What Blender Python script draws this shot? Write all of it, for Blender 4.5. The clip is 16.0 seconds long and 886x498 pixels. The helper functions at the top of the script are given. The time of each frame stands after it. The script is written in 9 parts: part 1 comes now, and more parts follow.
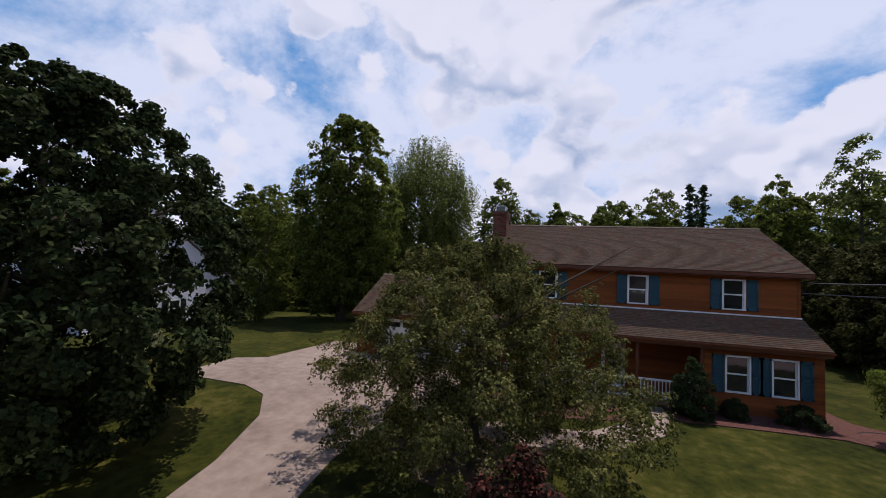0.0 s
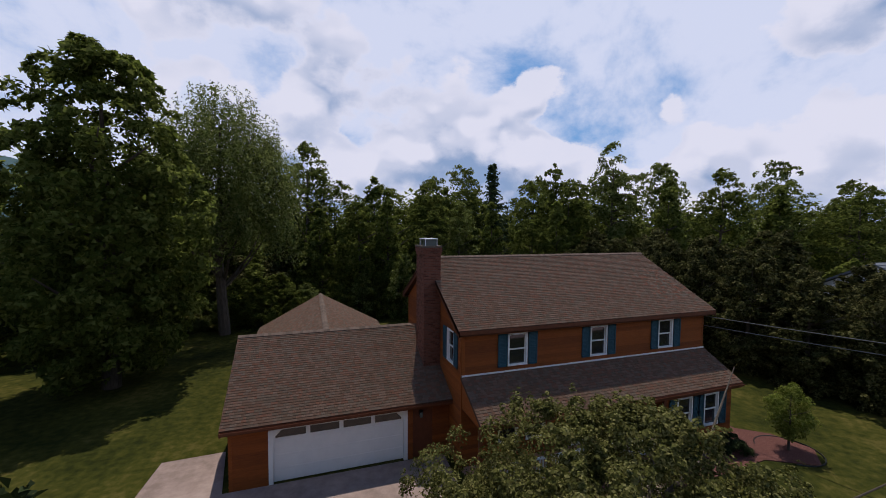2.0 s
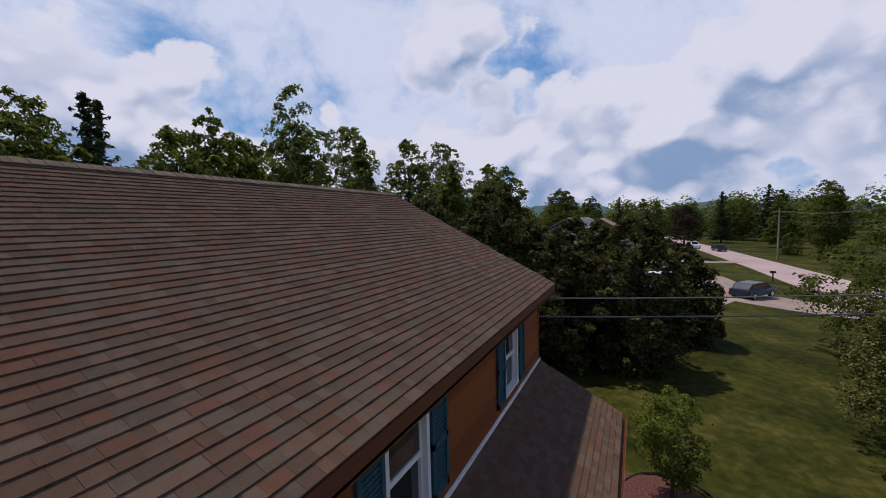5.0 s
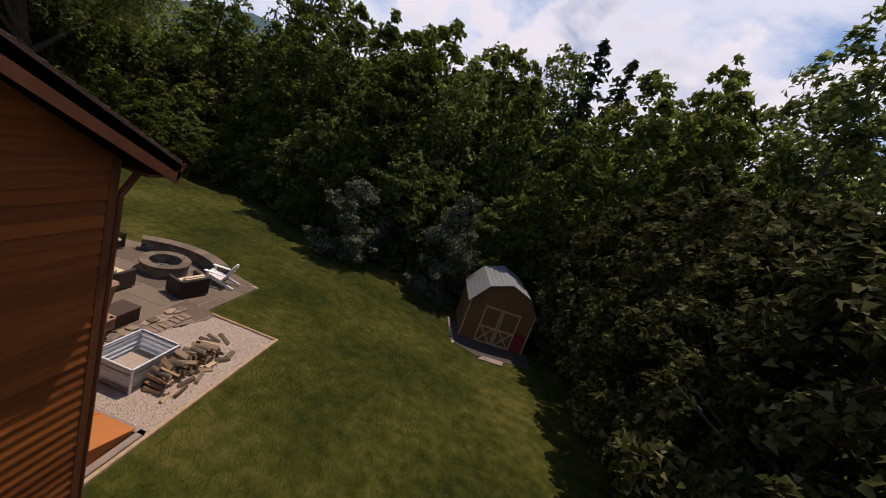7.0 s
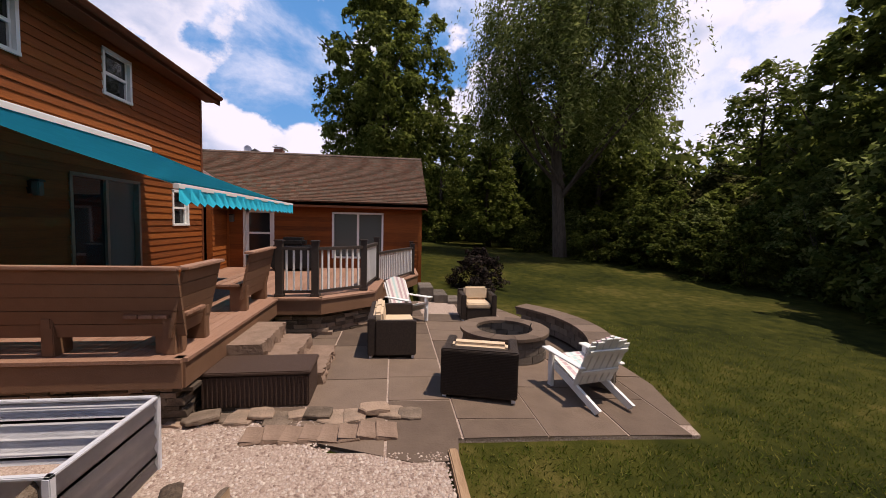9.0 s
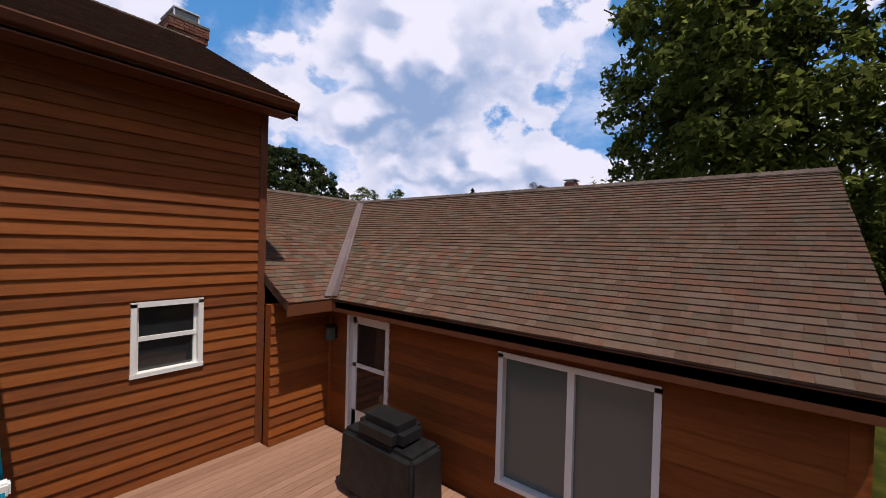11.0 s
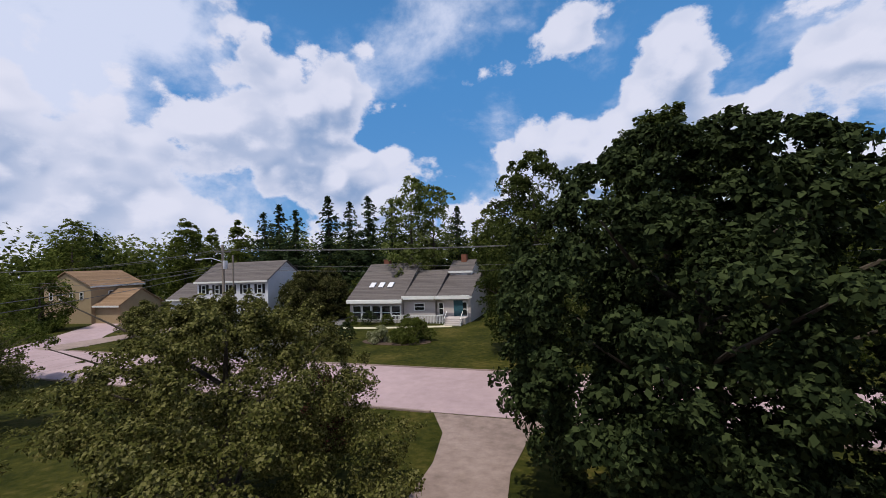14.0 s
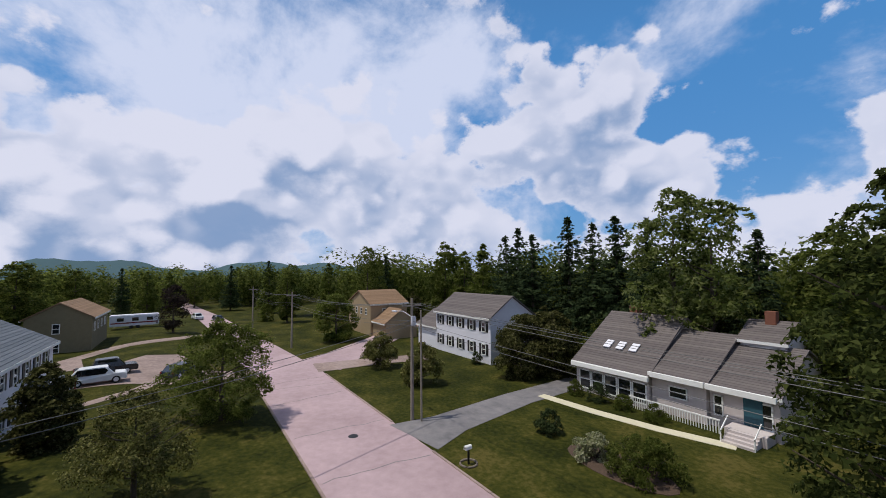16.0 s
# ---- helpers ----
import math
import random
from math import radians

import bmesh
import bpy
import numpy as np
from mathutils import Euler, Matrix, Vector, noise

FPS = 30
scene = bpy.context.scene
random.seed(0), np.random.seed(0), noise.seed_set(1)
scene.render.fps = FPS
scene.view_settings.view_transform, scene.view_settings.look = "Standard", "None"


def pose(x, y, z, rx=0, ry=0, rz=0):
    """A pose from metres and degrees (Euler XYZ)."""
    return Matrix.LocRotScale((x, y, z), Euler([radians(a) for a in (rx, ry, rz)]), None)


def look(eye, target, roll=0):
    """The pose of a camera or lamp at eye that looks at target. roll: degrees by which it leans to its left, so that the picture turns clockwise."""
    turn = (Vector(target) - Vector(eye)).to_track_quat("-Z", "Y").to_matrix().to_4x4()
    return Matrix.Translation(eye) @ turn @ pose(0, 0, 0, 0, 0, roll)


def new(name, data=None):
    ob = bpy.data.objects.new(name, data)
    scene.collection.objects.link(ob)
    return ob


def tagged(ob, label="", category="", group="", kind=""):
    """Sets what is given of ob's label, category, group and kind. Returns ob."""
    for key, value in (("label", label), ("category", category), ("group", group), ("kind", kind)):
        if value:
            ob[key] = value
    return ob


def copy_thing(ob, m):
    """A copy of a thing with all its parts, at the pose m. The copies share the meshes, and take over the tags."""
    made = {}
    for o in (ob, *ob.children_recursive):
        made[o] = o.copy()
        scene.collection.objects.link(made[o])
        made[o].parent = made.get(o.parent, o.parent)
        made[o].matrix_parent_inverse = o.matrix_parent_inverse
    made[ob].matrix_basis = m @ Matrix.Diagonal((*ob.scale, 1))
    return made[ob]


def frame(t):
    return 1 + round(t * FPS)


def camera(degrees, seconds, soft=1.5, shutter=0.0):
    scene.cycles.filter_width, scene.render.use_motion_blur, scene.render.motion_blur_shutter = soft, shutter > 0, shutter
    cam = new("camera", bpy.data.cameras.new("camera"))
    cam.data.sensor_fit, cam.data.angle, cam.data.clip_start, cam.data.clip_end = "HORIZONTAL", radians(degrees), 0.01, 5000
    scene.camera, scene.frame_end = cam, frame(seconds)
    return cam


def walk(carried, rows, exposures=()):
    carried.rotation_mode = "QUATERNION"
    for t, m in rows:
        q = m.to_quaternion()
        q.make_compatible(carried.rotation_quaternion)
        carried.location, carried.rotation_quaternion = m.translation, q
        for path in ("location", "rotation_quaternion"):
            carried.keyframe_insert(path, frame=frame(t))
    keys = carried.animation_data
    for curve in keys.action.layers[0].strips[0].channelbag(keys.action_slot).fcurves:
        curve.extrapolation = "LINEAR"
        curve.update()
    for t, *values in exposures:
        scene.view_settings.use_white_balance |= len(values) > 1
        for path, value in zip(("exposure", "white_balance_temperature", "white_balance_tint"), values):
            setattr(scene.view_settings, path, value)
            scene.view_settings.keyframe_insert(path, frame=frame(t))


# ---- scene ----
import collections
from mathutils import geometry

# ---- the camera and its walk ----
PATH = [
    (0, pose(2.584, -20.201, 4.931, 93.70, -2.94, 15.40)),
    (0.5, pose(-0.461, -19.179, 6.691, 92.17, -2.46, 4.79)),
    (1, pose(-2.550, -17.831, 8.056, 90.72, -1.90, -2.44)),
    (1.5, pose(-4.388, -16.178, 9.001, 89.00, -1.34, -10.23)),
    (2, pose(-5.591, -14.050, 9.636, 86.93, -0.39, -18.71)),
    (2.5, pose(-6.149, -11.712, 9.814, 85.16, 0.40, -27.99)),
    (3, pose(-5.894, -9.275, 9.474, 84.06, 2.00, -38.40)),
    (3.5, pose(-4.834, -6.827, 8.781, 83.71, 3.98, -49.32)),
    (3.7, pose(-4.190, -5.964, 8.404, 84.39, 5.18, -53.22)),
    (5.8, pose(9.162, 0.110, 7.314, 85.86, -0.26, -65.92)),
    (6, pose(10.720, 0.599, 7.525, 85.38, -3.98, -57.74)),
    (6.3, pose(12.877, 0.009, 7.463, 85.02, -9.42, -40.39)),
    (6.5, pose(14.379, 0.935, 7.613, 82.85, -12.06, -28.24)),
    (7, pose(16.985, 4.762, 6.933, 75.49, -18.85, 9.55)),
    (7.5, pose(18.491, 7.388, 5.926, 73.46, -12.93, 39.47)),
    (8, pose(17.773, 10.569, 4.431, 77.39, -7.47, 57.66)),
    (8.5, pose(15.941, 12.994, 2.976, 81.50, -3.66, 70.52)),
    (9, pose(13.414, 14.802, 1.852, 86.17, -1.32, 82.89)),
    (9.5, pose(10.793, 15.940, 1.562, 88.12, -0.99, 94.73)),
    (9.7, pose(9.707, 16.252, 1.650, 88.51, -1.12, 99.86)),
    (11.8, pose(-0.147, 12.410, 4.849, 89.25, -1.95, 144.47)),
    (12, pose(-0.909, 11.427, 5.141, 89.25, -2.04, 148.63)),
    (12.5, pose(-2.727, 9.072, 5.679, 89.69, -0.62, 159.92)),
    (13, pose(-4.457, 7.163, 5.820, 90.33, 0.86, 171.27)),
    (13.5, pose(-5.999, 3.879, 6.085, 91.24, 2.05, 185.01)),
    (14, pose(-8.271, -0.051, 6.687, 91.80, 2.37, 198.04)),
    (14.5, pose(-8.399, -3.633, 7.179, 92.72, 2.11, 209.29)),
    (15, pose(-8.133, -6.858, 8.291, 93.21, 1.38, 220.15)),
    (15.5, pose(-7.624, -9.989, 9.876, 93.10, 1.19, 229.84)),
    (16, pose(-6.832, -12.661, 11.336, 93.31, 0.47, 236.95)),
]
cam = camera(97.0, 16.0, 0.9)
walk(cam, PATH, exposures=[(0.0, -0.34, 6550, 10.5), (2.0, -0.42, 6550, 10.5), (3.5, -0.52, 6550, 10.5), (5.8, -0.50, 6500, 10), (6.5, -0.42, 6700, 12), (7.0, -0.28, 7200, 14), (7.6, -0.08, 7050, 13), (8.5, 0.05, 7250, 18), (9.5, -0.12, 7250, 18), (12.0, -0.22, 6500, 10), (12.5, -0.28, 6500, 10), (13.5, -0.36, 6500, 9), (16.0, -0.44, 6450, 8)])

# ---- sky and sun ----
SUN_WAY = Vector((0.30, 0.88, 2.5)).normalized()
world = bpy.data.worlds.new("sky")
scene.world = world
world.use_nodes = True
wn, wl = world.node_tree.nodes, world.node_tree.links
wn.clear()


def wnode(kind, **values):
    n = wn.new(kind)
    for k, v in values.items():
        if k in n.inputs:
            n.inputs[k].default_value = v
    return n


def wmath(op, a, b=None, clamp=False):
    n = wn.new("ShaderNodeMath")
    n.operation, n.use_clamp = op, clamp
    for i, v in enumerate((a, b)):
        if v is None:
            continue
        if isinstance(v, (int, float)):
            n.inputs[i].default_value = v
        else:
            wl.new(v, n.inputs[i])
    return n.outputs[0]


sky = wn.new("ShaderNodeTexSky")
sky.sky_type = "NISHITA"
sky.sun_disc = False
sky.sun_elevation = math.asin(SUN_WAY.z)
sky.sun_rotation = math.atan2(SUN_WAY.x, SUN_WAY.y)
sky.air_density, sky.dust_density, sky.ozone_density = 1.0, 0.6, 1.6
tc = wn.new("ShaderNodeTexCoord")
sep = wn.new("ShaderNodeSeparateXYZ")
wl.new(tc.outputs["Generated"], sep.inputs[0])
flat = wn.new("ShaderNodeCombineXYZ")
wl.new(sep.outputs["X"], flat.inputs[0])
wl.new(sep.outputs["Y"], flat.inputs[1])
wl.new(wmath("MULTIPLY", sep.outputs["Z"], 1.35), flat.inputs[2])


def cloud_noise(where, scale, detail, rough, shift, warp):
    m = wn.new("ShaderNodeMapping")
    m.inputs["Location"].default_value = shift
    wl.new(where, m.inputs["Vector"])
    n = wnode("ShaderNodeTexNoise", Scale=scale, Detail=detail, Roughness=rough, Distortion=warp)
    wl.new(m.outputs[0], n.inputs["Vector"])
    return n.outputs["Fac"]


def ramp_world(src, a, b):
    r = wn.new("ShaderNodeMapRange")
    r.interpolation_type = "SMOOTHSTEP"
    wl.new(src, r.inputs["Value"])
    r.inputs["From Min"].default_value, r.inputs["From Max"].default_value = a, b
    return r.outputs["Result"]


def mix_world(fac, a, b):
    m = wn.new("ShaderNodeMix")
    m.data_type = "RGBA"
    if isinstance(fac, float):
        m.inputs["Factor"].default_value = fac
    else:
        wl.new(fac, m.inputs["Factor"])
    for sock, v in (("A", a), ("B", b)):
        s = [i for i in m.inputs if i.name == sock and i.type == "RGBA"][0]
        if isinstance(v, tuple):
            s.default_value = (*v, 1)
        else:
            wl.new(v, s)
    return [o for o in m.outputs if o.type == "RGBA"][0]


def shifted(where, way):
    n = wn.new("ShaderNodeVectorMath")
    n.operation = "ADD"
    wl.new(where, n.inputs[0])
    n.inputs[1].default_value = way
    return n.outputs[0]


def puffs(where, scale, shift):
    m = wn.new("ShaderNodeMapping")
    m.inputs["Location"].default_value = shift
    wl.new(where, m.inputs["Vector"])
    v = wn.new("ShaderNodeTexVoronoi")
    v.feature = "SMOOTH_F1"
    v.inputs["Scale"].default_value, v.inputs["Smoothness"].default_value = scale, 0.25
    wl.new(m.outputs[0], v.inputs["Vector"])
    return wmath("SUBTRACT", 0.5, v.outputs["Distance"])


def cloud_swell(where):
    """The large heaps, with rounded heads."""
    b = cloud_noise(where, 2.3, 2.0, 0.5, (3.1, 1.7, 0.4), 0.0)
    return wmath("ADD", wmath("MULTIPLY", b, 0.95), wmath("ADD", wmath("MULTIPLY", puffs(where, 6.0, (0.3, 0.1, 0.7)), 0.24), wmath("MULTIPLY", puffs(where, 15.0, (1.3, 2.1, 0.2)), 0.10)))


# heaped clouds: bright heads, blue-grey bases, ragged edges; thin high veil mostly to the north and east
heap = flat.outputs[0]
fine = cloud_noise(heap, 11.0, 8.0, 0.6, (0.4, 5.2, 1.0), 0.0)
swell = cloud_swell(heap)
above = cloud_swell(shifted(heap, (0.0, 0.0, 0.09)))
rim = cloud_swell(shifted(heap, (0.02, 0.03, 0.04)))
body = wmath("ADD", swell, wmath("MULTIPLY", wmath("SUBTRACT", fine, 0.5), 0.26))
low = ramp_world(sep.outputs["Z"], 0.52, 0.12)
gate = wmath("SUBTRACT", 0.512, wmath("MULTIPLY", low, 0.15))
cover = ramp_world(wmath("SUBTRACT", body, gate), -0.012, 0.030)
under = ramp_world(wmath("ADD", wmath("SUBTRACT", above, swell), wmath("MULTIPLY", wmath("SUBTRACT", 0.5, fine), 0.30)), -0.08, 0.07)
turned = ramp_world(wmath("ADD", wmath("SUBTRACT", rim, swell), wmath("MULTIPLY", wmath("SUBTRACT", 0.5, fine), 0.10)), -0.025, 0.035)
dense = ramp_world(wmath("SUBTRACT", body, gate), -0.02, 0.15)
shade = wmath("MULTIPLY", wmath("ADD", wmath("MULTIPLY", under, 0.64), wmath("MULTIPLY", turned, 0.34)), dense)
north = ramp_world(wmath("ADD", sep.outputs["Y"], wmath("MULTIPLY", sep.outputs["X"], 0.55)), -0.30, 0.45)
thin = cloud_noise(heap, 2.6, 8.0, 0.6, (5.0, 8.0, 2.0), 0.15)
veil = wmath("MULTIPLY", ramp_world(wmath("ADD", thin, wmath("MULTIPLY", north, 0.13)), 0.44, 0.66), 0.92)
clouds = mix_world(shade, (8.8, 8.9, 10.6), (2.7, 4.0, 6.7))
# towards the unseen zenith blue deepens and cloud fades, to weaken fill light
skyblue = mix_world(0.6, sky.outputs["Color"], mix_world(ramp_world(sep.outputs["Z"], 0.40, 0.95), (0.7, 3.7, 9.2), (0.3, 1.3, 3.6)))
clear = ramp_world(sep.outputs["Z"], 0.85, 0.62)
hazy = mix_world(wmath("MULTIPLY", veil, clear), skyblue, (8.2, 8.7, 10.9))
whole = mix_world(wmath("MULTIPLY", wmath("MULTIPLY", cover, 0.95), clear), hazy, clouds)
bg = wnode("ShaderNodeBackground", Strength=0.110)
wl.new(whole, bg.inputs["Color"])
wout = wn.new("ShaderNodeOutputWorld")
wl.new(bg.outputs[0], wout.inputs["Surface"])

sun = new("sun", bpy.data.lights.new("sun", "SUN"))
sun.data.energy, sun.data.angle, sun.data.color = 4.6, radians(0.55), (1.0, 0.93, 0.82)
sun.matrix_world = look((0, 0, 60), Vector((0, 0, 60)) - SUN_WAY)


# ---- materials ----
def material(name, colours, rough=0.8, scale=4.0, bump=0.0, bump_scale=40.0, island=0.0, metal=0.0, ob_random=0.0,
             stretch=(1, 1, 1), detail=6.0, spec=0.35, through_light=0.0, coarse=0.0, matt=0.0, span=0.4):
    """A node material: colours blended by noise at two scales, jittered per island or per object, with fine relief."""
    m = bpy.data.materials.new(name)
    m.use_nodes = True
    nt = m.node_tree
    nd, lk = nt.nodes, nt.links
    bsdf = nd["Principled BSDF"]
    co = nd.new("ShaderNodeTexCoord")
    mp = nd.new("ShaderNodeMapping")
    mp.inputs["Scale"].default_value = stretch
    lk.new(co.outputs["Object"], mp.inputs["Vector"])
    n1 = nd.new("ShaderNodeTexNoise")
    n1.inputs["Scale"].default_value, n1.inputs["Detail"].default_value = scale, detail
    n1.inputs["Roughness"].default_value = 0.62
    lk.new(mp.outputs[0], n1.inputs["Vector"])
    fac = n1.outputs["Fac"]

    def mth(op, a, b):
        k = nd.new("ShaderNodeMath")
        k.operation = op
        for i, v in enumerate((a, b)):
            if isinstance(v, (int, float)):
                k.inputs[i].default_value = v
            else:
                lk.new(v, k.inputs[i])
        return k.outputs[0]

    if coarse:
        n2 = nd.new("ShaderNodeTexNoise")
        n2.inputs["Scale"].default_value, n2.inputs["Detail"].default_value = scale * 0.11, 4.0
        lk.new(mp.outputs[0], n2.inputs["Vector"])
        fac = mth("ADD", mth("MULTIPLY", fac, 1 - coarse), mth("MULTIPLY", n2.outputs["Fac"], coarse))
    if island:
        g = nd.new("ShaderNodeNewGeometry")
        fac = mth("ADD", mth("MULTIPLY", fac, 1 - island), mth("MULTIPLY", g.outputs["Random Per Island"], island))
    if ob_random:
        oi = nd.new("ShaderNodeObjectInfo")
        fac = mth("ADD", mth("MULTIPLY", fac, 1 - ob_random), mth("MULTIPLY", oi.outputs["Random"], ob_random))
    rp = nd.new("ShaderNodeValToRGB")
    els = rp.color_ramp.elements
    lo, hi = (0.06, 0.94) if (island > 0.6 or ob_random > 0.6) else (0.5 - span / 2, 0.5 + span / 2)
    while len(els) < len(colours):
        els.new(0.5)
    for i, (e, c) in enumerate(zip(els, colours)):
        e.position = lo + (hi - lo) * i / max(1, len(colours) - 1)
        e.color = (*c, 1)
    lk.new(fac, rp.inputs["Fac"])
    lk.new(rp.outputs["Color"], bsdf.inputs["Base Color"])
    bsdf.inputs["Roughness"].default_value = rough
    bsdf.inputs["Metallic"].default_value = metal
    bsdf.inputs["Diffuse Roughness"].default_value = matt
    bsdf.inputs["Specular IOR Level"].default_value = spec
    if bump:
        n3 = nd.new("ShaderNodeTexNoise")
        n3.inputs["Scale"].default_value, n3.inputs["Detail"].default_value = bump_scale, 5.0
        lk.new(mp.outputs[0], n3.inputs["Vector"])
        bp = nd.new("ShaderNodeBump")
        bp.inputs["Strength"].default_value, bp.inputs["Distance"].default_value = bump, 0.02
        lk.new(n3.outputs["Fac"], bp.inputs["Height"])
        lk.new(bp.outputs[0], bsdf.inputs["Normal"])
    if through_light:
        tr = nd.new("ShaderNodeBsdfTranslucent")
        lk.new(rp.outputs["Color"], tr.inputs["Color"])
        mx = nd.new("ShaderNodeMixShader")
        mx.inputs[0].default_value = through_light
        lk.new(bsdf.outputs[0], mx.inputs[1])
        lk.new(tr.outputs[0], mx.inputs[2])
        lk.new(mx.outputs[0], nd["Material Output"].inputs["Surface"])
    return m


SIDING = material("stained_cedar", [(0.131, 0.032, 0.005), (0.215, 0.055, 0.007), (0.294, 0.083, 0.012)], 0.75, 3.0, 0.35, 60, ob_random=0.25, stretch=(1, 1, 14), coarse=0.3)
TRIM = material("dark_brown_trim", [(0.10, 0.032, 0.014), (0.16, 0.05, 0.02)], 0.6, 5.0, 0.15, 60, coarse=0.3)
SHINGLE = material("asphalt_shingle", [(0.105, 0.065, 0.045), (0.129, 0.077, 0.053), (0.147, 0.084, 0.058), (0.175, 0.115, 0.084), (0.172, 0.079, 0.051), (0.116, 0.082, 0.058), (0.156, 0.11, 0.082), (0.133, 0.077, 0.053)], 0.95, 9.0, 0.7, 260, island=0.72, spec=0.15, matt=1.0)
SHINGLE_ONE = material("asphalt_shingle_single", [(0.082, 0.052, 0.036), (0.122, 0.071, 0.049), (0.15, 0.083, 0.056), (0.195, 0.132, 0.098), (0.19, 0.074, 0.045), (0.1, 0.08, 0.056), (0.165, 0.124, 0.095), (0.128, 0.072, 0.049)], 0.95, 9.0, 0.7, 260, ob_random=0.72, spec=0.15, matt=1.0)
UNDERLAY = material("roof_felt", [(0.06, 0.032, 0.022), (0.09, 0.05, 0.035)], 0.95, 6.0)
DOOR_TAN = material("tan_door_frame", [(0.20, 0.15, 0.115), (0.26, 0.20, 0.155)], 0.6, 4.0)
RIDGE = material("ridge_shingle", [(0.082, 0.058, 0.046), (0.115, 0.080, 0.064), (0.140, 0.100, 0.080)], 0.95, 8.0, 0.6, 240, ob_random=0.4)
VALLEY = material("painted_valley_metal", [(0.30, 0.22, 0.21), (0.40, 0.31, 0.31)], 0.55, 3.0, 0.1, 30, metal=0.2, coarse=0.4)
BRICK = material("chimney_brick", [(0.068, 0.027, 0.017), (0.150, 0.055, 0.034), (0.197, 0.079, 0.051), (0.116, 0.061, 0.045)], 0.9, 8.0, 0.6, 90, island=0.65)
BRICK_ONE = material("chimney_brick_single", [(0.068, 0.027, 0.017), (0.150, 0.055, 0.034), (0.197, 0.079, 0.051), (0.116, 0.061, 0.045)], 0.9, 8.0, 0.6, 90, ob_random=0.65)
MORTAR = material("mortar", [(0.09, 0.07, 0.055), (0.15, 0.12, 0.095)], 0.95, 20, 0.5, 120)
WHITE = material("white_paint", [(0.70, 0.70, 0.69), (0.82, 0.82, 0.80)], 0.5, 2.0, 0.05, 30, coarse=0.4)
SHUTTER = material("slate_blue_shutter", [(0.015, 0.06, 0.085), (0.03, 0.095, 0.125)], 0.6, 5.0, 0.1, 40, coarse=0.3)
METAL = material("galvanised_metal", [(0.56, 0.57, 0.62), (0.70, 0.71, 0.76)], 0.45, 7.0, 0.1, 40, metal=0.2, coarse=0.4)
DARK_METAL = material("black_metal", [(0.012, 0.012, 0.013), (0.03, 0.03, 0.032)], 0.45, 6.0, 0.1, 50, metal=0.4)
CONCRETE = material("concrete_drive", [(0.19, 0.140, 0.122), (0.27, 0.200, 0.178), (0.34, 0.258, 0.232)], 0.9, 2.2, 0.5, 80, coarse=0.5, span=0.26)
ROAD = material("sunbleached_asphalt", [(0.324, 0.232, 0.245), (0.384, 0.281, 0.296), (0.444, 0.324, 0.342)], 0.92, 1.6, 0.4, 90, coarse=0.55, span=0.28)
GREY_DRIVE = material("worn_grey_asphalt", [(0.10, 0.095, 0.10), (0.17, 0.16, 0.165), (0.24, 0.22, 0.22)], 0.92, 0.9, 0.4, 60, coarse=0.4)
GRASS = material("lawn", [(0.014, 0.018, 0.003), (0.027, 0.031, 0.005), (0.046, 0.047, 0.008), (0.084, 0.070, 0.018)], 0.95, 2.6, 0.9, 45, coarse=0.5, spec=0.08, span=0.26)
BLADE = material("grass_blade", [(0.045, 0.072, 0.008), (0.10, 0.125, 0.014), (0.22, 0.20, 0.05)], 0.8, 1.0, island=0.6, through_light=0.35, spec=0.1)
MULCH = material("bark_mulch", [(0.037, 0.011, 0.009), (0.099, 0.034, 0.028), (0.186, 0.087, 0.074)], 0.95, 22, 0.9, 60)
PAD = material("dark_gravel", [(0.03, 0.024, 0.02), (0.06, 0.048, 0.04), (0.11, 0.09, 0.08)], 0.95, 30, 0.9, 60)
GRAVEL = material("pea_gravel", [(0.22, 0.15, 0.12), (0.40, 0.30, 0.25), (0.55, 0.45, 0.38)], 0.9, 48, 0.9, 90)
PEBBLE = material("pebble", [(0.20, 0.13, 0.11), (0.38, 0.28, 0.23), (0.55, 0.46, 0.40), (0.45, 0.36, 0.33)], 0.85, 9, island=0.75)
FLAG = material("bluestone_flag", [(0.090, 0.061, 0.045), (0.129, 0.090, 0.066), (0.172, 0.121, 0.090)], 0.8, 3.5, 0.35, 40, ob_random=0.35, coarse=0.35)
STONE = material("fieldstone", [(0.085, 0.062, 0.045), (0.19, 0.14, 0.105), (0.32, 0.225, 0.165)], 0.9, 6.0, 0.7, 35, ob_random=0.45)
SLAB = material("stone_step", [(0.16, 0.105, 0.075), (0.23, 0.155, 0.115), (0.29, 0.20, 0.15)], 0.9, 5.0, 0.6, 30, coarse=0.3)
PATH_STONE = material("grey_wall_block", [(0.094, 0.076, 0.063), (0.137, 0.112, 0.093), (0.180, 0.149, 0.123)], 0.9, 7.0, 0.7, 45, ob_random=0.4)
DECK = material("composite_deck", [(0.23, 0.12, 0.078), (0.29, 0.16, 0.108), (0.35, 0.20, 0.14)], 0.75, 5.0, 0.3, 60, ob_random=0.3, stretch=(1, 8, 8))
DECK_TRIM = material("deck_trim_brown", [(0.16, 0.082, 0.046), (0.215, 0.115, 0.068)], 0.7, 5.0, 0.2, 60, ob_random=0.2, coarse=0.3)
POST = material("dark_rail_post", [(0.035, 0.026, 0.022), (0.055, 0.042, 0.036)], 0.6, 6.0, 0.1, 40)
WICKER = material("dark_wicker", [(0.020, 0.013, 0.010), (0.045, 0.030, 0.023)], 0.6, 30, 0.5, 120)
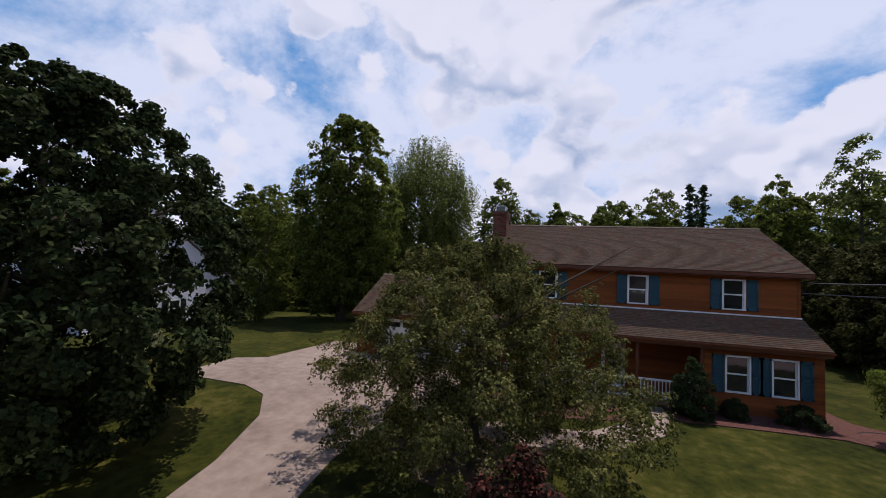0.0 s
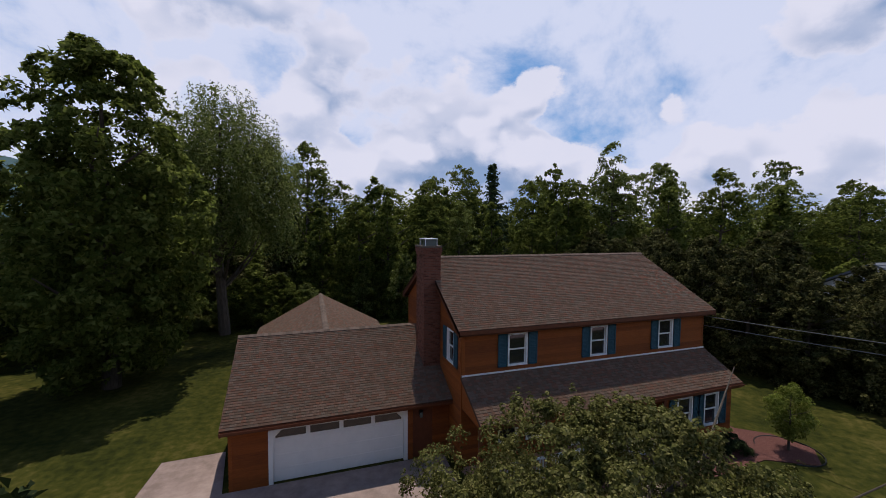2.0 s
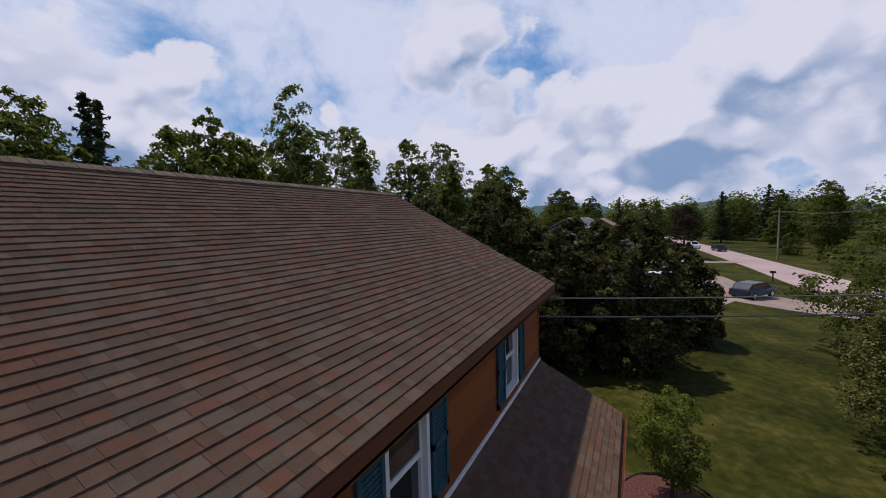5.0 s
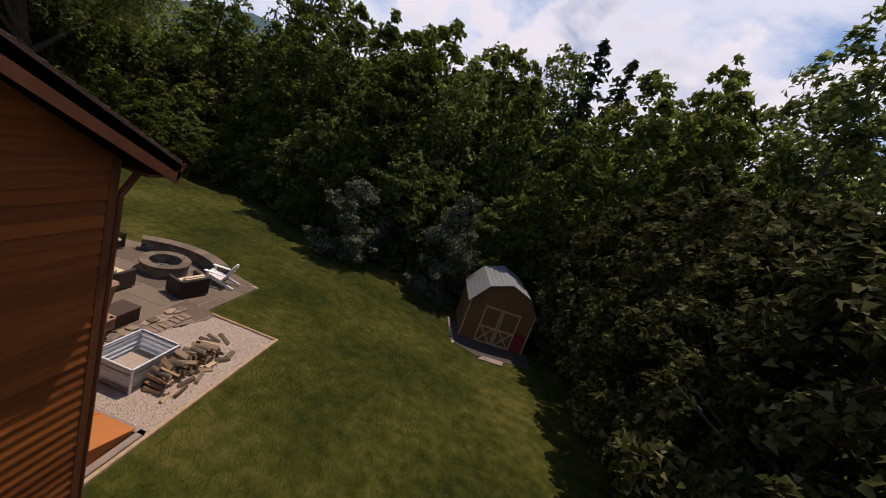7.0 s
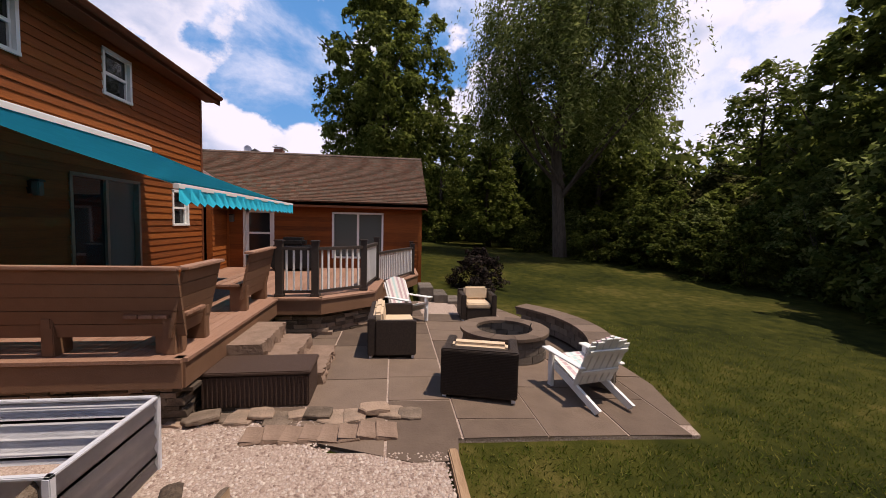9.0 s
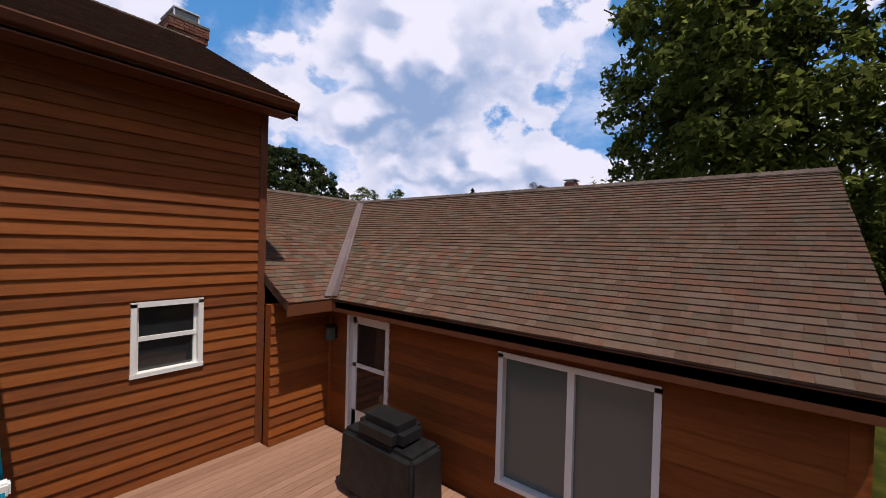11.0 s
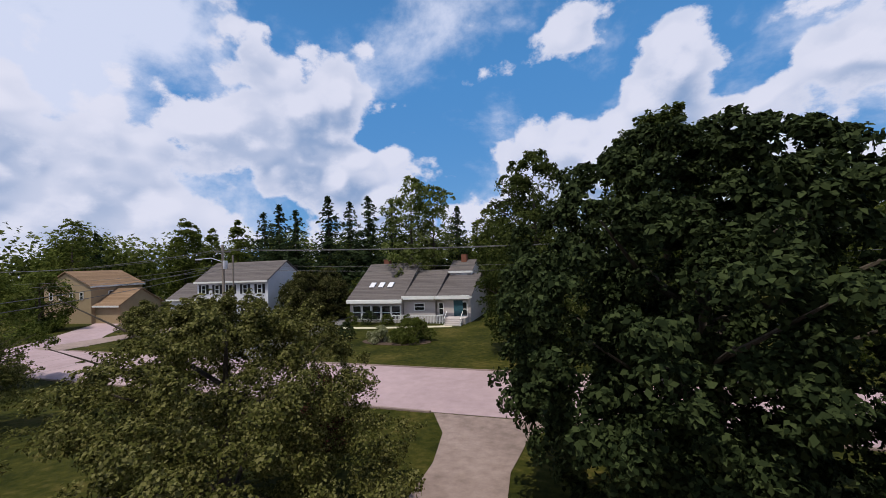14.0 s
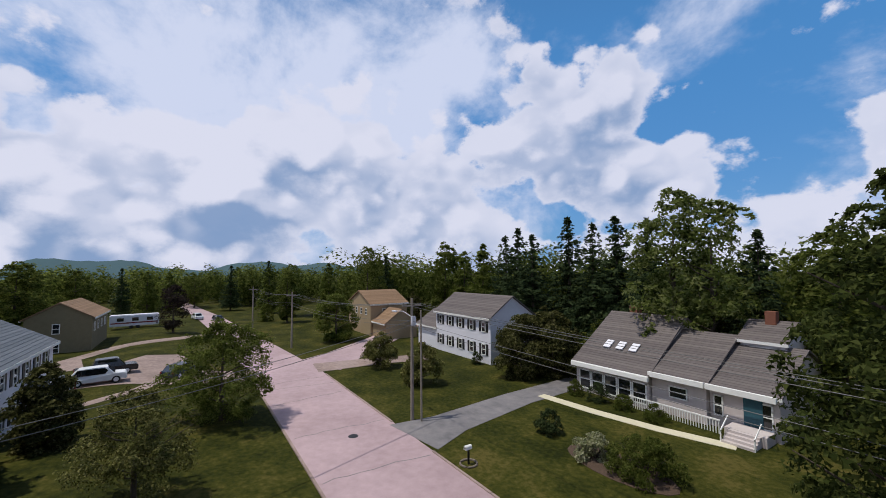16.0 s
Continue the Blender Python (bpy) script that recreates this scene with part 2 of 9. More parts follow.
CHEST = material("brown_resin_weave", [(0.045, 0.025, 0.018), (0.075, 0.043, 0.031)], 0.65, 30, 0.5, 120)
CUSHION = material("cream_cushion", [(0.56, 0.42, 0.28), (0.66, 0.51, 0.36)], 0.9, 5.0, 0.25, 160)
AWNING = material("turquoise_awning", [(0.0, 0.58, 0.82), (0.004, 0.66, 0.90)], 0.75, 4.0, 0.1, 200, through_light=0.15)
BULKHEAD = material("orange_painted_steel", [(0.36, 0.115, 0.025), (0.44, 0.15, 0.04)], 0.55, 2.0, 0.05, 30, coarse=0.5)
BARK = material("bark", [(0.045, 0.035, 0.027), (0.10, 0.08, 0.062)], 0.95, 9.0, 0.9, 30, stretch=(1, 1, 0.25))
LOG_WOOD = material("split_wood", [(0.22, 0.13, 0.075), (0.34, 0.22, 0.135), (0.46, 0.33, 0.22)], 0.9, 14, 0.4, 60, ob_random=0.45, stretch=(0.2, 1, 1))
LOG_BARK = material("log_bark", [(0.06, 0.042, 0.03), (0.12, 0.085, 0.06), (0.18, 0.135, 0.10)], 0.95, 20, 0.8, 60, ob_random=0.3)
BED = material("dark_bed_mulch", [(0.04, 0.026, 0.018), (0.075, 0.048, 0.034), (0.12, 0.08, 0.06)], 0.95, 22, 0.9, 60)
SHED_WALL = material("shed_brown_siding", [(0.12, 0.06, 0.022), (0.17, 0.085, 0.032)], 0.85, 4.0, 0.3, 60, coarse=0.3)
SHED_RED = material("red_panel", [(0.16, 0.015, 0.014), (0.22, 0.025, 0.02)], 0.8, 4.0, 0.2, 40)
SHED_TRIM = material("shed_pale_trim", [(0.36, 0.25, 0.13), (0.46, 0.33, 0.18)], 0.7, 5.0)
SHED_ROOF = material("grey_shed_roof", [(0.13, 0.13, 0.135), (0.20, 0.20, 0.205)], 0.7, 5.0, 0.3, 60, coarse=0.3)
HOSE = material("green_hose", [(0.02, 0.05, 0.022), (0.035, 0.08, 0.035)], 0.5, 5.0)
STRIPE = [material("towel_white", [(0.66, 0.62, 0.60), (0.74, 0.70, 0.68)], 0.95, 8, 0.3, 120), material("towel_mauve", [(0.46, 0.33, 0.35), (0.54, 0.40, 0.41)], 0.95, 8, 0.3, 120), material("towel_aqua", [(0.42, 0.56, 0.56), (0.48, 0.62, 0.60)], 0.95, 8, 0.3, 120)]


def glass_material(name, tint, rough=0.04):
    m = bpy.data.materials.new(name)
    m.use_nodes = True
    b = m.node_tree.nodes["Principled BSDF"]
    b.inputs["Base Color"].default_value = (*tint, 1)
    b.inputs["Roughness"].default_value = rough
    b.inputs["Specular IOR Level"].default_value = 0.7
    n = m.node_tree.nodes.new("ShaderNodeTexNoise")
    n.inputs["Scale"].default_value = 1.3
    bp = m.node_tree.nodes.new("ShaderNodeBump")
    bp.inputs["Strength"].default_value, bp.inputs["Distance"].default_value = 0.06, 0.02
    m.node_tree.links.new(n.outputs["Fac"], bp.inputs["Height"])
    m.node_tree.links.new(bp.outputs[0], b.inputs["Normal"])
    return m


GLASS = glass_material("dark_window_glass", (0.018, 0.02, 0.022))
CURTAIN_GLASS = glass_material("curtained_window_glass", (0.10, 0.12, 0.115), 0.15)
CAR_GLASS = glass_material("car_glass", (0.01, 0.012, 0.014))
LEAF = {
    "maple": material("maple_leaf", [(0.015, 0.024, 0.008), (0.028, 0.041, 0.014), (0.052, 0.070, 0.025)], 0.75, 0.35, island=0.6, through_light=0.2, spec=0.08),
    "crab": material("crabapple_leaf", [(0.052, 0.056, 0.012), (0.104, 0.106, 0.025), (0.19, 0.18, 0.066)], 0.75, 0.5, island=0.6, through_light=0.30, spec=0.10),
    "oak": material("woodland_leaf", [(0.054, 0.072, 0.014), (0.104, 0.130, 0.026), (0.165, 0.185, 0.048)], 0.8, 0.3, island=0.6, through_light=0.68, spec=0.06),
    "willow": material("willow_leaf", [(0.075, 0.100, 0.022), (0.135, 0.165, 0.044), (0.22, 0.245, 0.090)], 0.8, 0.4, island=0.6, through_light=0.66, spec=0.06),
    "pine": material("pine_needle", [(0.020, 0.034, 0.014), (0.038, 0.058, 0.024), (0.062, 0.086, 0.036)], 0.8, 0.4, island=0.6, through_light=0.3, spec=0.06),
    "bright": material("young_leaf", [(0.062, 0.084, 0.014), (0.115, 0.142, 0.030), (0.18, 0.205, 0.055)], 0.8, 0.5, island=0.6, through_light=0.66, spec=0.06),
    "street": material("street_tree_leaf", [(0.030, 0.042, 0.010), (0.056, 0.074, 0.018), (0.10, 0.118, 0.034)], 0.8, 0.4, island=0.6, through_light=0.5, spec=0.06),
    "fresh": material("fresh_leaf", [(0.095, 0.125, 0.018), (0.165, 0.200, 0.036), (0.24, 0.27, 0.07)], 0.8, 0.5, island=0.6, through_light=0.6, spec=0.06),
    "cedar": material("hedge_leaf", [(0.026, 0.029, 0.008), (0.055, 0.058, 0.016), (0.125, 0.118, 0.048)], 0.85, 0.4, island=0.6, through_light=0.3, spec=0.05),
    "grey": material("autumn_olive_leaf", [(0.045, 0.056, 0.032), (0.090, 0.102, 0.062), (0.15, 0.165, 0.11)], 0.75, 0.5, island=0.6, through_light=0.35, spec=0.15),
    "red": material("purple_leaf", [(0.020, 0.014, 0.008), (0.045, 0.020, 0.014), (0.14, 0.038, 0.030)], 0.7, 0.5, island=0.6, through_light=0.3, spec=0.12),
    "plum": material("plum_leaf", [(0.010, 0.008, 0.007), (0.020, 0.013, 0.011), (0.036, 0.022, 0.018)], 0.7, 0.5, island=0.6, through_light=0.2, spec=0.12),
    "bloom": material("pale_bloom", [(0.10, 0.12, 0.04), (0.24, 0.25, 0.13), (0.42, 0.40, 0.28)], 0.8, 0.5, island=0.7, through_light=0.3, spec=0.15),
}
# blue-grey of distance haze is put into the hills' base colour
HILL = material("haze_tinted_hill", [(0.06, 0.10, 0.11), (0.075, 0.12, 0.14)], 1.0, 0.004, coarse=0.4, spec=0.0)
WHITE_SIDING = material("white_vinyl_siding", [(0.62, 0.62, 0.68), (0.72, 0.72, 0.78)], 0.6, 2.0, coarse=0.4)
GREY_SIDING = material("grey_clapboard", [(0.46, 0.41, 0.40), (0.54, 0.48, 0.47)], 0.7, 2.0, coarse=0.4)
TAN_SIDING = material("tan_siding", [(0.30, 0.22, 0.13), (0.37, 0.28, 0.17)], 0.7, 2.0, coarse=0.4)
OLIVE_SIDING = material("olive_siding", [(0.15, 0.13, 0.075), (0.20, 0.17, 0.10)], 0.7, 2.0, coarse=0.4)
GREY_ROOF = material("grey_roof_shingle", [(0.10, 0.085, 0.085), (0.15, 0.13, 0.125)], 0.95, 3.0, 0.5, 30, coarse=0.3, island=0.3)
SLATE_ROOF = material("blue_grey_roof", [(0.09, 0.105, 0.125), (0.14, 0.155, 0.18)], 0.95, 3.0, 0.5, 30, coarse=0.3, island=0.3)
BROWN_ROOF = material("tan_roof_shingle", [(0.20, 0.125, 0.075), (0.28, 0.18, 0.11)], 0.95, 3.0, 0.5, 30, coarse=0.3, island=0.3)
POLE = material("weathered_pole", [(0.20, 0.17, 0.14), (0.30, 0.26, 0.22)], 0.9, 6.0, 0.4, 40, stretch=(1, 1, 0.2))
WIRE = material("power_line", [(0.10, 0.10, 0.10), (0.16, 0.16, 0.16)], 0.6, 3.0)
PAINT = {"white": material("white_car_paint", [(0.62, 0.63, 0.65), (0.70, 0.71, 0.73)], 0.25, 1.0, spec=0.6), "black": material("black_car_paint", [(0.012, 0.013, 0.016), (0.02, 0.021, 0.025)], 0.22, 1.0, spec=0.6), "blue": material("dark_blue_car_paint", [(0.015, 0.025, 0.045), (0.022, 0.035, 0.06)], 0.22, 1.0, spec=0.6)}
TYRE = material("tyre_rubber", [(0.012, 0.012, 0.012), (0.02, 0.02, 0.02)], 0.9, 10)
CREAM = material("cream_trim", [(0.55, 0.50, 0.36), (0.62, 0.57, 0.42)], 0.6, 3.0)
ASH = material("ash_and_char", [(0.02, 0.02, 0.02), (0.08, 0.075, 0.07), (0.22, 0.20, 0.18)], 0.95, 25, 0.8, 40)


# ---- mesh helpers ----
def part(name, bm, mat, parent=None, label=""):
    """One mesh object under a thing or a part; bm is a bmesh (freed) or a ready mesh."""
    if isinstance(bm, bmesh.types.BMesh):
        me = bpy.data.meshes.new(name)
        bm.to_mesh(me)
        bm.free()
    else:
        me = bm
    if mat is not None and not me.materials:
        me.materials.append(mat)
    ob = new(name, me)
    if parent is not None:
        ob.parent = parent
    if label:
        tagged(ob, label)
    return ob


def thing(name, place=(0, 0, 0), turn=0.0, label="", category="", group="", kind=""):
    ob = new(name)
    ob.empty_display_size = 0.1
    ob.matrix_world = pose(*place, 0, 0, turn)
    return tagged(ob, label, category, group, kind)


def hexa(bm, pts):
    """A six-faced solid from 8 corners: bottom four counter-clockwise, then the top four."""
    v = [bm.verts.new(p) for p in pts]
    for f in ((3, 2, 1, 0), (4, 5, 6, 7), (0, 1, 5, 4), (1, 2, 6, 5), (2, 3, 7, 6), (3, 0, 4, 7)):
        bm.faces.new([v[i] for i in f])
    return v


def box(bm, x0, y0, z0, x1, y1, z1, m=None):
    pts = [(x0, y0, z0), (x1, y0, z0), (x1, y1, z0), (x0, y1, z0), (x0, y0, z1), (x1, y0, z1), (x1, y1, z1), (x0, y1, z1)]
    return hexa(bm, [m @ Vector(p) for p in pts] if m else pts)


def boxed(*dims, bevel=0.0, m=None):
    bm = bmesh.new()
    box(bm, *dims, m=m)
    if bevel:
        bmesh.ops.bevel(bm, geom=bm.edges[:], offset=bevel, segments=2, affect="EDGES")
    return bm


def prism(bm, outline, z0, z1):
    """An upright prism over a counter-clockwise outline."""
    a = [bm.verts.new((x, y, z0)) for x, y in outline]
    b = [bm.verts.new((x, y, z1)) for x, y in outline]
    n = len(outline)
    bm.faces.new(a[::-1])
    bm.faces.new(b)
    for i in range(n):
        bm.faces.new((a[i], a[(i + 1) % n], b[(i + 1) % n], b[i]))


def tube(bm, points, radii, sides=6):
    """A tapered tube through points."""
    rings = []
    for i, p in enumerate(points):
        p = Vector(p)
        d = (Vector(points[min(i + 1, len(points) - 1)]) - Vector(points[max(i - 1, 0)])).normalized()
        a = d.orthogonal().normalized()
        b = d.cross(a)
        rings.append([bm.verts.new(p + radii[i] * (math.cos(k * 2 * math.pi / sides) * a + math.sin(k * 2 * math.pi / sides) * b)) for k in range(sides)])
    for r, s in zip(rings, rings[1:]):
        for k in range(sides):
            bm.faces.new((r[k], r[(k + 1) % sides], s[(k + 1) % sides], s[k]))
    bm.faces.new(rings[0][::-1])
    bm.faces.new(rings[-1])


def mesh_from(name, verts, faces):
    me = bpy.data.meshes.new(name)
    me.from_pydata([tuple(v) for v in verts], [], faces)
    me.update()
    return me


def quads_mesh(name, corners):
    """A mesh of loose four-sided leaves from an (n, 4, 3) array."""
    n = len(corners)
    me = bpy.data.meshes.new(name)
    me.vertices.add(n * 4)
    me.vertices.foreach_set("co", np.asarray(corners, np.float32).ravel())
    me.loops.add(n * 4)
    me.loops.foreach_set("vertex_index", np.arange(n * 4, dtype=np.int32))
    me.polygons.add(n)
    me.polygons.foreach_set("loop_start", np.arange(0, n * 4, 4, dtype=np.int32))
    me.update(calc_edges=True)
    return me


def tris_mesh(name, corners):
    """A mesh of loose three-sided leaflets from an (n, 4, 3) array of kites."""
    t = np.stack([corners[:, 0] - (corners[:, 2] - corners[:, 0]) * 0.1, corners[:, 1] * 1.35 - corners[:, 3] * 0.35, corners[:, 2] * 0.9 + corners[:, 3] * 0.1], axis=1)
    t[:, 2] = corners[:, 2] + (corners[:, 3] - corners[:, 1]) * 0.3
    n = len(t)
    me = bpy.data.meshes.new(name)
    me.vertices.add(n * 3)
    me.vertices.foreach_set("co", np.asarray(t, np.float32).ravel())
    me.loops.add(n * 3)
    me.loops.foreach_set("vertex_index", np.arange(n * 3, dtype=np.int32))
    me.polygons.add(n)
    me.polygons.foreach_set("loop_start", np.arange(0, n * 3, 3, dtype=np.int32))
    me.update(calc_edges=True)
    return me


def ground_z(x, y):
    """The height of the ground: level at the house, falling gently to the road, and down to the back lawn."""
    def step(a, b, v):
        k = min(1.0, max(0.0, (v - a) / (b - a)))
        return k * k * (3 - 2 * k)
    z = -1.1 * step(-3.0, -19.0, y)
    z -= 0.42 * step(3.0, 9.5, y) * step(-10.0, -1.0, x)
    z -= 0.38 * step(14.0, 24.0, y)
    z -= 0.42 * step(14.5, 22.0, y) * step(11.5, 17.0, x)
    z -= 0.35 * step(10.0, 30.0, x) * step(-8.0, 2.0, y) * (1 - step(3.0, 9.5, y))
    return z


# ---- ground, road, drives ----
def spread(lo, hi, near_lo, near_hi, near_step):
    a = [lo * k for k in (1.0, 0.5, 0.25, 0.12, 0.07)] if lo < 0 else []
    b = [hi * k for k in (0.07, 0.12, 0.25, 0.5, 1.0)]
    return sorted(set(a + b + list(np.arange(near_lo, near_hi + 0.1, near_step))))


def build_ground():
    xs = spread(-2600, 2600, -60, 120, 2.0)
    ys = spread(-2600, 2600, -70, 60, 1.5)
    verts = [(x, y, ground_z(x, y)) for y in ys for x in xs]
    w = len(xs)
    faces = [(j * w + i, j * w + i + 1, (j + 1) * w + i + 1, (j + 1) * w + i) for j in range(len(ys) - 1) for i in range(w - 1)]
    me = mesh_from("ground", verts, faces)
    for p in me.polygons:
        p.use_smooth = True
    tagged(part("ground", me, GRASS), "mown green lawn with dry patches running to the woods", "ground", kind="structure")


build_ground()


def sheet(name, outline, lift, mat, label, category, step=1.2, kind="structure", thick=0.12):
    """A thin slab that follows the ground inside an outline: cut into small triangles, with sides and an underside."""
    flat_pts = [Vector((x, y, 0)) for x, y in outline]
    stack = [tuple(flat_pts[i] for i in t) for t in geometry.tessellate_polygon([flat_pts])]
    tris = []
    while stack:
        t = stack.pop()
        ln = [(t[(i + 1) % 3] - t[i]).length for i in range(3)]
        k = max(range(3), key=lambda i: ln[i])
        if ln[k] > step:
            p, q, r = t[k], t[(k + 1) % 3], t[(k + 2) % 3]
            m = (p + q) / 2
            stack += [(p, m, r), (m, q, r)]
        elif (t[1] - t[0]).cross(t[2] - t[0]).length > 1e-7:
            tris.append(t if (t[1] - t[0]).cross(t[2] - t[0]).z > 0 else t[::-1])
    bm = bmesh.new()
    tops, lows = {}, {}
    key = lambda p: (round(p.x, 4), round(p.y, 4))
    for t in tris:
        for p in t:
            if key(p) not in tops:
                z = ground_z(p.x, p.y) + lift
                tops[key(p)] = bm.verts.new((p.x, p.y, z))
                lows[key(p)] = bm.verts.new((p.x, p.y, z - thick))
    edges = collections.Counter()
    for t in tris:
        ks = [key(p) for p in t]
        bm.faces.new([tops[q] for q in ks])
        bm.faces.new([lows[q] for q in ks[::-1]])
        for p, q in zip(ks, ks[1:] + ks[:1]):
            edges[(p, q)] += 1
    for p, q in list(edges):
        if (q, p) not in edges:
            bm.faces.new((tops[p], lows[p], lows[q], tops[q]))
    return tagged(part(name, bm, mat), label, category, kind=kind)


def ribbon(centre, widths):
    """The outline of a band along a centre line."""
    left, right = [], []
    for i, (p, w) in enumerate(zip(centre, widths)):
        a, b = Vector(centre[max(i - 1, 0)]), Vector(centre[min(i + 1, len(centre) - 1)])
        d = (b - a).normalized()
        n = Vector((-d.y, d.x))
        left.append(tuple(Vector(p) + n * w / 2))
        right.append(tuple(Vector(p) - n * w / 2))
    return right + left[::-1]


sheet("road", ribbon([(-120, -24.5), (-60, -24.2), (-30, -23.6), (0, -23.3), (46, -23.2), (80, -21.4), (126, -17.8), (200, -9)], [8, 8, 8, 8, 8, 6.4, 6.0, 6.0]), 0.03, ROAD, "sun-bleached pinkish asphalt street with faint cracks", "road", 3.0)
sheet("side_road", ribbon([(46.5, -26.5), (52, -33), (62, -44), (80, -60)], [9, 6.5, 6, 6]), 0.034, ROAD, "sun-bleached side street joining the road", "road", 3.0)
sheet("driveway", [(-7.6, -19.2), (-1.2, -19.2), (-2.4, -17.0), (-3.0, -14.0), (-3.2, -10.0), (-2.6, -6.4), (-1.2, -3.6), (-0.4, -1.0), (-0.3, 1.3), (-8.7, 1.36), (-9.1, 4.3), (-11.4, 4.2), (-11.9, -2.1), (-13.2, -2.9), (-13.3, -5.6), (-12.6, -6.1), (-9.6, -6.2), (-8.2, -6.8), (-7.0, -8.4), (-6.2, -11.0), (-5.9, -14.0), (-6.2, -17.4)], 0.03, CONCRETE, "pale pinkish concrete driveway in front of the garage", "driveway", 1.5)
sheet("front_walk", ribbon([(-2.6, -5.2), (-0.6, -6.4), (2.0, -6.9), (4.4, -6.3), (5.9, -4.9), (6.4, -3.2), (6.4, -2.2)], [1.3] * 7), 0.036, CONCRETE, "curved pale concrete front walk", "walkway", 1.0)
sheet("grey_drive", ribbon([(20.0, -27.2), (20.6, -31), (22.0, -40), (22.6, -52)], [6.0, 4.0, 3.4, 3.4]), 0.034, GREY_DRIVE, "worn grey asphalt drive across the street", "driveway", 2.0)
sheet("white_house_drive", ribbon([(46, -27), (45, -36), (43, -43)], [5, 4, 4]), 0.038, CONCRETE, "pale drive beside the white house", "driveway", 2.0)
sheet("east_drive", [(44.0, -19.2), (49.0, -19.2), (52.5, -14.0), (64.0, -12.5), (64.0, -8.0), (54.0, -3.0), (47.0, -2.0), (46.6, -8.0), (45.2, -12.0)], 0.034, CONCRETE, "concrete drive with parked cars", "driveway", 2.0)
sheet("east_path", ribbon([(46.6, -10.0), (43.5, -8.6), (40.5, -5.8), (38.6, -3.6)], [1.2] * 4), 0.036, CONCRETE, "pale garden path to the neighbour's porch", "walkway", 1.5)
sheet("far_drive", ribbon([(58.0, -1.0), (66.0, 0.5), (74.0, -4.0), (84.0, -14.0), (88, -19)], [2.6] * 5), 0.034, CONCRETE, "pale curved drive of the olive house", "driveway", 2.0)
sheet("grey_house_walk", ribbon([(21.4, -42.6), (15.5, -43.0), (10.4, -43.8), (7.4, -44.6), (5.6, -45.1)], [1.1] * 5), 0.036, CREAM, "pale garden path in front of the grey house", "walkway", 1.5)

kerb = thing("kerb", label="low grey concrete kerb along the street", category="kerb", kind="structure")
for name_y, a, b in ((-19.28, -30, -7.8), (-19.28, -1.0, 43.5), (-27.2, -30, 17.0), (-27.2, 23.4, 42.0)):
    n = int((b - a) / 3)
    for i in range(n):
        x0, x1 = a + (b - a) * i / n, a + (b - a) * (i + 1) / n - 0.02
        part("kerb_stone", boxed(x0, name_y - 0.09, ground_z(x0, name_y) - 0.1, x1, name_y + 0.09, ground_z(x0, name_y) + 0.09, bevel=0.02), CONCRETE, kerb)


def cracks(name, lines, width, label):
    bm = bmesh.new()
    for pts in lines:
        for (x0, y0), (x1, y1) in zip(pts, pts[1:]):
            d = Vector((x1 - x0, y1 - y0))
            n = Vector((-d.y, d.x)).normalized() * width / 2
            z0, z1 = ground_z(x0, y0) + 0.036, ground_z(x1, y1) + 0.036
            bm.faces.new([bm.verts.new(p) for p in ((x0 - n.x, y0 - n.y, z0), (x1 - n.x, y1 - n.y, z1), (x1 + n.x, y1 + n.y, z1), (x0 + n.x, y0 + n.y, z0))])
    tagged(part(name, bm, GREY_DRIVE), label, "crack", kind="structure")


rnd = random.Random(5)
lines = []
for x in (6.0, 17.0, 24.5, 33.0, 38.5, 41.0):
    y, pts = -19.6, []
    xx = x
    while y > -27.0:
        pts.append((xx, y))
        y -= 0.8
        xx += rnd.uniform(-0.25, 0.3)
    lines.append(pts)
cracks("road_crack", lines, 0.07, "tar-filled cracks across the street")
bm = bmesh.new()
bmesh.ops.create_circle(bm, cap_ends=True, segments=20, radius=0.38, matrix=pose(22.5, -23.5, ground_z(0, -24) + 0.04))
tagged(part("manhole_cover", bm, DARK_METAL), "round dark iron manhole cover in the street", "manhole cover")


# ---- the brown house ----
HL, HD = 12.8, 8.73
HE, HR, HY = 5.62, 8.2, 4.41
house = thing("house", label="two-storey house with orange-brown clapboards, brown shingle roof and blue shutters", category="house")
ROW = 0.168


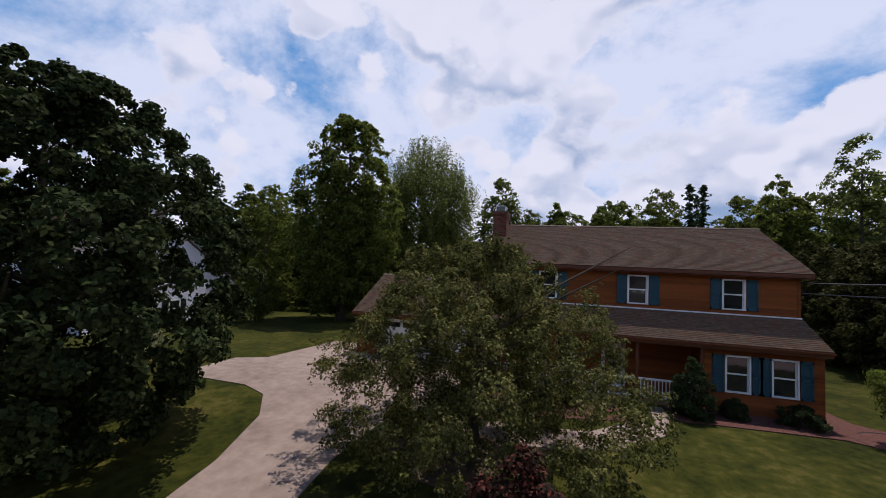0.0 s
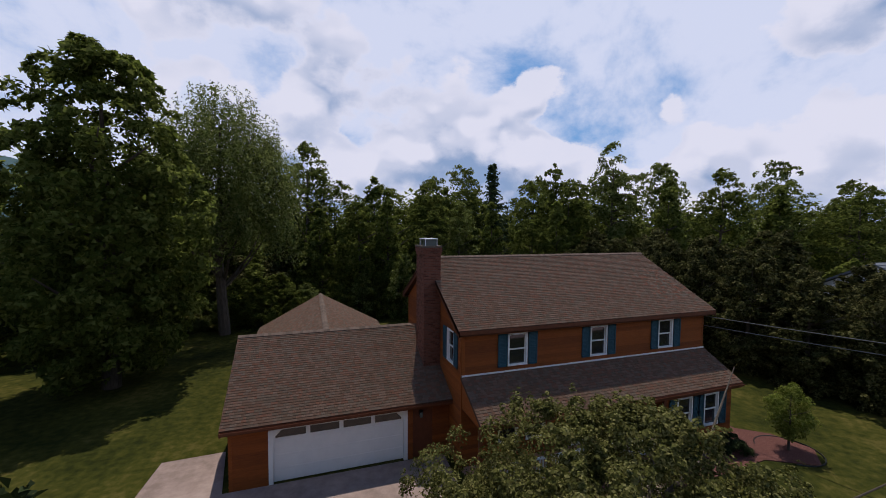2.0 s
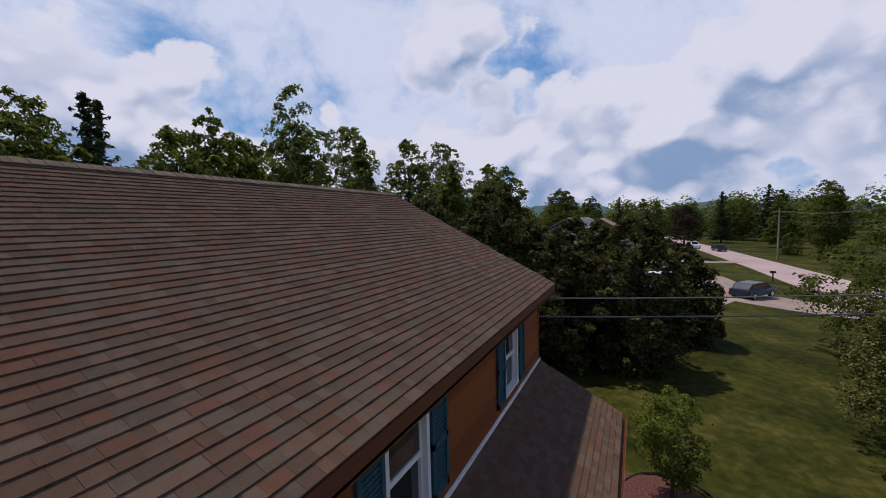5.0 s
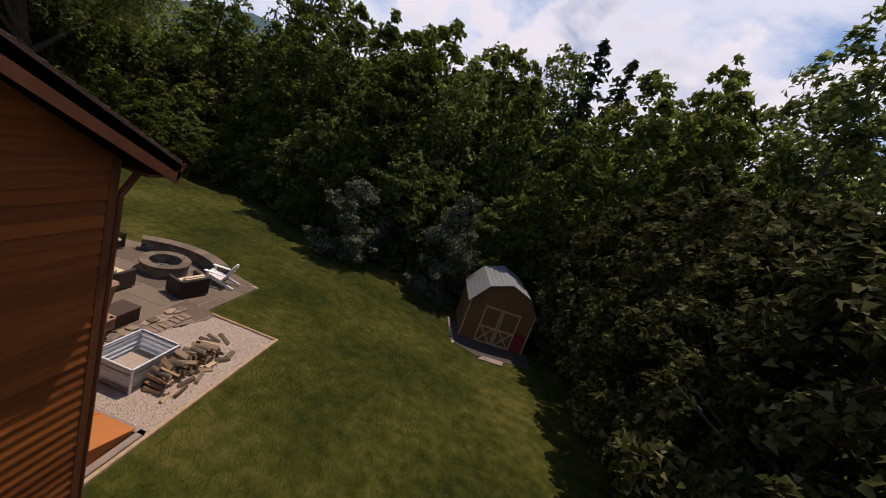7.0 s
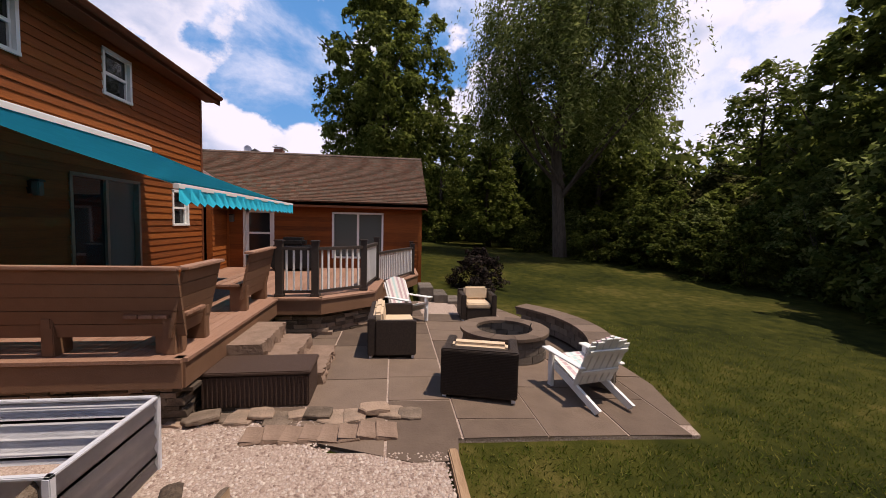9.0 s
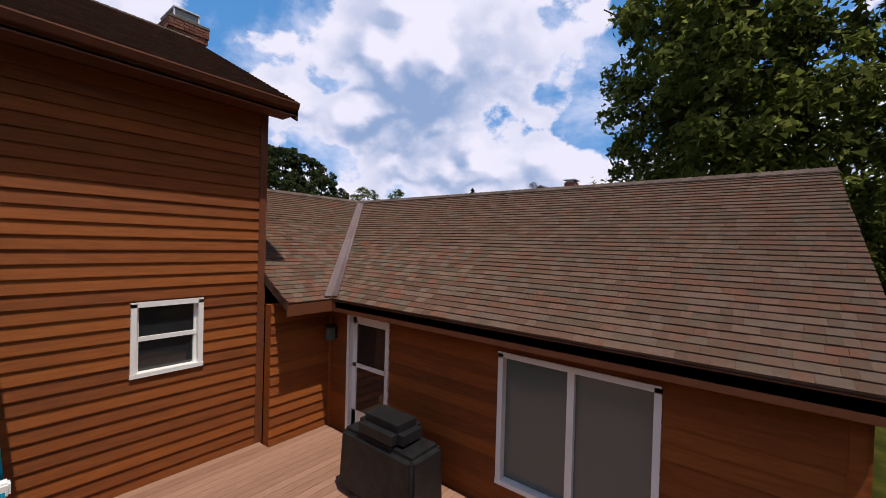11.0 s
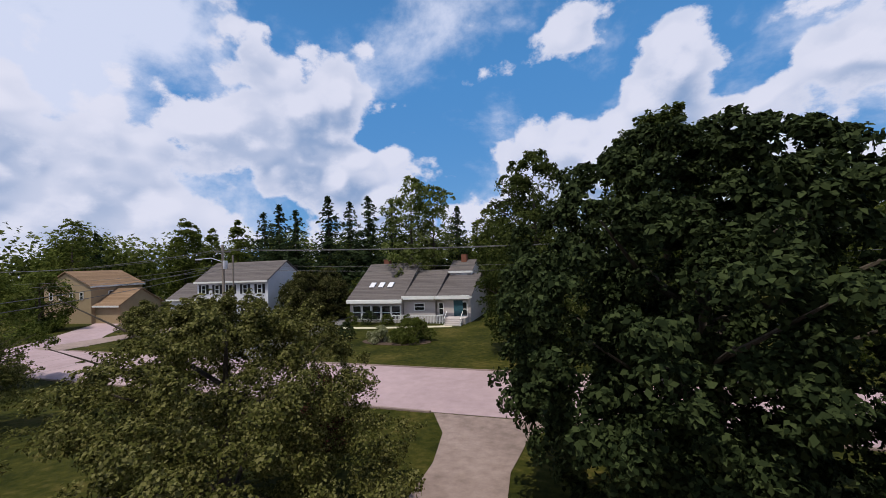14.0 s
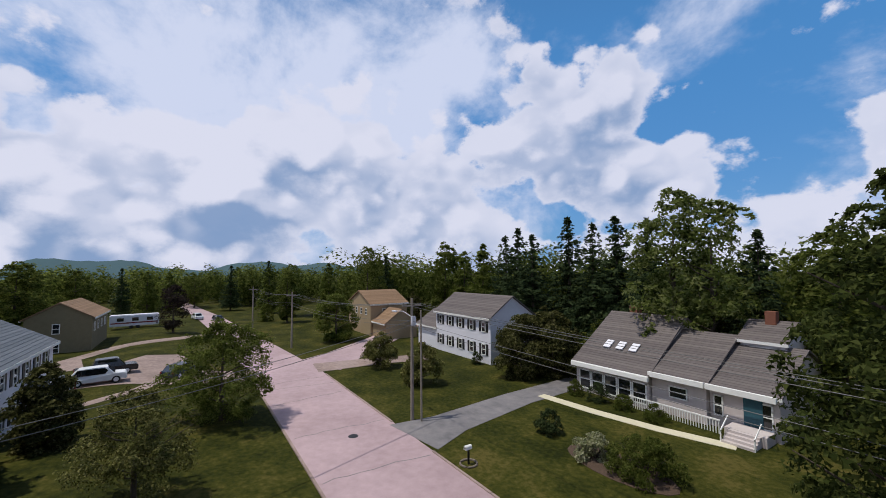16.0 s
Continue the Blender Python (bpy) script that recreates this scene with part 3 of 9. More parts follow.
class Wall:
    """A flat wall: s runs along it, z up, d outwards."""

    def __init__(self, owner, origin, along, length, z0, z1, openings=(), gable=None, mat=SIDING, thick=0.16, rows=ROW, name="wall"):
        self.o, self.u = Vector(origin), Vector(along).normalized()
        self.n = Vector((self.u.y, -self.u.x, 0))
        self.length, self.z0, self.z1, self.openings, self.gable = length, z0, z1, list(openings), gable
        bm = bmesh.new()
        ss = sorted({0, length, *[v for o in self.openings for v in o[:2]]})
        zs = sorted({z0, z1, *[v for o in self.openings for v in o[2:4]]})
        for a, b in zip(ss, ss[1:]):
            for c, e in zip(zs, zs[1:]):
                if not any(o[0] <= (a + b) / 2 <= o[1] and o[2] <= (c + e) / 2 <= o[3] for o in self.openings):
                    hexa(bm, [self.at(a, c, -thick), self.at(b, c, -thick), self.at(b, c, 0), self.at(a, c, 0), self.at(a, e, -thick), self.at(b, e, -thick), self.at(b, e, 0), self.at(a, e, 0)][::1])
        if gable:
            peak_s, peak_z = gable
            tri = [(0, z1), (length, z1), (peak_s, peak_z)]
            f = [bm.verts.new(self.at(s, z, 0)) for s, z in tri]
            g = [bm.verts.new(self.at(s, z, -thick)) for s, z in tri]
            bm.faces.new(f)
            bm.faces.new(g[::-1])
            for i in range(3):
                bm.faces.new((f[i], g[i], g[(i + 1) % 3], f[(i + 1) % 3]))
        bmesh.ops.recalc_face_normals(bm, faces=bm.faces[:])
        self.ob = part(name, bm, mat, owner)
        if rows:
            self.boards(rows, mat)

    def at(self, s, z, d):
        return self.o + self.u * s + self.n * d + Vector((0, 0, z - self.o.z))

    def span(self, z):
        if self.gable and z > self.z1:
            k = min(1.0, (z - self.z1) / (self.gable[1] - self.z1))
            return self.gable[0] * k, self.length + (self.gable[0] - self.length) * k
        return 0.0, self.length

    def boards(self, row, mat):
        top = self.gable[1] if self.gable else self.z1
        z = self.z0
        while z < top - 0.02:
            ze = min(z + row + 0.012, top - 0.005)
            cuts = sorted((o[0], o[1]) for o in self.openings if o[2] < ze - 0.02 and o[3] > z + 0.02)
            b0, b1 = self.span(z)
            t0, t1 = self.span(ze)
            edges = [(b0, t0)] + [(v, v) for c in cuts for v in c] + [(b1, t1)]
            for (l0, l1), (r0, r1) in zip(edges[::2], edges[1::2]):
                if r0 - l0 < 0.02:
                    continue
                bm = bmesh.new()
                hexa(bm, [self.at(l0, z, 0), self.at(r0, z, 0), self.at(r0, z, 0.032), self.at(l0, z, 0.032), self.at(l1, ze, 0), self.at(max(r1, l1 + 0.01), ze, 0), self.at(max(r1, l1 + 0.01), ze, 0.006), self.at(l1, ze, 0.006)])
                bmesh.ops.recalc_face_normals(bm, faces=bm.faces[:])
                part("clapboard", bm, mat, self.ob)
            z += row

    def block(self, bm, s0, s1, z0, z1, d0, d1):
        hexa(bm, [self.at(s0, z0, d0), self.at(s1, z0, d0), self.at(s1, z0, d1), self.at(s0, z0, d1), self.at(s0, z1, d0), self.at(s1, z1, d0), self.at(s1, z1, d1), self.at(s0, z1, d1)])

    def blocks(self, name, mat, owner, lists, label=""):
        bm = bmesh.new()
        for b in lists:
            self.block(bm, *b)
        bmesh.ops.recalc_face_normals(bm, faces=bm.faces[:])
        return part(name, bm, mat, owner, label)


def window(wall, owner, o, glass=GLASS, shutters=False, sliding=False, trim=WHITE, door=False, bars=True):
    """A framed window or glass door in the opening o of a wall."""
    s0, s1, z0, z1 = o
    t = 0.048
    fr = wall.blocks("window_frame" if not door else "door_frame", trim, owner, [(s0 - 0.02, s0 + t, z0, z1, -0.1, 0.045), (s1 - t, s1 + 0.02, z0, z1, -0.1, 0.045), (s0 - 0.02, s1 + 0.02, z1 - t, z1 + 0.02, -0.1, 0.045)])
    wall.blocks("sill", trim, fr, [(s0 - 0.025, s1 + 0.025, z0 - 0.02, z0 + t * 0.8, -0.1, 0.052)])
    if sliding:
        mid = (s0 + s1) / 2
        wall.blocks("sash", trim, fr, [(mid - 0.04, mid + 0.04, z0 + t, z1 - t, -0.07, 0.0)])
        wall.blocks("pane", glass, fr, [(s0 + t, mid, z0 + t, z1 - t, -0.075, -0.055)])
        wall.blocks("pane", CURTAIN_GLASS, fr, [(mid, s1 - t, z0 + t, z1 - t, -0.085, -0.065)])
    elif door:
        wall.blocks("pane", glass, fr, [(s0 + t + 0.07, s1 - t - 0.07, z0 + 0.35, z1 - t - 0.1, -0.075, -0.055)])
        wall.blocks("door_leaf", trim, fr, [(s0 + t, s0 + t + 0.1, z0, z1 - t, -0.09, -0.04), (s1 - t - 0.1, s1 - t, z0, z1 - t, -0.09, -0.04), (s0 + t, s1 - t, z0, z0 + 0.4, -0.09, -0.04), (s0 + t, s1 - t, z1 - t - 0.14, z1 - t, -0.09, -0.04), (s0 + t, s1 - t, z0 + 1.15, z0 + 1.22, -0.09, -0.04)])
    else:
        mid = (z0 + z1) / 2
        wall.blocks("pane", glass, fr, [(s0 + t, s1 - t, mid, z1 - t, -0.06, -0.045)])
        wall.blocks("pane", glass, fr, [(s0 + t, s1 - t, z0 + 0.03, mid, -0.085, -0.07)])
        if bars:
            wall.blocks("sash", trim, fr, [(s0 + t, s1 - t, mid - 0.03, mid + 0.03, -0.09, -0.02), (s0 + t, s0 + t + 0.035, z0 + 0.03, z1 - t, -0.09, -0.03), (s1 - t - 0.035, s1 - t, z0 + 0.03, z1 - t, -0.09, -0.03)])
    if shutters:
        for a, b in ((s0 - 0.47, s0 - 0.05), (s1 + 0.05, s1 + 0.47)):
            sh = wall.blocks("shutter", SHUTTER, owner, [(a, a + 0.06, z0 - 0.02, z1 + 0.02, 0.03, 0.07), (b - 0.06, b, z0 - 0.02, z1 + 0.02, 0.03, 0.07), (a, b, z0 - 0.02, z0 + 0.07, 0.03, 0.07), (a, b, z1 - 0.07, z1 + 0.02, 0.03, 0.07), (a, b, (z0 + z1) / 2 - 0.04, (z0 + z1) / 2 + 0.04, 0.03, 0.07), (a + 0.03, b - 0.03, z0, z1, 0.028, 0.04)])
            k = int((z1 - z0) / 0.055)
            wall.blocks("louvre", SHUTTER, sh, [(a + 0.06, b - 0.06, z0 + (z1 - z0) * i / k + 0.008, z0 + (z1 - z0) * (i + 0.6) / k, 0.038, 0.056) for i in range(1, k)])
    return fr


W_UP = (4.04, 5.35)
front_up = [(2.0, 2.87, *W_UP), (6.06, 6.93, *W_UP), (9.93, 10.80, *W_UP)]
wall_front = Wall(house, (0, 0, 3.0), (1, 0, 0), HL, 3.0, HE, front_up)
for o in front_up:
    window(wall_front, house, o, shutters=True)
west_win = (HD - 1.70, HD - 0.88, 3.98, 5.35)
wall_west = Wall(house, (0, HD, 0), (0, -1, 0), HD, 0.0, HE, [west_win], gable=(HD - HY, HR - 0.12))
window(wall_west, house, west_win, shutters=True)
east_up = [(1.55, 2.40, 4.12, 5.50), (5.88, 6.75, 4.12, 5.50)]
east_low = [(1.55, 2.40, 0.75, 2.35), (5.88, 6.75, 0.75, 2.35)]
wall_east = Wall(house, (HL, 0, -0.4), (0, 1, 0), HD, -0.4, HE, east_up + east_low, gable=(HY, HR - 0.12))
for o in east_up + east_low:
    window(wall_east, house, o, shutters=True)
B = lambda x0, x1, z0, z1: (HL - x1, HL - x0, z0, z1)
back = [B(10.0, 10.85, 4.08, 5.50), B(6.09, 6.98, 4.40, 5.36), B(3.35, 4.22, 4.40, 5.33), B(10.4, 11.6, 1.08, 2.50), B(7.0, 8.08, 1.64, 2.67), B(0.92, 1.74, 1.62, 2.58), B(3.16, 5.18, 0.44, 2.64)]
wall_back = Wall(house, (HL, HD, -0.4), (-1, 0, 0), HL, -0.4, HE, back)
for i, o in enumerate(back):
    window(wall_back, house, o, sliding=(i == 6), trim=DOOR_TAN if i == 6 else WHITE)
for wl_, pos in ((wall_back, 0.0), (wall_back, HL - 0.1), (wall_east, 0.0), (wall_east, HD - 0.1), (wall_west, 0.0), (wall_west, HD - 0.1), (wall_front, 0.0), (wall_front, HL - 0.1)):
    wl_.blocks("corner_board", TRIM if wl_ in (wall_east, wall_back) else SIDING, house, [(pos - 0.002, pos + 0.102, wl_.z0, wl_.z1, 0.0, 0.034)])

# first-floor front: a bay on the east half and an open porch to the west
bay = [(0.75, 1.62, 0.80, 2.25), (2.35, 3.22, 0.80, 2.25)]
wall_bay = Wall(house, (8.75, -1.5, 0), (1, 0, 0), HL - 8.75, 0.0, 2.75, bay)
for o in bay:
    window(wall_bay, house, o, shutters=True)
Wall(house, (HL, -1.5, 0), (0, 1, 0), 1.5, 0.0, 2.75)
Wall(house, (8.75, 0.0, 0), (0, -1, 0), 1.5, 0.0, 2.75)
porch_door = [(5.0, 6.0, 0.12, 2.2), (1.6, 2.5, 0.8, 2.2), (2.9, 3.8, 0.8, 2.2)]
wall_porch = Wall(house, (0, 0, 0), (1, 0, 0), 8.75, 0.0, 3.0, porch_door)
window(wall_porch, house, porch_door[0], door=True)
for o in porch_door[1:]:
    window(wall_porch, house, o)
part("porch_floor", boxed(0.0, -1.75, 0.0, 8.75, -0.01, 0.14, bevel=0.015), DECK, house)
rail_porch = part("porch_rail", boxed(0.1, -1.70, 0.95, 8.7, -1.62, 1.03, bevel=0.01), WHITE, house, "white painted porch rail")
part("bottom_rail", boxed(0.1, -1.69, 0.22, 8.7, -1.63, 0.28), WHITE, rail_porch)
bal = boxed(-0.018, -0.018, 0.28, 0.018, 0.018, 0.95)
bal_me = bpy.data.meshes.new("baluster")
bal.to_mesh(bal_me)
bal.free()
bal_me.materials.append(WHITE)
for i in range(62):
    x = 0.2 + i * 0.137
    if 5.0 < x < 6.1:
        continue
    part("baluster", bal_me, None, rail_porch).location = (x, -1.66, 0)
for x in (0.06, 2.9, 5.0, 6.2, 8.6):
    part("porch_post", boxed(x - 0.06, -1.72, 0.14, x + 0.06, -1.60, 2.62, bevel=0.01), TRIM, house)


# roofs: slab, shingles, ridge caps, rake and eave boards
TAB_W, COURSE = 0.165, 0.124
tab_bm = bmesh.new()
hexa(tab_bm, [(0, 0, 0), (TAB_W - 0.0035, 0, 0), (TAB_W - 0.0035, COURSE + 0.03, 0.0), (0, COURSE + 0.03, 0.0), (0, 0, 0.017), (TAB_W - 0.0035, 0, 0.017), (TAB_W - 0.0035, COURSE + 0.03, 0.004), (0, COURSE + 0.03, 0.004)])
tab_me = bpy.data.meshes.new("shingle")
tab_bm.to_mesh(tab_me)
tab_bm.free()
tab_me.materials.append(SHINGLE_ONE)
shingle_jobs = []


def roof_plane(owner, corner, along, up, width, length, limits=None, single=None, slab=0.14, name="roof"):
    """A roof slope from its lower left corner; limits(t) gives where it starts and ends along the eave at t up the slope."""
    o, u, v = Vector(corner), Vector(along).normalized(), Vector(up).normalized()
    n = u.cross(v)
    lim = limits or (lambda t: (0.0, width))
    bm = bmesh.new()
    ks = [0.0, length] if not limits else list(np.linspace(0, length, 25))
    for a, b in zip(ks, ks[1:]):
        (a0, a1), (b0, b1) = lim(a), lim(b)
        if a1 - a0 < 0.01 and b1 - b0 < 0.01:
            continue
        hexa(bm, [o + u * a0 + v * a - n * slab, o + u * a1 + v * a - n * slab, o + u * b1 + v * b - n * slab, o + u * b0 + v * b - n * slab, o + u * a0 + v * a, o + u * a1 + v * a, o + u * b1 + v * b, o + u * b0 + v * b])
    bmesh.ops.remove_doubles(bm, verts=bm.verts[:], dist=1e-4)
    bmesh.ops.recalc_face_normals(bm, faces=bm.faces[:])
    ob = part(name, bm, UNDERLAY, owner, "brown asphalt shingle roof slope")
    shingle_jobs.append((ob, o, u, v, n, lim, length, single))
    return ob


def lay_shingles():
    rng = random.Random(11)
    for ob, o, u, v, n, lim, length, single in shingle_jobs:
        corners = []
        rows = int(length / COURSE)
        count = 0
        rot3 = Matrix((u, v, n)).transposed().to_4x4()
        for r in range(rows + 1):
            t = r * COURSE
            a0, a1 = lim(min(t + COURSE / 2, length))
            s = a0 - (r % 2) * TAB_W / 2 - rng.random() * 0.1
            while s < a1:
                tab = TAB_W if single and single(o + u * s + v * t) and count < 300 else rng.choice((0.10, 0.14, 0.17, 0.21, 0.27))
                x0, x1 = max(s, a0), min(s + tab - 0.002, a1)
                te = min(t + COURSE + 0.03, length)
                if x1 - x0 > 0.03 and te - t > 0.03:
                    lift = rng.uniform(0.0, 0.004)
                    if single and single(o + u * s + v * t) and tab == TAB_W and x1 - x0 > TAB_W - 0.02 and te - t > COURSE and count < 300:
                        k = part("shingle", tab_me, None, ob)
                        k.matrix_world = Matrix.Translation(o + u * s + v * t + n * lift) @ rot3
                        count += 1
                    else:
                        p = [o + u * a + v * b + n * c for a, b, c in ((x0, t, lift), (x1, t, lift), (x1, te, lift), (x0, te, lift), (x0, t, 0.023 + lift), (x1, t, 0.023 + lift), (x1, te, 0.004 + lift), (x0, te, 0.004 + lift))]
                        corners.append(p)
                s += tab
        verts = [q for c in corners for q in c]
        faces = []
        for i in range(len(corners)):
            k = 8 * i
            faces += [(k + 4, k + 5, k + 6, k + 7), (k, k + 1, k + 5, k + 4), (k + 1, k + 2, k + 6, k + 5), (k + 3, k, k + 4, k + 7)]
        tagged(part("shingles", mesh_from("shingles", verts, faces), SHINGLE, ob), kind="stuff")


def ridge_caps(owner, a, b, pitch, name="ridge_cap"):
    """Overlapping bent cap shingles along a ridge."""
    a, b = Vector(a), Vector(b)
    d = (b - a).normalized()
    side = Vector((-d.y, d.x, 0)).normalized()
    k = int((b - a).length / 0.15)
    bm = bmesh.new()
    w, h = 0.15, 0.15 * pitch
    p = []
    for x, z in ((0.0, 0.0), (0.20, -0.012)):
        p.append([(x, -w, z - h), (x, 0, z), (x, w, z - h), (x, -w, z - h + 0.022), (x, 0, z + 0.026), (x, w, z - h + 0.022)])
    vs = [[bm.verts.new(q) for q in row] for row in p]
    for i, j in ((3, 4), (4, 5)):
        bm.faces.new((vs[0][i], vs[0][j], vs[1][j], vs[1][i]))
    for i in (0, 1):
        bm.faces.new((vs[0][i], vs[0][i + 1], vs[0][i + 4], vs[0][i + 3]))
        bm.faces.new((vs[1][i], vs[1][i + 3], vs[1][i + 4], vs[1][i + 1]))
    bm.faces.new((vs[0][0], vs[0][3], vs[1][3], vs[1][0]))
    bm.faces.new((vs[0][2], vs[1][2], vs[1][5], vs[0][5]))
    bmesh.ops.recalc_face_normals(bm, faces=bm.faces[:])
    me = bpy.data.meshes.new(name)
    bm.to_mesh(me)
    bm.free()
    me.materials.append(RIDGE)
    rot3 = Matrix((d, side, Vector((0, 0, 1)))).transposed().to_4x4()
    for i in range(k):
        part(name, me, None, owner).matrix_world = Matrix.Translation(a + d * (b - a).length * i / k + Vector((0, 0, 0.034))) @ rot3
    bm = bmesh.new()
    ln = (b - a).length
    for sg in (-1, 1):
        y0, y1 = sorted((0.0, sg * w * 0.96))
        z0, z1 = (-h * 0.96, 0.0) if sg < 0 else (0.0, -h * 0.96)
        hexa(bm, [(0, y0, z0 - 0.02), (ln, y0, z0 - 0.02), (ln, y1, z1 - 0.02), (0, y1, z1 - 0.02), (0, y0, z0 + 0.034), (ln, y0, z0 + 0.034), (ln, y1, z1 + 0.034), (0, y1, z1 + 0.034)])
    part("ridge_vent", bm, DARK_METAL, owner).matrix_world = Matrix.Translation(a) @ rot3


def board(owner, name, a, b, drop, thick, mat, inward):
    """A trim board hanging below the line a-b, thickened towards inward."""
    a, b, i, dz = Vector(a), Vector(b), Vector(inward).normalized() * thick, Vector((0, 0, -drop))
    bm = bmesh.new()
    hexa(bm, [a + dz, b + dz, b + dz + i, a + dz + i, a, b, b + i, a + i])
    bmesh.ops.recalc_face_normals(bm, faces=bm.faces[:])
    return part(name, bm, mat, owner)


def gabled(owner, x0, x1, y0, y1, z_eave, yr, z_ridge, near_front=None, near_back=None):
    """Both slopes of a roof whose ridge runs along x."""
    run = yr - y0
    ln = math.hypot(run, z_ridge - z_eave)
    f = roof_plane(owner, (x0, y0, z_eave), (1, 0, 0), (0, run, z_ridge - z_eave), x1 - x0, ln, single=near_front)
    b = roof_plane(owner, (x1, y1, z_eave), (-1, 0, 0), (0, yr - y1, z_ridge - z_eave), x1 - x0, math.hypot(y1 - yr, z_ridge - z_eave), single=near_back)
    ridge_caps(f, (x0, yr, z_ridge), (x1, yr, z_ridge), (z_ridge - z_eave) / run)
    for x, inw in ((x0, (1, 0, 0)), (x1, (-1, 0, 0))):
        for ya in (y0, y1):
            board(owner, "rake_board", (x, ya, z_eave - 0.03), (x, yr, z_ridge - 0.03), 0.26, 0.04, TRIM, inw)
    for ya, inw in ((y0, (0, 1, 0)), (y1, (0, -1, 0))):
        board(owner, "fascia", (x0, ya, z_eave - 0.02), (x1, ya, z_eave - 0.02), 0.2, 0.04, TRIM, inw)
        part("soffit", boxed(x0 + 0.03, min(ya, ya + inw[1] * 0.42), z_eave - 0.2, x1 - 0.03, max(ya, ya + inw[1] * 0.42), z_eave - 0.17), TRIM, owner)
    return f, b


main_front, main_back = gabled(house, -0.29, 13.18, -0.37, 2 * HY + 0.37, 5.71, HY, HR, near_front=lambda p: 10.6 < p.x < 13.2 and p.y > 0.6)
roof_plane(house, (-0.06, -1.95, 2.75), (1, 0, 0), (0, 1.95, 1.05), 12.94, math.hypot(1.95, 1.05), slab=0.1)
board(house, "fascia", (-0.06, -1.95, 2.74), (12.88, -1.95, 2.74), 0.2, 0.04, TRIM, (0, 1, 0))
part("porch_ceiling", boxed(0.0, -1.9, 2.5, 12.85, -0.02, 2.54), TRIM, house)
part("flashing", boxed(-0.02, -0.06, 3.80, 12.84, -0.0, 3.86), WHITE, house, "pale metal flashing above the porch roof")
for x in (0.0, HL - 0.08):
    bm = bmesh.new()
    hexa(bm, [(x, -1.9, 2.5), (x + 0.08, -1.9, 2.5), (x + 0.08, -0.01, 2.5), (x, -0.01, 2.5), (x, -1.9, 2.66), (x + 0.08, -1.9, 2.66), (x + 0.08, -0.01, 3.68), (x, -0.01, 3.68)])
    part("porch_gable", bm, SIDING, house)


def gutter(owner, a, b, name="gutter"):
    a, b = Vector(a), Vector(b)
    d = (b - a).normalized()
    s = Vector((d.y, -d.x, 0))
    bm = bmesh.new()
    prof = [(0.0, 0.0), (0.0, -0.1), (0.07, -0.1), (0.11, -0.02), (0.11, 0.0), (0.1, 0.0), (0.1, -0.02), (0.065, -0.09), (0.01, -0.09), (0.01, 0.0)]
    ra = [bm.verts.new(a + s * x + Vector((0, 0, z))) for x, z in prof]
    rb = [bm.verts.new(b + s * x + Vector((0, 0, z))) for x, z in prof]
    for i in range(len(prof)):
        j = (i + 1) % len(prof)
        bm.faces.new((ra[i], ra[j], rb[j], rb[i]))
    bm.faces.new(ra[::-1])
    bm.faces.new(rb)
    bmesh.ops.recalc_face_normals(bm, faces=bm.faces[:])
    return part(name, bm, TRIM, owner)


g = gutter(house, (13.15, 2 * HY + 0.37, 5.68), (-0.26, 2 * HY + 0.37, 5.68))
for x in (HL + 0.02,):
    bm = bmesh.new()
    tube(bm, [(x - 0.1, HD + 0.42, 5.6), (x - 0.08, HD + 0.34, 5.45), (x - 0.06, HD + 0.10, 5.15), (x - 0.06, HD + 0.08, 0.1), (x + 0.1, HD + 0.25, -0.2), (x + 0.3, HD + 0.7, -0.32)], [0.045] * 6, 8)
    part("downspout", bm, TRIM, house, "dark brown metal downspout")
gutter(house, (-0.06, -1.95, 2.72), (12.88, -1.95, 2.72))

# gable louvre, meter box, lamps
wall_west.blocks("gable_vent", TRIM, house, [(HD - 4.44, HD - 3.98, 7.22, 7.28, 0.02, 0.06), (HD - 4.44, HD - 3.98, 7.84, 7.90, 0.02, 0.06), (HD - 4.44, HD - 4.39, 7.22, 7.9, 0.02, 0.06), (HD - 4.03, HD - 3.98, 7.22, 7.9, 0.02, 0.06)] + [(HD - 4.4, HD - 4.02, 7.30 + i * 0.062, 7.325 + i * 0.062, 0.02, 0.05) for i in range(9)], "slatted brown gable vent")
part("meter_box", boxed(HL + 0.02, 8.1, 0.15, HL + 0.2, 8.4, 0.66, bevel=0.02), METAL, house, "grey electric meter box")


def wall_lamp(x, y, z, nx, ny, label):
    lamp = thing("wall_lamp", (x, y, z), label=label, category="lamp")
    part("backplate", boxed(-0.05 + 0.03 * nx, -0.05 + 0.03 * ny, -0.1, 0.05 + 0.03 * nx, 0.05 + 0.03 * ny, 0.12, bevel=0.01), DARK_METAL, lamp)
    part("lantern", boxed(-0.06 + 0.14 * nx, -0.06 + 0.14 * ny, -0.13, 0.06 + 0.14 * nx, 0.06 + 0.14 * ny, 0.1, bevel=0.015), CURTAIN_GLASS, lamp, "frosted glass lantern")
    part("lamp_cap", boxed(-0.075 + 0.14 * nx, -0.075 + 0.14 * ny, 0.1, 0.075 + 0.14 * nx, 0.075 + 0.14 * ny, 0.14, bevel=0.01), DARK_METAL, lamp)


wall_lamp(6.0, HD, 2.28, 0, 1, "black wall lantern beside the sliding door")

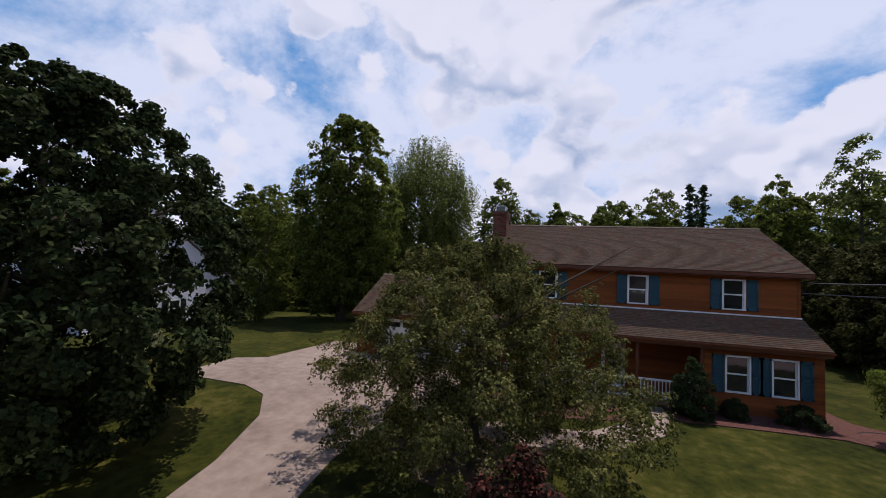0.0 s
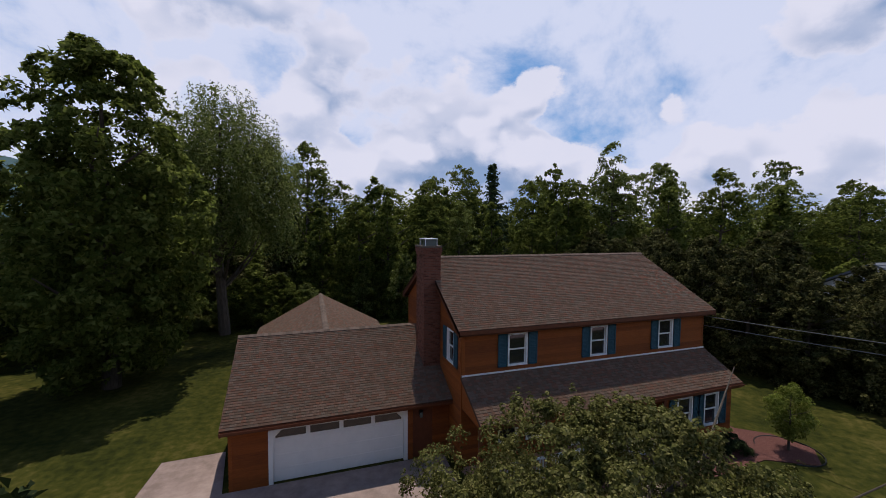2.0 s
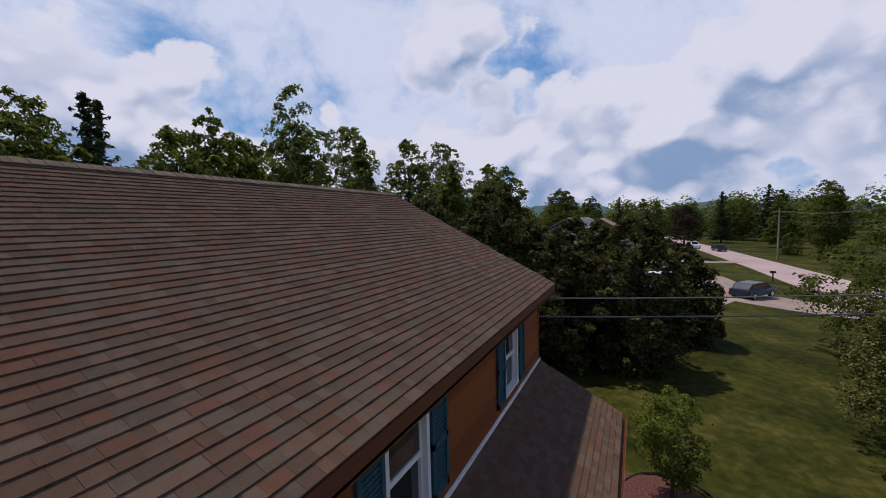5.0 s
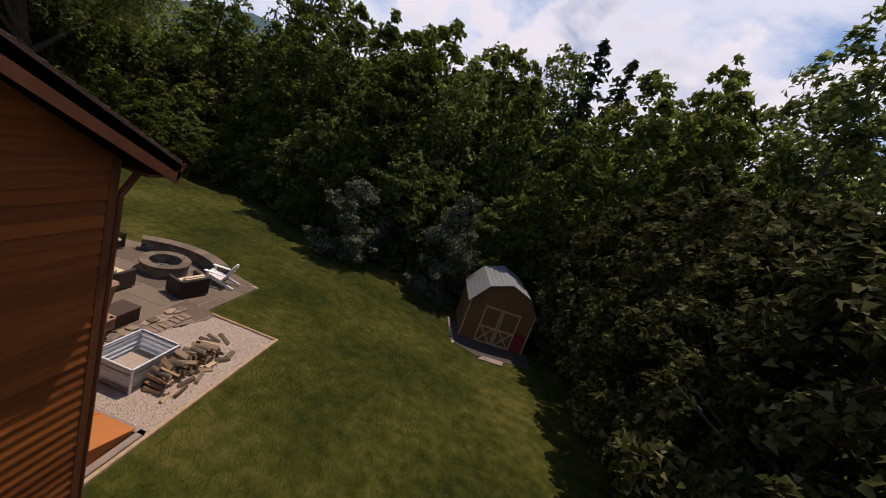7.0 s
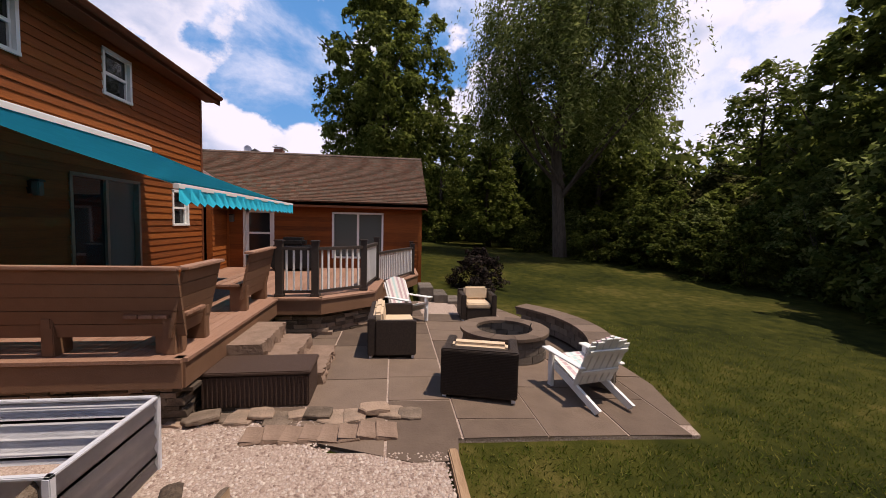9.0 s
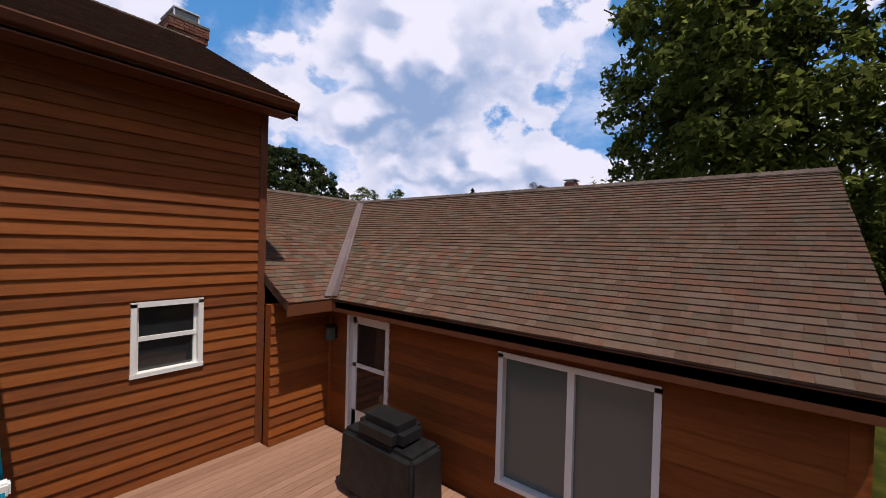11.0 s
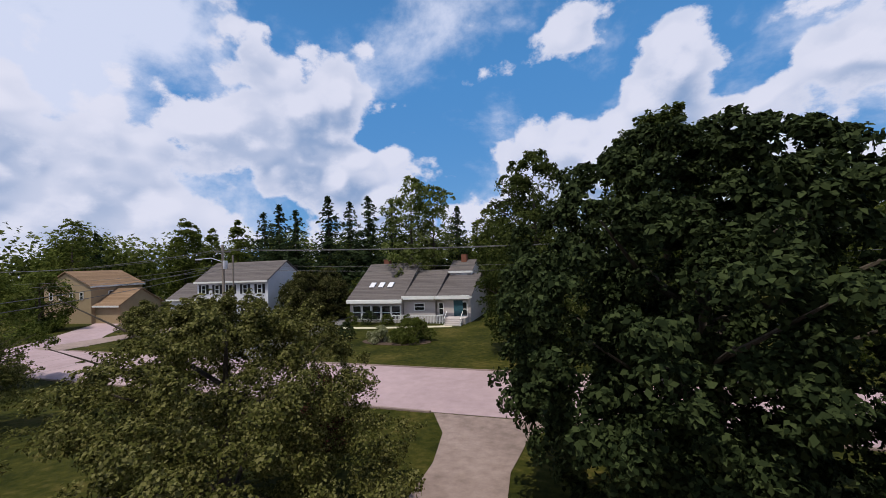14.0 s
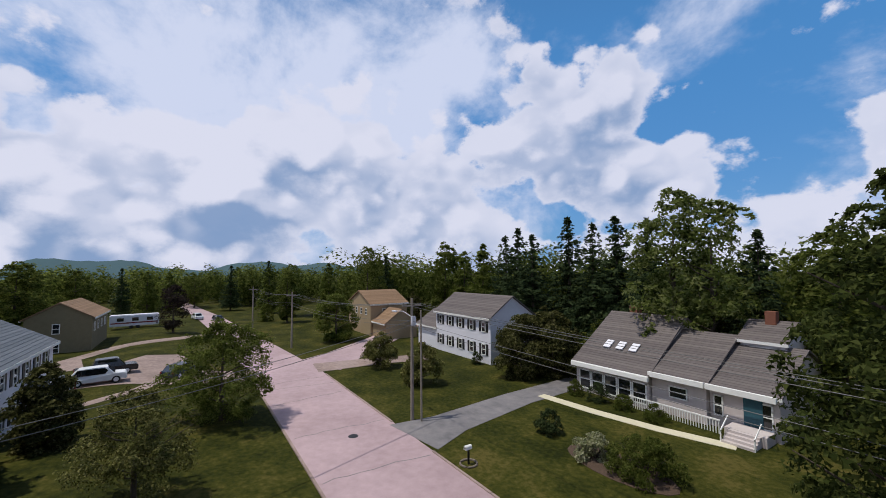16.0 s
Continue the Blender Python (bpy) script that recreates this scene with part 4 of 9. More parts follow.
# ---- garage and rear wing ----
garage = thing("garage", label="attached single-storey garage and rear wing in orange-brown clapboards", category="garage")
GX, GY, GR, GEZ, GRZ, WX = -8.47, 1.43, 5.24, 2.5, 4.73, -4.91
gdoor = (GX * -1 - 7.05, GX * -1 - 1.95, 0.0, 2.13)
entry = (6.85, 7.7, 0.0, 2.1)
wall_gf = Wall(garage, (GX, GY, 0), (1, 0, 0), -GX, 0.0, 2.42, [gdoor, entry], name="garage_wall")
Wall(garage, (GX, 15.8, -0.2), (0, -1, 0), 15.8 - GY, -0.2, 2.42, [], name="garage_wall")
slide = (12.61 - 9.0, 14.40 - 9.0, 0.50, 2.13)
bdoor = (9.58 - 9.0, 10.58 - 9.0, 0.16, 2.25)
wall_we = Wall(garage, (-1.14, 9.0, -0.4), (0, 1, 0), 6.8, -0.4, 2.42, [slide, bdoor], name="wing_wall")
window(wall_we, garage, slide, glass=CURTAIN_GLASS, sliding=True)
window(wall_we, garage, bdoor, door=True)
Wall(garage, (0, 9.0, -0.4), (-1, 0, 0), 1.14, -0.4, 2.42, [], name="wing_wall")
rear_win = (2.0, 3.2, 0.9, 2.1)
wall_wn = Wall(garage, (-1.14, 15.8, -0.5), (-1, 0, 0), 7.33, -0.5, 2.42, [rear_win], gable=(WX * -1 - 1.14, 4.45), name="wing_wall")
window(wall_wn, garage, rear_win)
bm = bmesh.new()
for s in (0.0,):
    v = [bm.verts.new(p) for p in ((GX, GY, 2.42), (GX, 9.4, 2.42), (GX, GR, 4.5))]
    w = [bm.verts.new((p.co.x + 0.16, p.co.y, p.co.z)) for p in v]
    bm.faces.new(v[::-1])
    bm.faces.new(w)
    for i in range(3):
        bm.faces.new((v[i], v[(i + 1) % 3], w[(i + 1) % 3], w[i]))
part("gable_wall", bm, SIDING, garage)
for w_, ss in ((wall_we, (0.0, 6.7)), (wall_gf, (0.0, -GX - 0.1)), (wall_wn, (0.0, 7.23))):
    for s in ss:
        w_.blocks("corner_board", SIDING, garage, [(s - 0.002, s + 0.102, w_.z0, w_.z1, 0.0, 0.034)])

# garage door: white panels under a row of lights
gd0, gd1 = gdoor[0], gdoor[1]
wall_gf.blocks("garage_door_frame", WHITE, garage, [(gd0 - 0.1, gd0 + 0.06, 0.0, 2.13, -0.1, 0.05), (gd1 - 0.06, gd1 + 0.1, 0.0, 2.13, -0.1, 0.05), (gd0 - 0.1, gd1 + 0.1, 2.08, 2.2, -0.1, 0.05)])
door_gd = wall_gf.blocks("garage_door", WHITE, garage, [(gd0 + 0.06, gd1 - 0.06, 0.02, 2.08, -0.13, -0.09)], "white sectional garage door with a row of lights")
wid = (gd1 - gd0 - 0.12) / 4
for i in range(4):
    a = gd0 + 0.06 + wid * i
    wall_gf.blocks("pane", GLASS, door_gd, [(a + 0.08, a + wid - 0.08, 1.72, 2.0, -0.095, -0.08)])
    for r in range(3):
        wall_gf.blocks("panel", WHITE, door_gd, [(a + 0.04, a + wid - 0.04, 0.06 + r * 0.53, 0.06 + r * 0.53 + 0.47, -0.1, -0.078)])
for sgn, x in ((1, gd0 + 0.06), (-1, gd1 - 0.06)):
    bm = bmesh.new()
    v = [wall_gf.at(x, 2.08, 0.04), wall_gf.at(x + sgn * 0.33, 2.08, 0.04), wall_gf.at(x, 1.75, 0.04)]
    w = [p - wall_gf.n * 0.06 for p in v]
    va, wa = [bm.verts.new(p) for p in v], [bm.verts.new(p) for p in w]
    bm.faces.new(va)
    bm.faces.new(wa[::-1])
    for i in range(3):
        bm.faces.new((va[i], wa[i], wa[(i + 1) % 3], va[(i + 1) % 3]))
    bmesh.ops.recalc_face_normals(bm, faces=bm.faces[:])
    part("corner_bracket", bm, WHITE, garage)
wall_gf.blocks("entry_door", TRIM, garage, [(entry[0], entry[1], 0.0, 2.1, -0.1, -0.05)], "dark brown entry door in the shade")

# roofs of the garage (ridge along x) and the wing (ridge along y)
g_slope = (GRZ - GEZ) / (GR - 0.97)
g_len = math.hypot(GR - 0.97, GRZ - GEZ)
gf = roof_plane(garage, (-8.68, 0.97, GEZ), (1, 0, 0), (0, GR - 0.97, GRZ - GEZ), 8.66, g_len)
half = GR - 0.97
east_eave = -0.80


def rear_limits(t):
    """On the rear slope seen from behind, s runs west from the house; the slope ends at the valley."""
    k = t / g_len
    return (0.0, max(0.001, (0.0 - east_eave) + k * (east_eave - WX)))


roof_plane(garage, (-0.02, GR + half, GEZ), (-1, 0, 0), (0, -half, GRZ - GEZ), 5.0, g_len, limits=rear_limits, single=lambda p: True)
roof_plane(garage, (-8.68 + 0.0, GR + half, GEZ), (-1, 0, 0), (0, -half, GRZ - GEZ), 4.0, g_len, limits=lambda t: (-(t / g_len) * (-8.68 - WX) * -1.0, 0.0))
w_len = math.hypot(east_eave - WX, GRZ - GEZ)
y_end = 16.0


def wing_east(t):
    """s runs north along the east eave from the valley's foot."""
    k = t / w_len
    return (-k * half, y_end - (GR + half))


we = roof_plane(garage, (east_eave, GR + half, GEZ), (0, 1, 0), (WX - east_eave, 0, GRZ - GEZ), y_end - GR - half, w_len, limits=wing_east, single=lambda p: p.y < 11.6)
w_west = -(2 * -WX + east_eave)
roof_plane(garage, (w_west, y_end, GEZ), (0, -1, 0), (WX - w_west, 0, GRZ - GEZ), y_end - GR, w_len, limits=lambda t: (0.0, y_end - GR - half + t / w_len * half))
ridge_caps(gf, (-8.68, GR, GRZ), (-0.8, GR, GRZ), g_slope)
ridge_caps(we, (WX, y_end, GRZ), (WX, GR, GRZ), g_slope)
for ya in (0.97,):
    board(garage, "rake_board", (-8.68, ya, GEZ - 0.03), (-8.68, GR, GRZ - 0.03), 0.22, 0.04, TRIM, (1, 0, 0))
    board(garage, "rake_board", (-8.68, GR + half, GEZ - 0.03), (-8.68, GR, GRZ - 0.03), 0.22, 0.04, TRIM, (1, 0, 0))
for xa in (east_eave, w_west):
    board(garage, "rake_board", (xa, y_end, GEZ - 0.03), (WX, y_end, GRZ - 0.03), 0.22, 0.04, TRIM, (0, -1, 0))
board(garage, "fascia", (-8.68, 0.97, GEZ - 0.02), (-0.02, 0.97, GEZ - 0.02), 0.18, 0.04, TRIM, (0, 1, 0))
board(garage, "fascia", (east_eave, GR + half, GEZ - 0.02), (east_eave, y_end, GEZ - 0.02), 0.18, 0.04, TRIM, (-1, 0, 0))
board(garage, "fascia", (east_eave, GR + half, GEZ - 0.02), (0.0, GR + half, GEZ - 0.02), 0.18, 0.04, TRIM, (0, -1, 0))
part("soffit", boxed(-8.64, 0.99, GEZ - 0.2, -0.02, 1.45, GEZ - 0.17), TRIM, garage)
part("soffit", boxed(-1.15, 9.5, GEZ - 0.2, -0.83, 15.95, GEZ - 0.17), TRIM, garage)
gutter(garage, (east_eave, y_end, GEZ - 0.03), (east_eave, GR + half + 0.1, GEZ - 0.03))
gutter(garage, (-8.68, 0.97, GEZ - 0.03), (-0.1, 0.97, GEZ - 0.03))
# open valley of pinkish metal
bm = bmesh.new()
a, b = Vector((WX, GR, GRZ + 0.012)), Vector((east_eave, GR + half, GEZ + 0.012))
d = (b - a).normalized()
va = [bm.verts.new(p) for p in (a + d * 0.05 + Vector((0.11, -0.02, 0.0)), a + d * 0.05 + Vector((0, 0, 0.0)), a + d * 0.05 + Vector((-0.02, 0.11, 0.0)), b + Vector((0.15, 0.0, 0.025)), b + Vector((0, 0, 0.008)), b + Vector((0.0, 0.15, 0.025)))]
bm.faces.new((va[0], va[3], va[4], va[1]))
bm.faces.new((va[1], va[4], va[5], va[2]))
bmesh.ops.solidify(bm, geom=bm.faces[:], thickness=0.008)
for v in bm.verts:
    v.co.z += 0.03
bmesh.ops.recalc_face_normals(bm, faces=bm.faces[:])
part("valley_flashing", bm, VALLEY, garage, "worn pale metal valley with a little leaf litter")
bm = bmesh.new()
rl = random.Random(3)
for i in range(70):
    k = rl.uniform(0.42, 0.58)
    p = a.lerp(b, k) + Vector((rl.uniform(-0.05, 0.05), rl.uniform(-0.05, 0.05), 0.055))
    tube(bm, [p, p + Vector((rl.uniform(-0.09, 0.09), rl.uniform(-0.09, 0.09), rl.uniform(0.0, 0.03)))], [0.003, 0.002], 4)
tagged(part("leaf_litter", bm, LOG_WOOD), "dry twigs and needles caught in the roof valley", "leaf litter", kind="stuff")
wall_lamp(-1.14, 9.22, 1.85, 1, 0, "small wall lamp beside the back door")
wall_lamp(-1.3, GY, 1.9, 0, -1, "small wall lamp by the garage entry")


# ---- chimney ----
chimney = thing("chimney", (-0.42, 3.3, 0), label="tall red-brown brick chimney with a metal cap", category="chimney")
CW, CD = 0.39, 0.65
part("core", boxed(-CW + 0.03, -CD + 0.03, 0.0, CW - 0.02, CD - 0.03, 8.75), MORTAR, chimney)


def lay_bricks():
    rng = random.Random(8)
    bl, bh, j = 0.205, 0.062, 0.011
    loose_v, loose_f, count = [], [], 0
    one = bmesh.new()
    box(one, 0, 0, 0, bl, 0.06, bh)
    one_me = bpy.data.meshes.new("brick")
    one.to_mesh(one_me)
    one.free()
    one_me.materials.append(BRICK_ONE)
    rows = int(8.78 / (bh + j))
    for r in range(rows):
        z = r * (bh + j)
        flare = 0.0
        if z > 8.36:
            flare = min(0.05, 0.025 * (1 + int((z - 8.36) / 0.15)))
        w, dpt = CW + flare, CD + flare
        for face, length in ((0, 2 * w), (1, 2 * dpt), (2, 2 * w), (3, 2 * dpt)):
            if face == 1 and z < 5.4:
                continue
            m = (pose(-w, -dpt, z), pose(w, -dpt, z, 0, 0, 90), pose(w, dpt, z, 0, 0, 180), pose(-w, dpt, z, 0, 0, 270))[face]
            s = -(r % 2) * (bl + j) / 2
            while s < length - 0.02:
                a, b = max(s, 0.0), min(s + bl, length)
                if b - a > 0.03:
                    dep = rng.uniform(-0.003, 0.004)
                    if b - a > bl - 0.001 and face in (2, 3) and 5.2 < z < 7.4 and count < 300:
                        part("brick", one_me, None, chimney).matrix_local = m @ Matrix.Translation((a, -dep, 0))
                        count += 1
                    else:
                        k = len(loose_v)
                        loose_v += [m @ Vector(p) for p in ((a, -dep, 0), (b, -dep, 0), (b, 0.06, 0), (a, 0.06, 0), (a, -dep, bh), (b, -dep, bh), (b, 0.06, bh), (a, 0.06, bh))]
                        loose_f += [(k, k + 1, k + 5, k + 4), (k + 4, k + 5, k + 6, k + 7), (k + 3, k + 2, k + 1, k), (k + 1, k + 2, k + 6, k + 5), (k + 3, k, k + 4, k + 7)]
                s += bl + j
    tagged(part("bricks", mesh_from("bricks", loose_v, loose_f), BRICK, chimney), kind="stuff")


lay_bricks()
part("crown", boxed(-CW - 0.06, -CD - 0.06, 8.75, CW + 0.06, CD + 0.06, 8.83, bevel=0.015), MORTAR, chimney)
cap = part("cap", boxed(-0.30, -0.50, 9.12, 0.30, 0.50, 9.16, bevel=0.01), METAL, chimney, "flat galvanised chimney cap")
for x in (-0.27, 0.27):
    for y in (-0.46, 0.46):
        part("cap_leg", boxed(x - 0.015, y - 0.015, 8.83, x + 0.015, y + 0.015, 9.13), METAL, cap)
part("mesh_guard", boxed(-0.26, -0.45, 8.83, 0.26, 0.45, 9.12), CURTAIN_GLASS, cap, "grey spark guard")


# ---- trees and shrubs ----
def leaf_quads(rng, centres, outs, per, leaf, spread_m, up=0.5, wide=0.85):
    """Clumps of small leaves: for each clump centre, per leaves scattered round it and turned outwards."""
    c = np.repeat(centres, per, axis=0) + rng.normal(0, 1, (len(centres) * per, 3)) * spread_m
    o = np.repeat(outs, per, axis=0)
    n = o * 1.15 + rng.normal(0, 0.42, c.shape)
    n[:, 2] += up
    n /= np.linalg.norm(n, axis=1, keepdims=True) + 1e-9
    a = np.cross(n, rng.normal(0, 1, c.shape))
    a /= np.linalg.norm(a, axis=1, keepdims=True) + 1e-9
    b = np.cross(n, a)
    size = leaf * rng.uniform(0.6, 1.35, (len(c), 1))
    tip = -n * size * 0.18
    return np.stack([c - a * size * 0.5 + tip, c - b * size * wide * 0.5, c + a * size * 0.5 + tip, c + b * size * wide * 0.5], axis=1)


def sphere_dirs(rng, n, low=-0.6):
    v = rng.normal(0, 1, (n * 3, 3))
    v /= np.linalg.norm(v, axis=1, keepdims=True)
    return v[v[:, 2] > low][:n]


def unit(v):
    return v / (np.linalg.norm(v, axis=-1, keepdims=True) + 1e-9)


def sprays(rng, centres, normals, radii, per, leaf, wide=0.8, droop=0.45, loose=0.32):
    """Tufts of leaves: each a shallow dome of leaves round its centre, facing along its normal and drooping at the rim."""
    n = np.repeat(normals, per, axis=0)
    rt = np.repeat(radii, per)[:, None]
    a = unit(np.cross(n, rng.normal(0, 1, n.shape)))
    rho = np.sqrt(rng.uniform(0, 1, (len(n), 1)))
    p = np.repeat(centres, per, axis=0) + a * rho * rt - n * (rho ** 2 * droop + rng.normal(0, 0.16, rho.shape)) * rt
    face = unit(n + a * rho * 0.55 + rng.normal(0, loose, n.shape))
    u = unit(np.cross(face, rng.normal(0, 1, n.shape)))
    v = np.cross(face, u)
    size = leaf * rng.uniform(0.65, 1.35, (len(n), 1))
    tip = -face * size * 0.16
    return np.stack([p - u * size * 0.5 + tip, p - v * size * wide * 0.5, p + u * size * 0.5 + tip, p + v * size * wide * 0.5], axis=1)


PROFILES = {
    "round": lambda k: np.sin(np.pi * np.clip(k * 0.90 + 0.08, 0, 1) ** 0.95) ** 0.5,
    "oval": lambda k: np.sin(np.pi * np.clip(k * 0.93 + 0.05, 0, 1) ** 0.80) ** 0.62,
    "cone": lambda k: np.clip(1.06 - k, 0, 1) ** 0.75 * np.clip(k * 6 + 0.35, 0, 1),
    "dome": lambda k: np.clip(1.0 - k ** 2.3, 0, 1) ** 0.6 * np.clip(0.72 + k, 0, 1),
}


def crown_tufted(rng, r, z0, z1, shape, boughs, tufts, per, leaf, ragged=0.3, fill=0.5, shoots=0):
    """A crown of separate leafy boughs set round the crown's outline with dark gaps between, and thinner boughs inside."""
    h = z1 - z0
    prof = PROFILES[shape]
    ks = np.linspace(0.01, 0.99, 200)
    w = prof(ks) * np.sqrt(1 + (r / h * np.gradient(prof(ks), ks)) ** 2) + 0.05
    k = rng.choice(ks, boughs, p=w / w.sum())
    ang = (np.arange(boughs) * 2.39996 + rng.uniform(-0.5, 0.5, boughs)) % (2 * np.pi)
    lob = 1 + ragged * 0.55 * (np.sin(ang * 2 + rng.uniform(0, 6.3)) * 0.4 + np.sin(ang * 3 + k * 7 + rng.uniform(0, 6.3)) * 0.4)
    rad = prof(k) * r * rng.uniform(0.80 - 0.25 * ragged, 0.98 + 0.10 * ragged, boughs) * lob
    base = 0.60 * math.sqrt(2 * math.pi * r * 0.75 * h / boughs)
    size = base * rng.uniform(0.70, 1.20, boughs) * (0.45 + 0.55 * prof(k))
    hold = np.maximum(rad - size * 0.8, 0.0)
    c = np.stack([np.cos(ang) * hold, np.sin(ang) * hold, z0 + h * k - size * 0.25], 1)
    out = unit(np.stack([np.cos(ang), np.sin(ang), (k - 0.35) * 1.7], 1))
    inner = rng.uniform(0, 1, boughs) < fill
    ci = c[inner] * np.array([0.5, 0.5, 1.0])
    c2, s2, o2 = np.concatenate([c, ci]), np.concatenate([size, size[inner] * 1.15]), np.concatenate([out, out[inner]])
    cc, ss, oo = np.repeat(c2, tufts, axis=0), np.repeat(s2, tufts), np.repeat(o2, tufts, axis=0)
    d = unit(rng.normal(0, 1, cc.shape))
    d = np.where(((d * oo).sum(1) < -0.25)[:, None] & (d[:, 2] < 0.2)[:, None], -d, d)
    pos = cc + d * np.array([1.12, 1.12, 0.78]) * (ss * rng.uniform(0.45, 1.05, len(ss)))[:, None]
    nor = unit(d * 0.75 + oo * 0.35 + np.array([0, 0, 0.55]))
    q = [sprays(rng, pos, nor, ss * rng.uniform(0.50, 0.90, len(ss)), per, leaf, 0.62, 0.5, 0.55)]
    if shoots:
        j = rng.integers(0, len(pos), shoots)
        up = unit(oo[j] * 0.8 + np.array([0, 0, 0.75]) + rng.normal(0, 0.35, (shoots, 3)))
        for f in (0.15, 0.35, 0.55, 0.75, 0.95):
            q.append(sprays(rng, pos[j] + up * (base * (0.2 + 0.75 * f)) * rng.uniform(0.6, 1.2, (shoots, 1)) - np.array([0, 0, 0.25]) * f * f * base, unit(up + np.array([0, 0, 0.6])), np.full(shoots, leaf * (1.7 - f)), 6, leaf))
    return np.concatenate(q)


def crown_pine(rng, r, h, z0, whorls, leaf, per=14):
    """Layered plumes: whorls of level boughs, longest low down, with uneven lengths and gaps between the layers."""
    cs, os, rs = [], [], []
    for i in range(whorls):
        for j in range(int(7 + 8 * (1 - i / whorls))):
            k = min(0.985, (i + rng.uniform(0.0, 1.0)) / whorls)
            z = z0 + (h - z0) * k
            a = rng.uniform(0, 2 * math.pi)
            ln = (r * (1 - k) ** 0.72 + 0.12) * rng.uniform(0.55, 1.12)
            for q in np.linspace(0.25, 1, max(2, int(ln / 0.6))):
                cs.append((math.cos(a) * ln * q, math.sin(a) * ln * q, z + 0.10 * ln * q * q - 0.16 * ln * q + rng.normal(0, 0.1)))
                os.append((math.cos(a) * 0.35 + rng.normal(0, 0.2), math.sin(a) * 0.35 + rng.normal(0, 0.2), 0.8))
                rs.append(0.12 + 0.64 * (1 - k))
    return sprays(rng, np.array(cs), unit(np.array(os)), np.array(rs), per, leaf, 0.35, 0.2, 0.45)


def crown_willow(rng, r, h, z0, tips, leaf):
    """Bunches of hanging strands under many branch ends, with open sky between the bunches."""
    cs, os = [], []
    d = sphere_dirs(rng, tips, -0.35)
    for v in d:
        k = rng.uniform(0.55, 1.0)
        tip = np.array([v[0] * r * k, v[1] * r * k, z0 + (h - z0) * (0.42 + 0.55 * v[2] * k)])
        spread_b = rng.uniform(0.35, 0.8)
        low = rng.uniform(1.6, 5.0)
        for _ in range(9):
            o = rng.normal(0, spread_b, 2)
            ln = low * rng.uniform(0.5, 1.0)
            for q in np.arange(0, ln, leaf * 1.15):
                cs.append(tip + np.array([o[0] * (1 + 0.12 * q) + v[0] * 0.05 * q, o[1] * (1 + 0.12 * q) + v[1] * 0.05 * q, rng.uniform(-0.2, 0.25) - q * 0.95 - 0.25 * np.hypot(*o)]))
                os.append((v[0] * 0.8, v[1] * 0.8, 0.25))
    cs = np.array(cs)
    cs[:, 2] = np.maximum(cs[:, 2], z0 * 0.35)
    return leaf_quads(rng, cs, np.array(os), 3, leaf, leaf * 0.55, 0.15, 0.32)


def limbs(bm, rng, h, r, trunk_r, n, start=0.22, lean=0.35):
    top = h * 0.82
    tube(bm, [(0, 0, -0.25), (0.02 * h * rng.uniform(-1, 1), 0.02 * h * rng.uniform(-1, 1), h * 0.3), (0, 0, top)], [trunk_r * 1.25, trunk_r * 0.85, trunk_r * 0.2], 9)
    for i in range(n):
        a = rng.uniform(0, 2 * math.pi)
        z = h * rng.uniform(start, 0.62)
        ln = r * rng.uniform(0.55, 0.9)
        p = [(0, 0, z), (math.cos(a) * ln * 0.45, math.sin(a) * ln * 0.45, z + ln * lean * 0.6), (math.cos(a + 0.2) * ln, math.sin(a + 0.2) * ln, z + ln * lean * 1.5)]
        tube(bm, p, [trunk_r * 0.4, trunk_r * 0.25, trunk_r * 0.07], 6)


def tree(name, place, h, r, leaf_kind, seed, leaf=0.3, boughs=60, tufts=14, per=9, shape="round", trunk=0.2, clear=0.1, label="", category="tree", ragged=0.3, group="", turn=0.0, tri=False, fill=0.5, shoots=0):
    rng = np.random.default_rng(seed)
    z = ground_z(place[0], place[1])
    ob = thing(name, (place[0], place[1], z), turn, label, category, group)
    bm = bmesh.new()
    if shape == "pine":
        q = crown_pine(rng, r, h, h * clear, boughs, leaf, per)
        tube(bm, [(0, 0, -0.2), (0, 0, h * 0.5), (0, 0, h * 0.97)], [trunk * 1.2, trunk * 0.7, 0.03], 8)
    elif shape == "willow":
        q = crown_willow(rng, r, h, h * clear, boughs, leaf)
        limbs(bm, rng, h, r, trunk, 16, 0.16, 0.8)
    else:
        q = crown_tufted(rng, r, h * clear, h, shape, boughs, tufts, per, leaf, ragged, fill, shoots)
        limbs(bm, rng, h, r, trunk, 11, max(0.12, clear * 0.8))
    part("trunk", bm, BARK, ob)
    part("crown", tris_mesh("crown", q) if tri else quads_mesh("crown", q), LEAF[leaf_kind], ob)
    return ob


def plant(source, x, y, h_scale, r_scale, turn):
    m = pose(x, y, ground_z(x, y), 0, 0, turn) @ Matrix.Diagonal((r_scale, r_scale, h_scale, 1))
    return copy_thing(source, m)


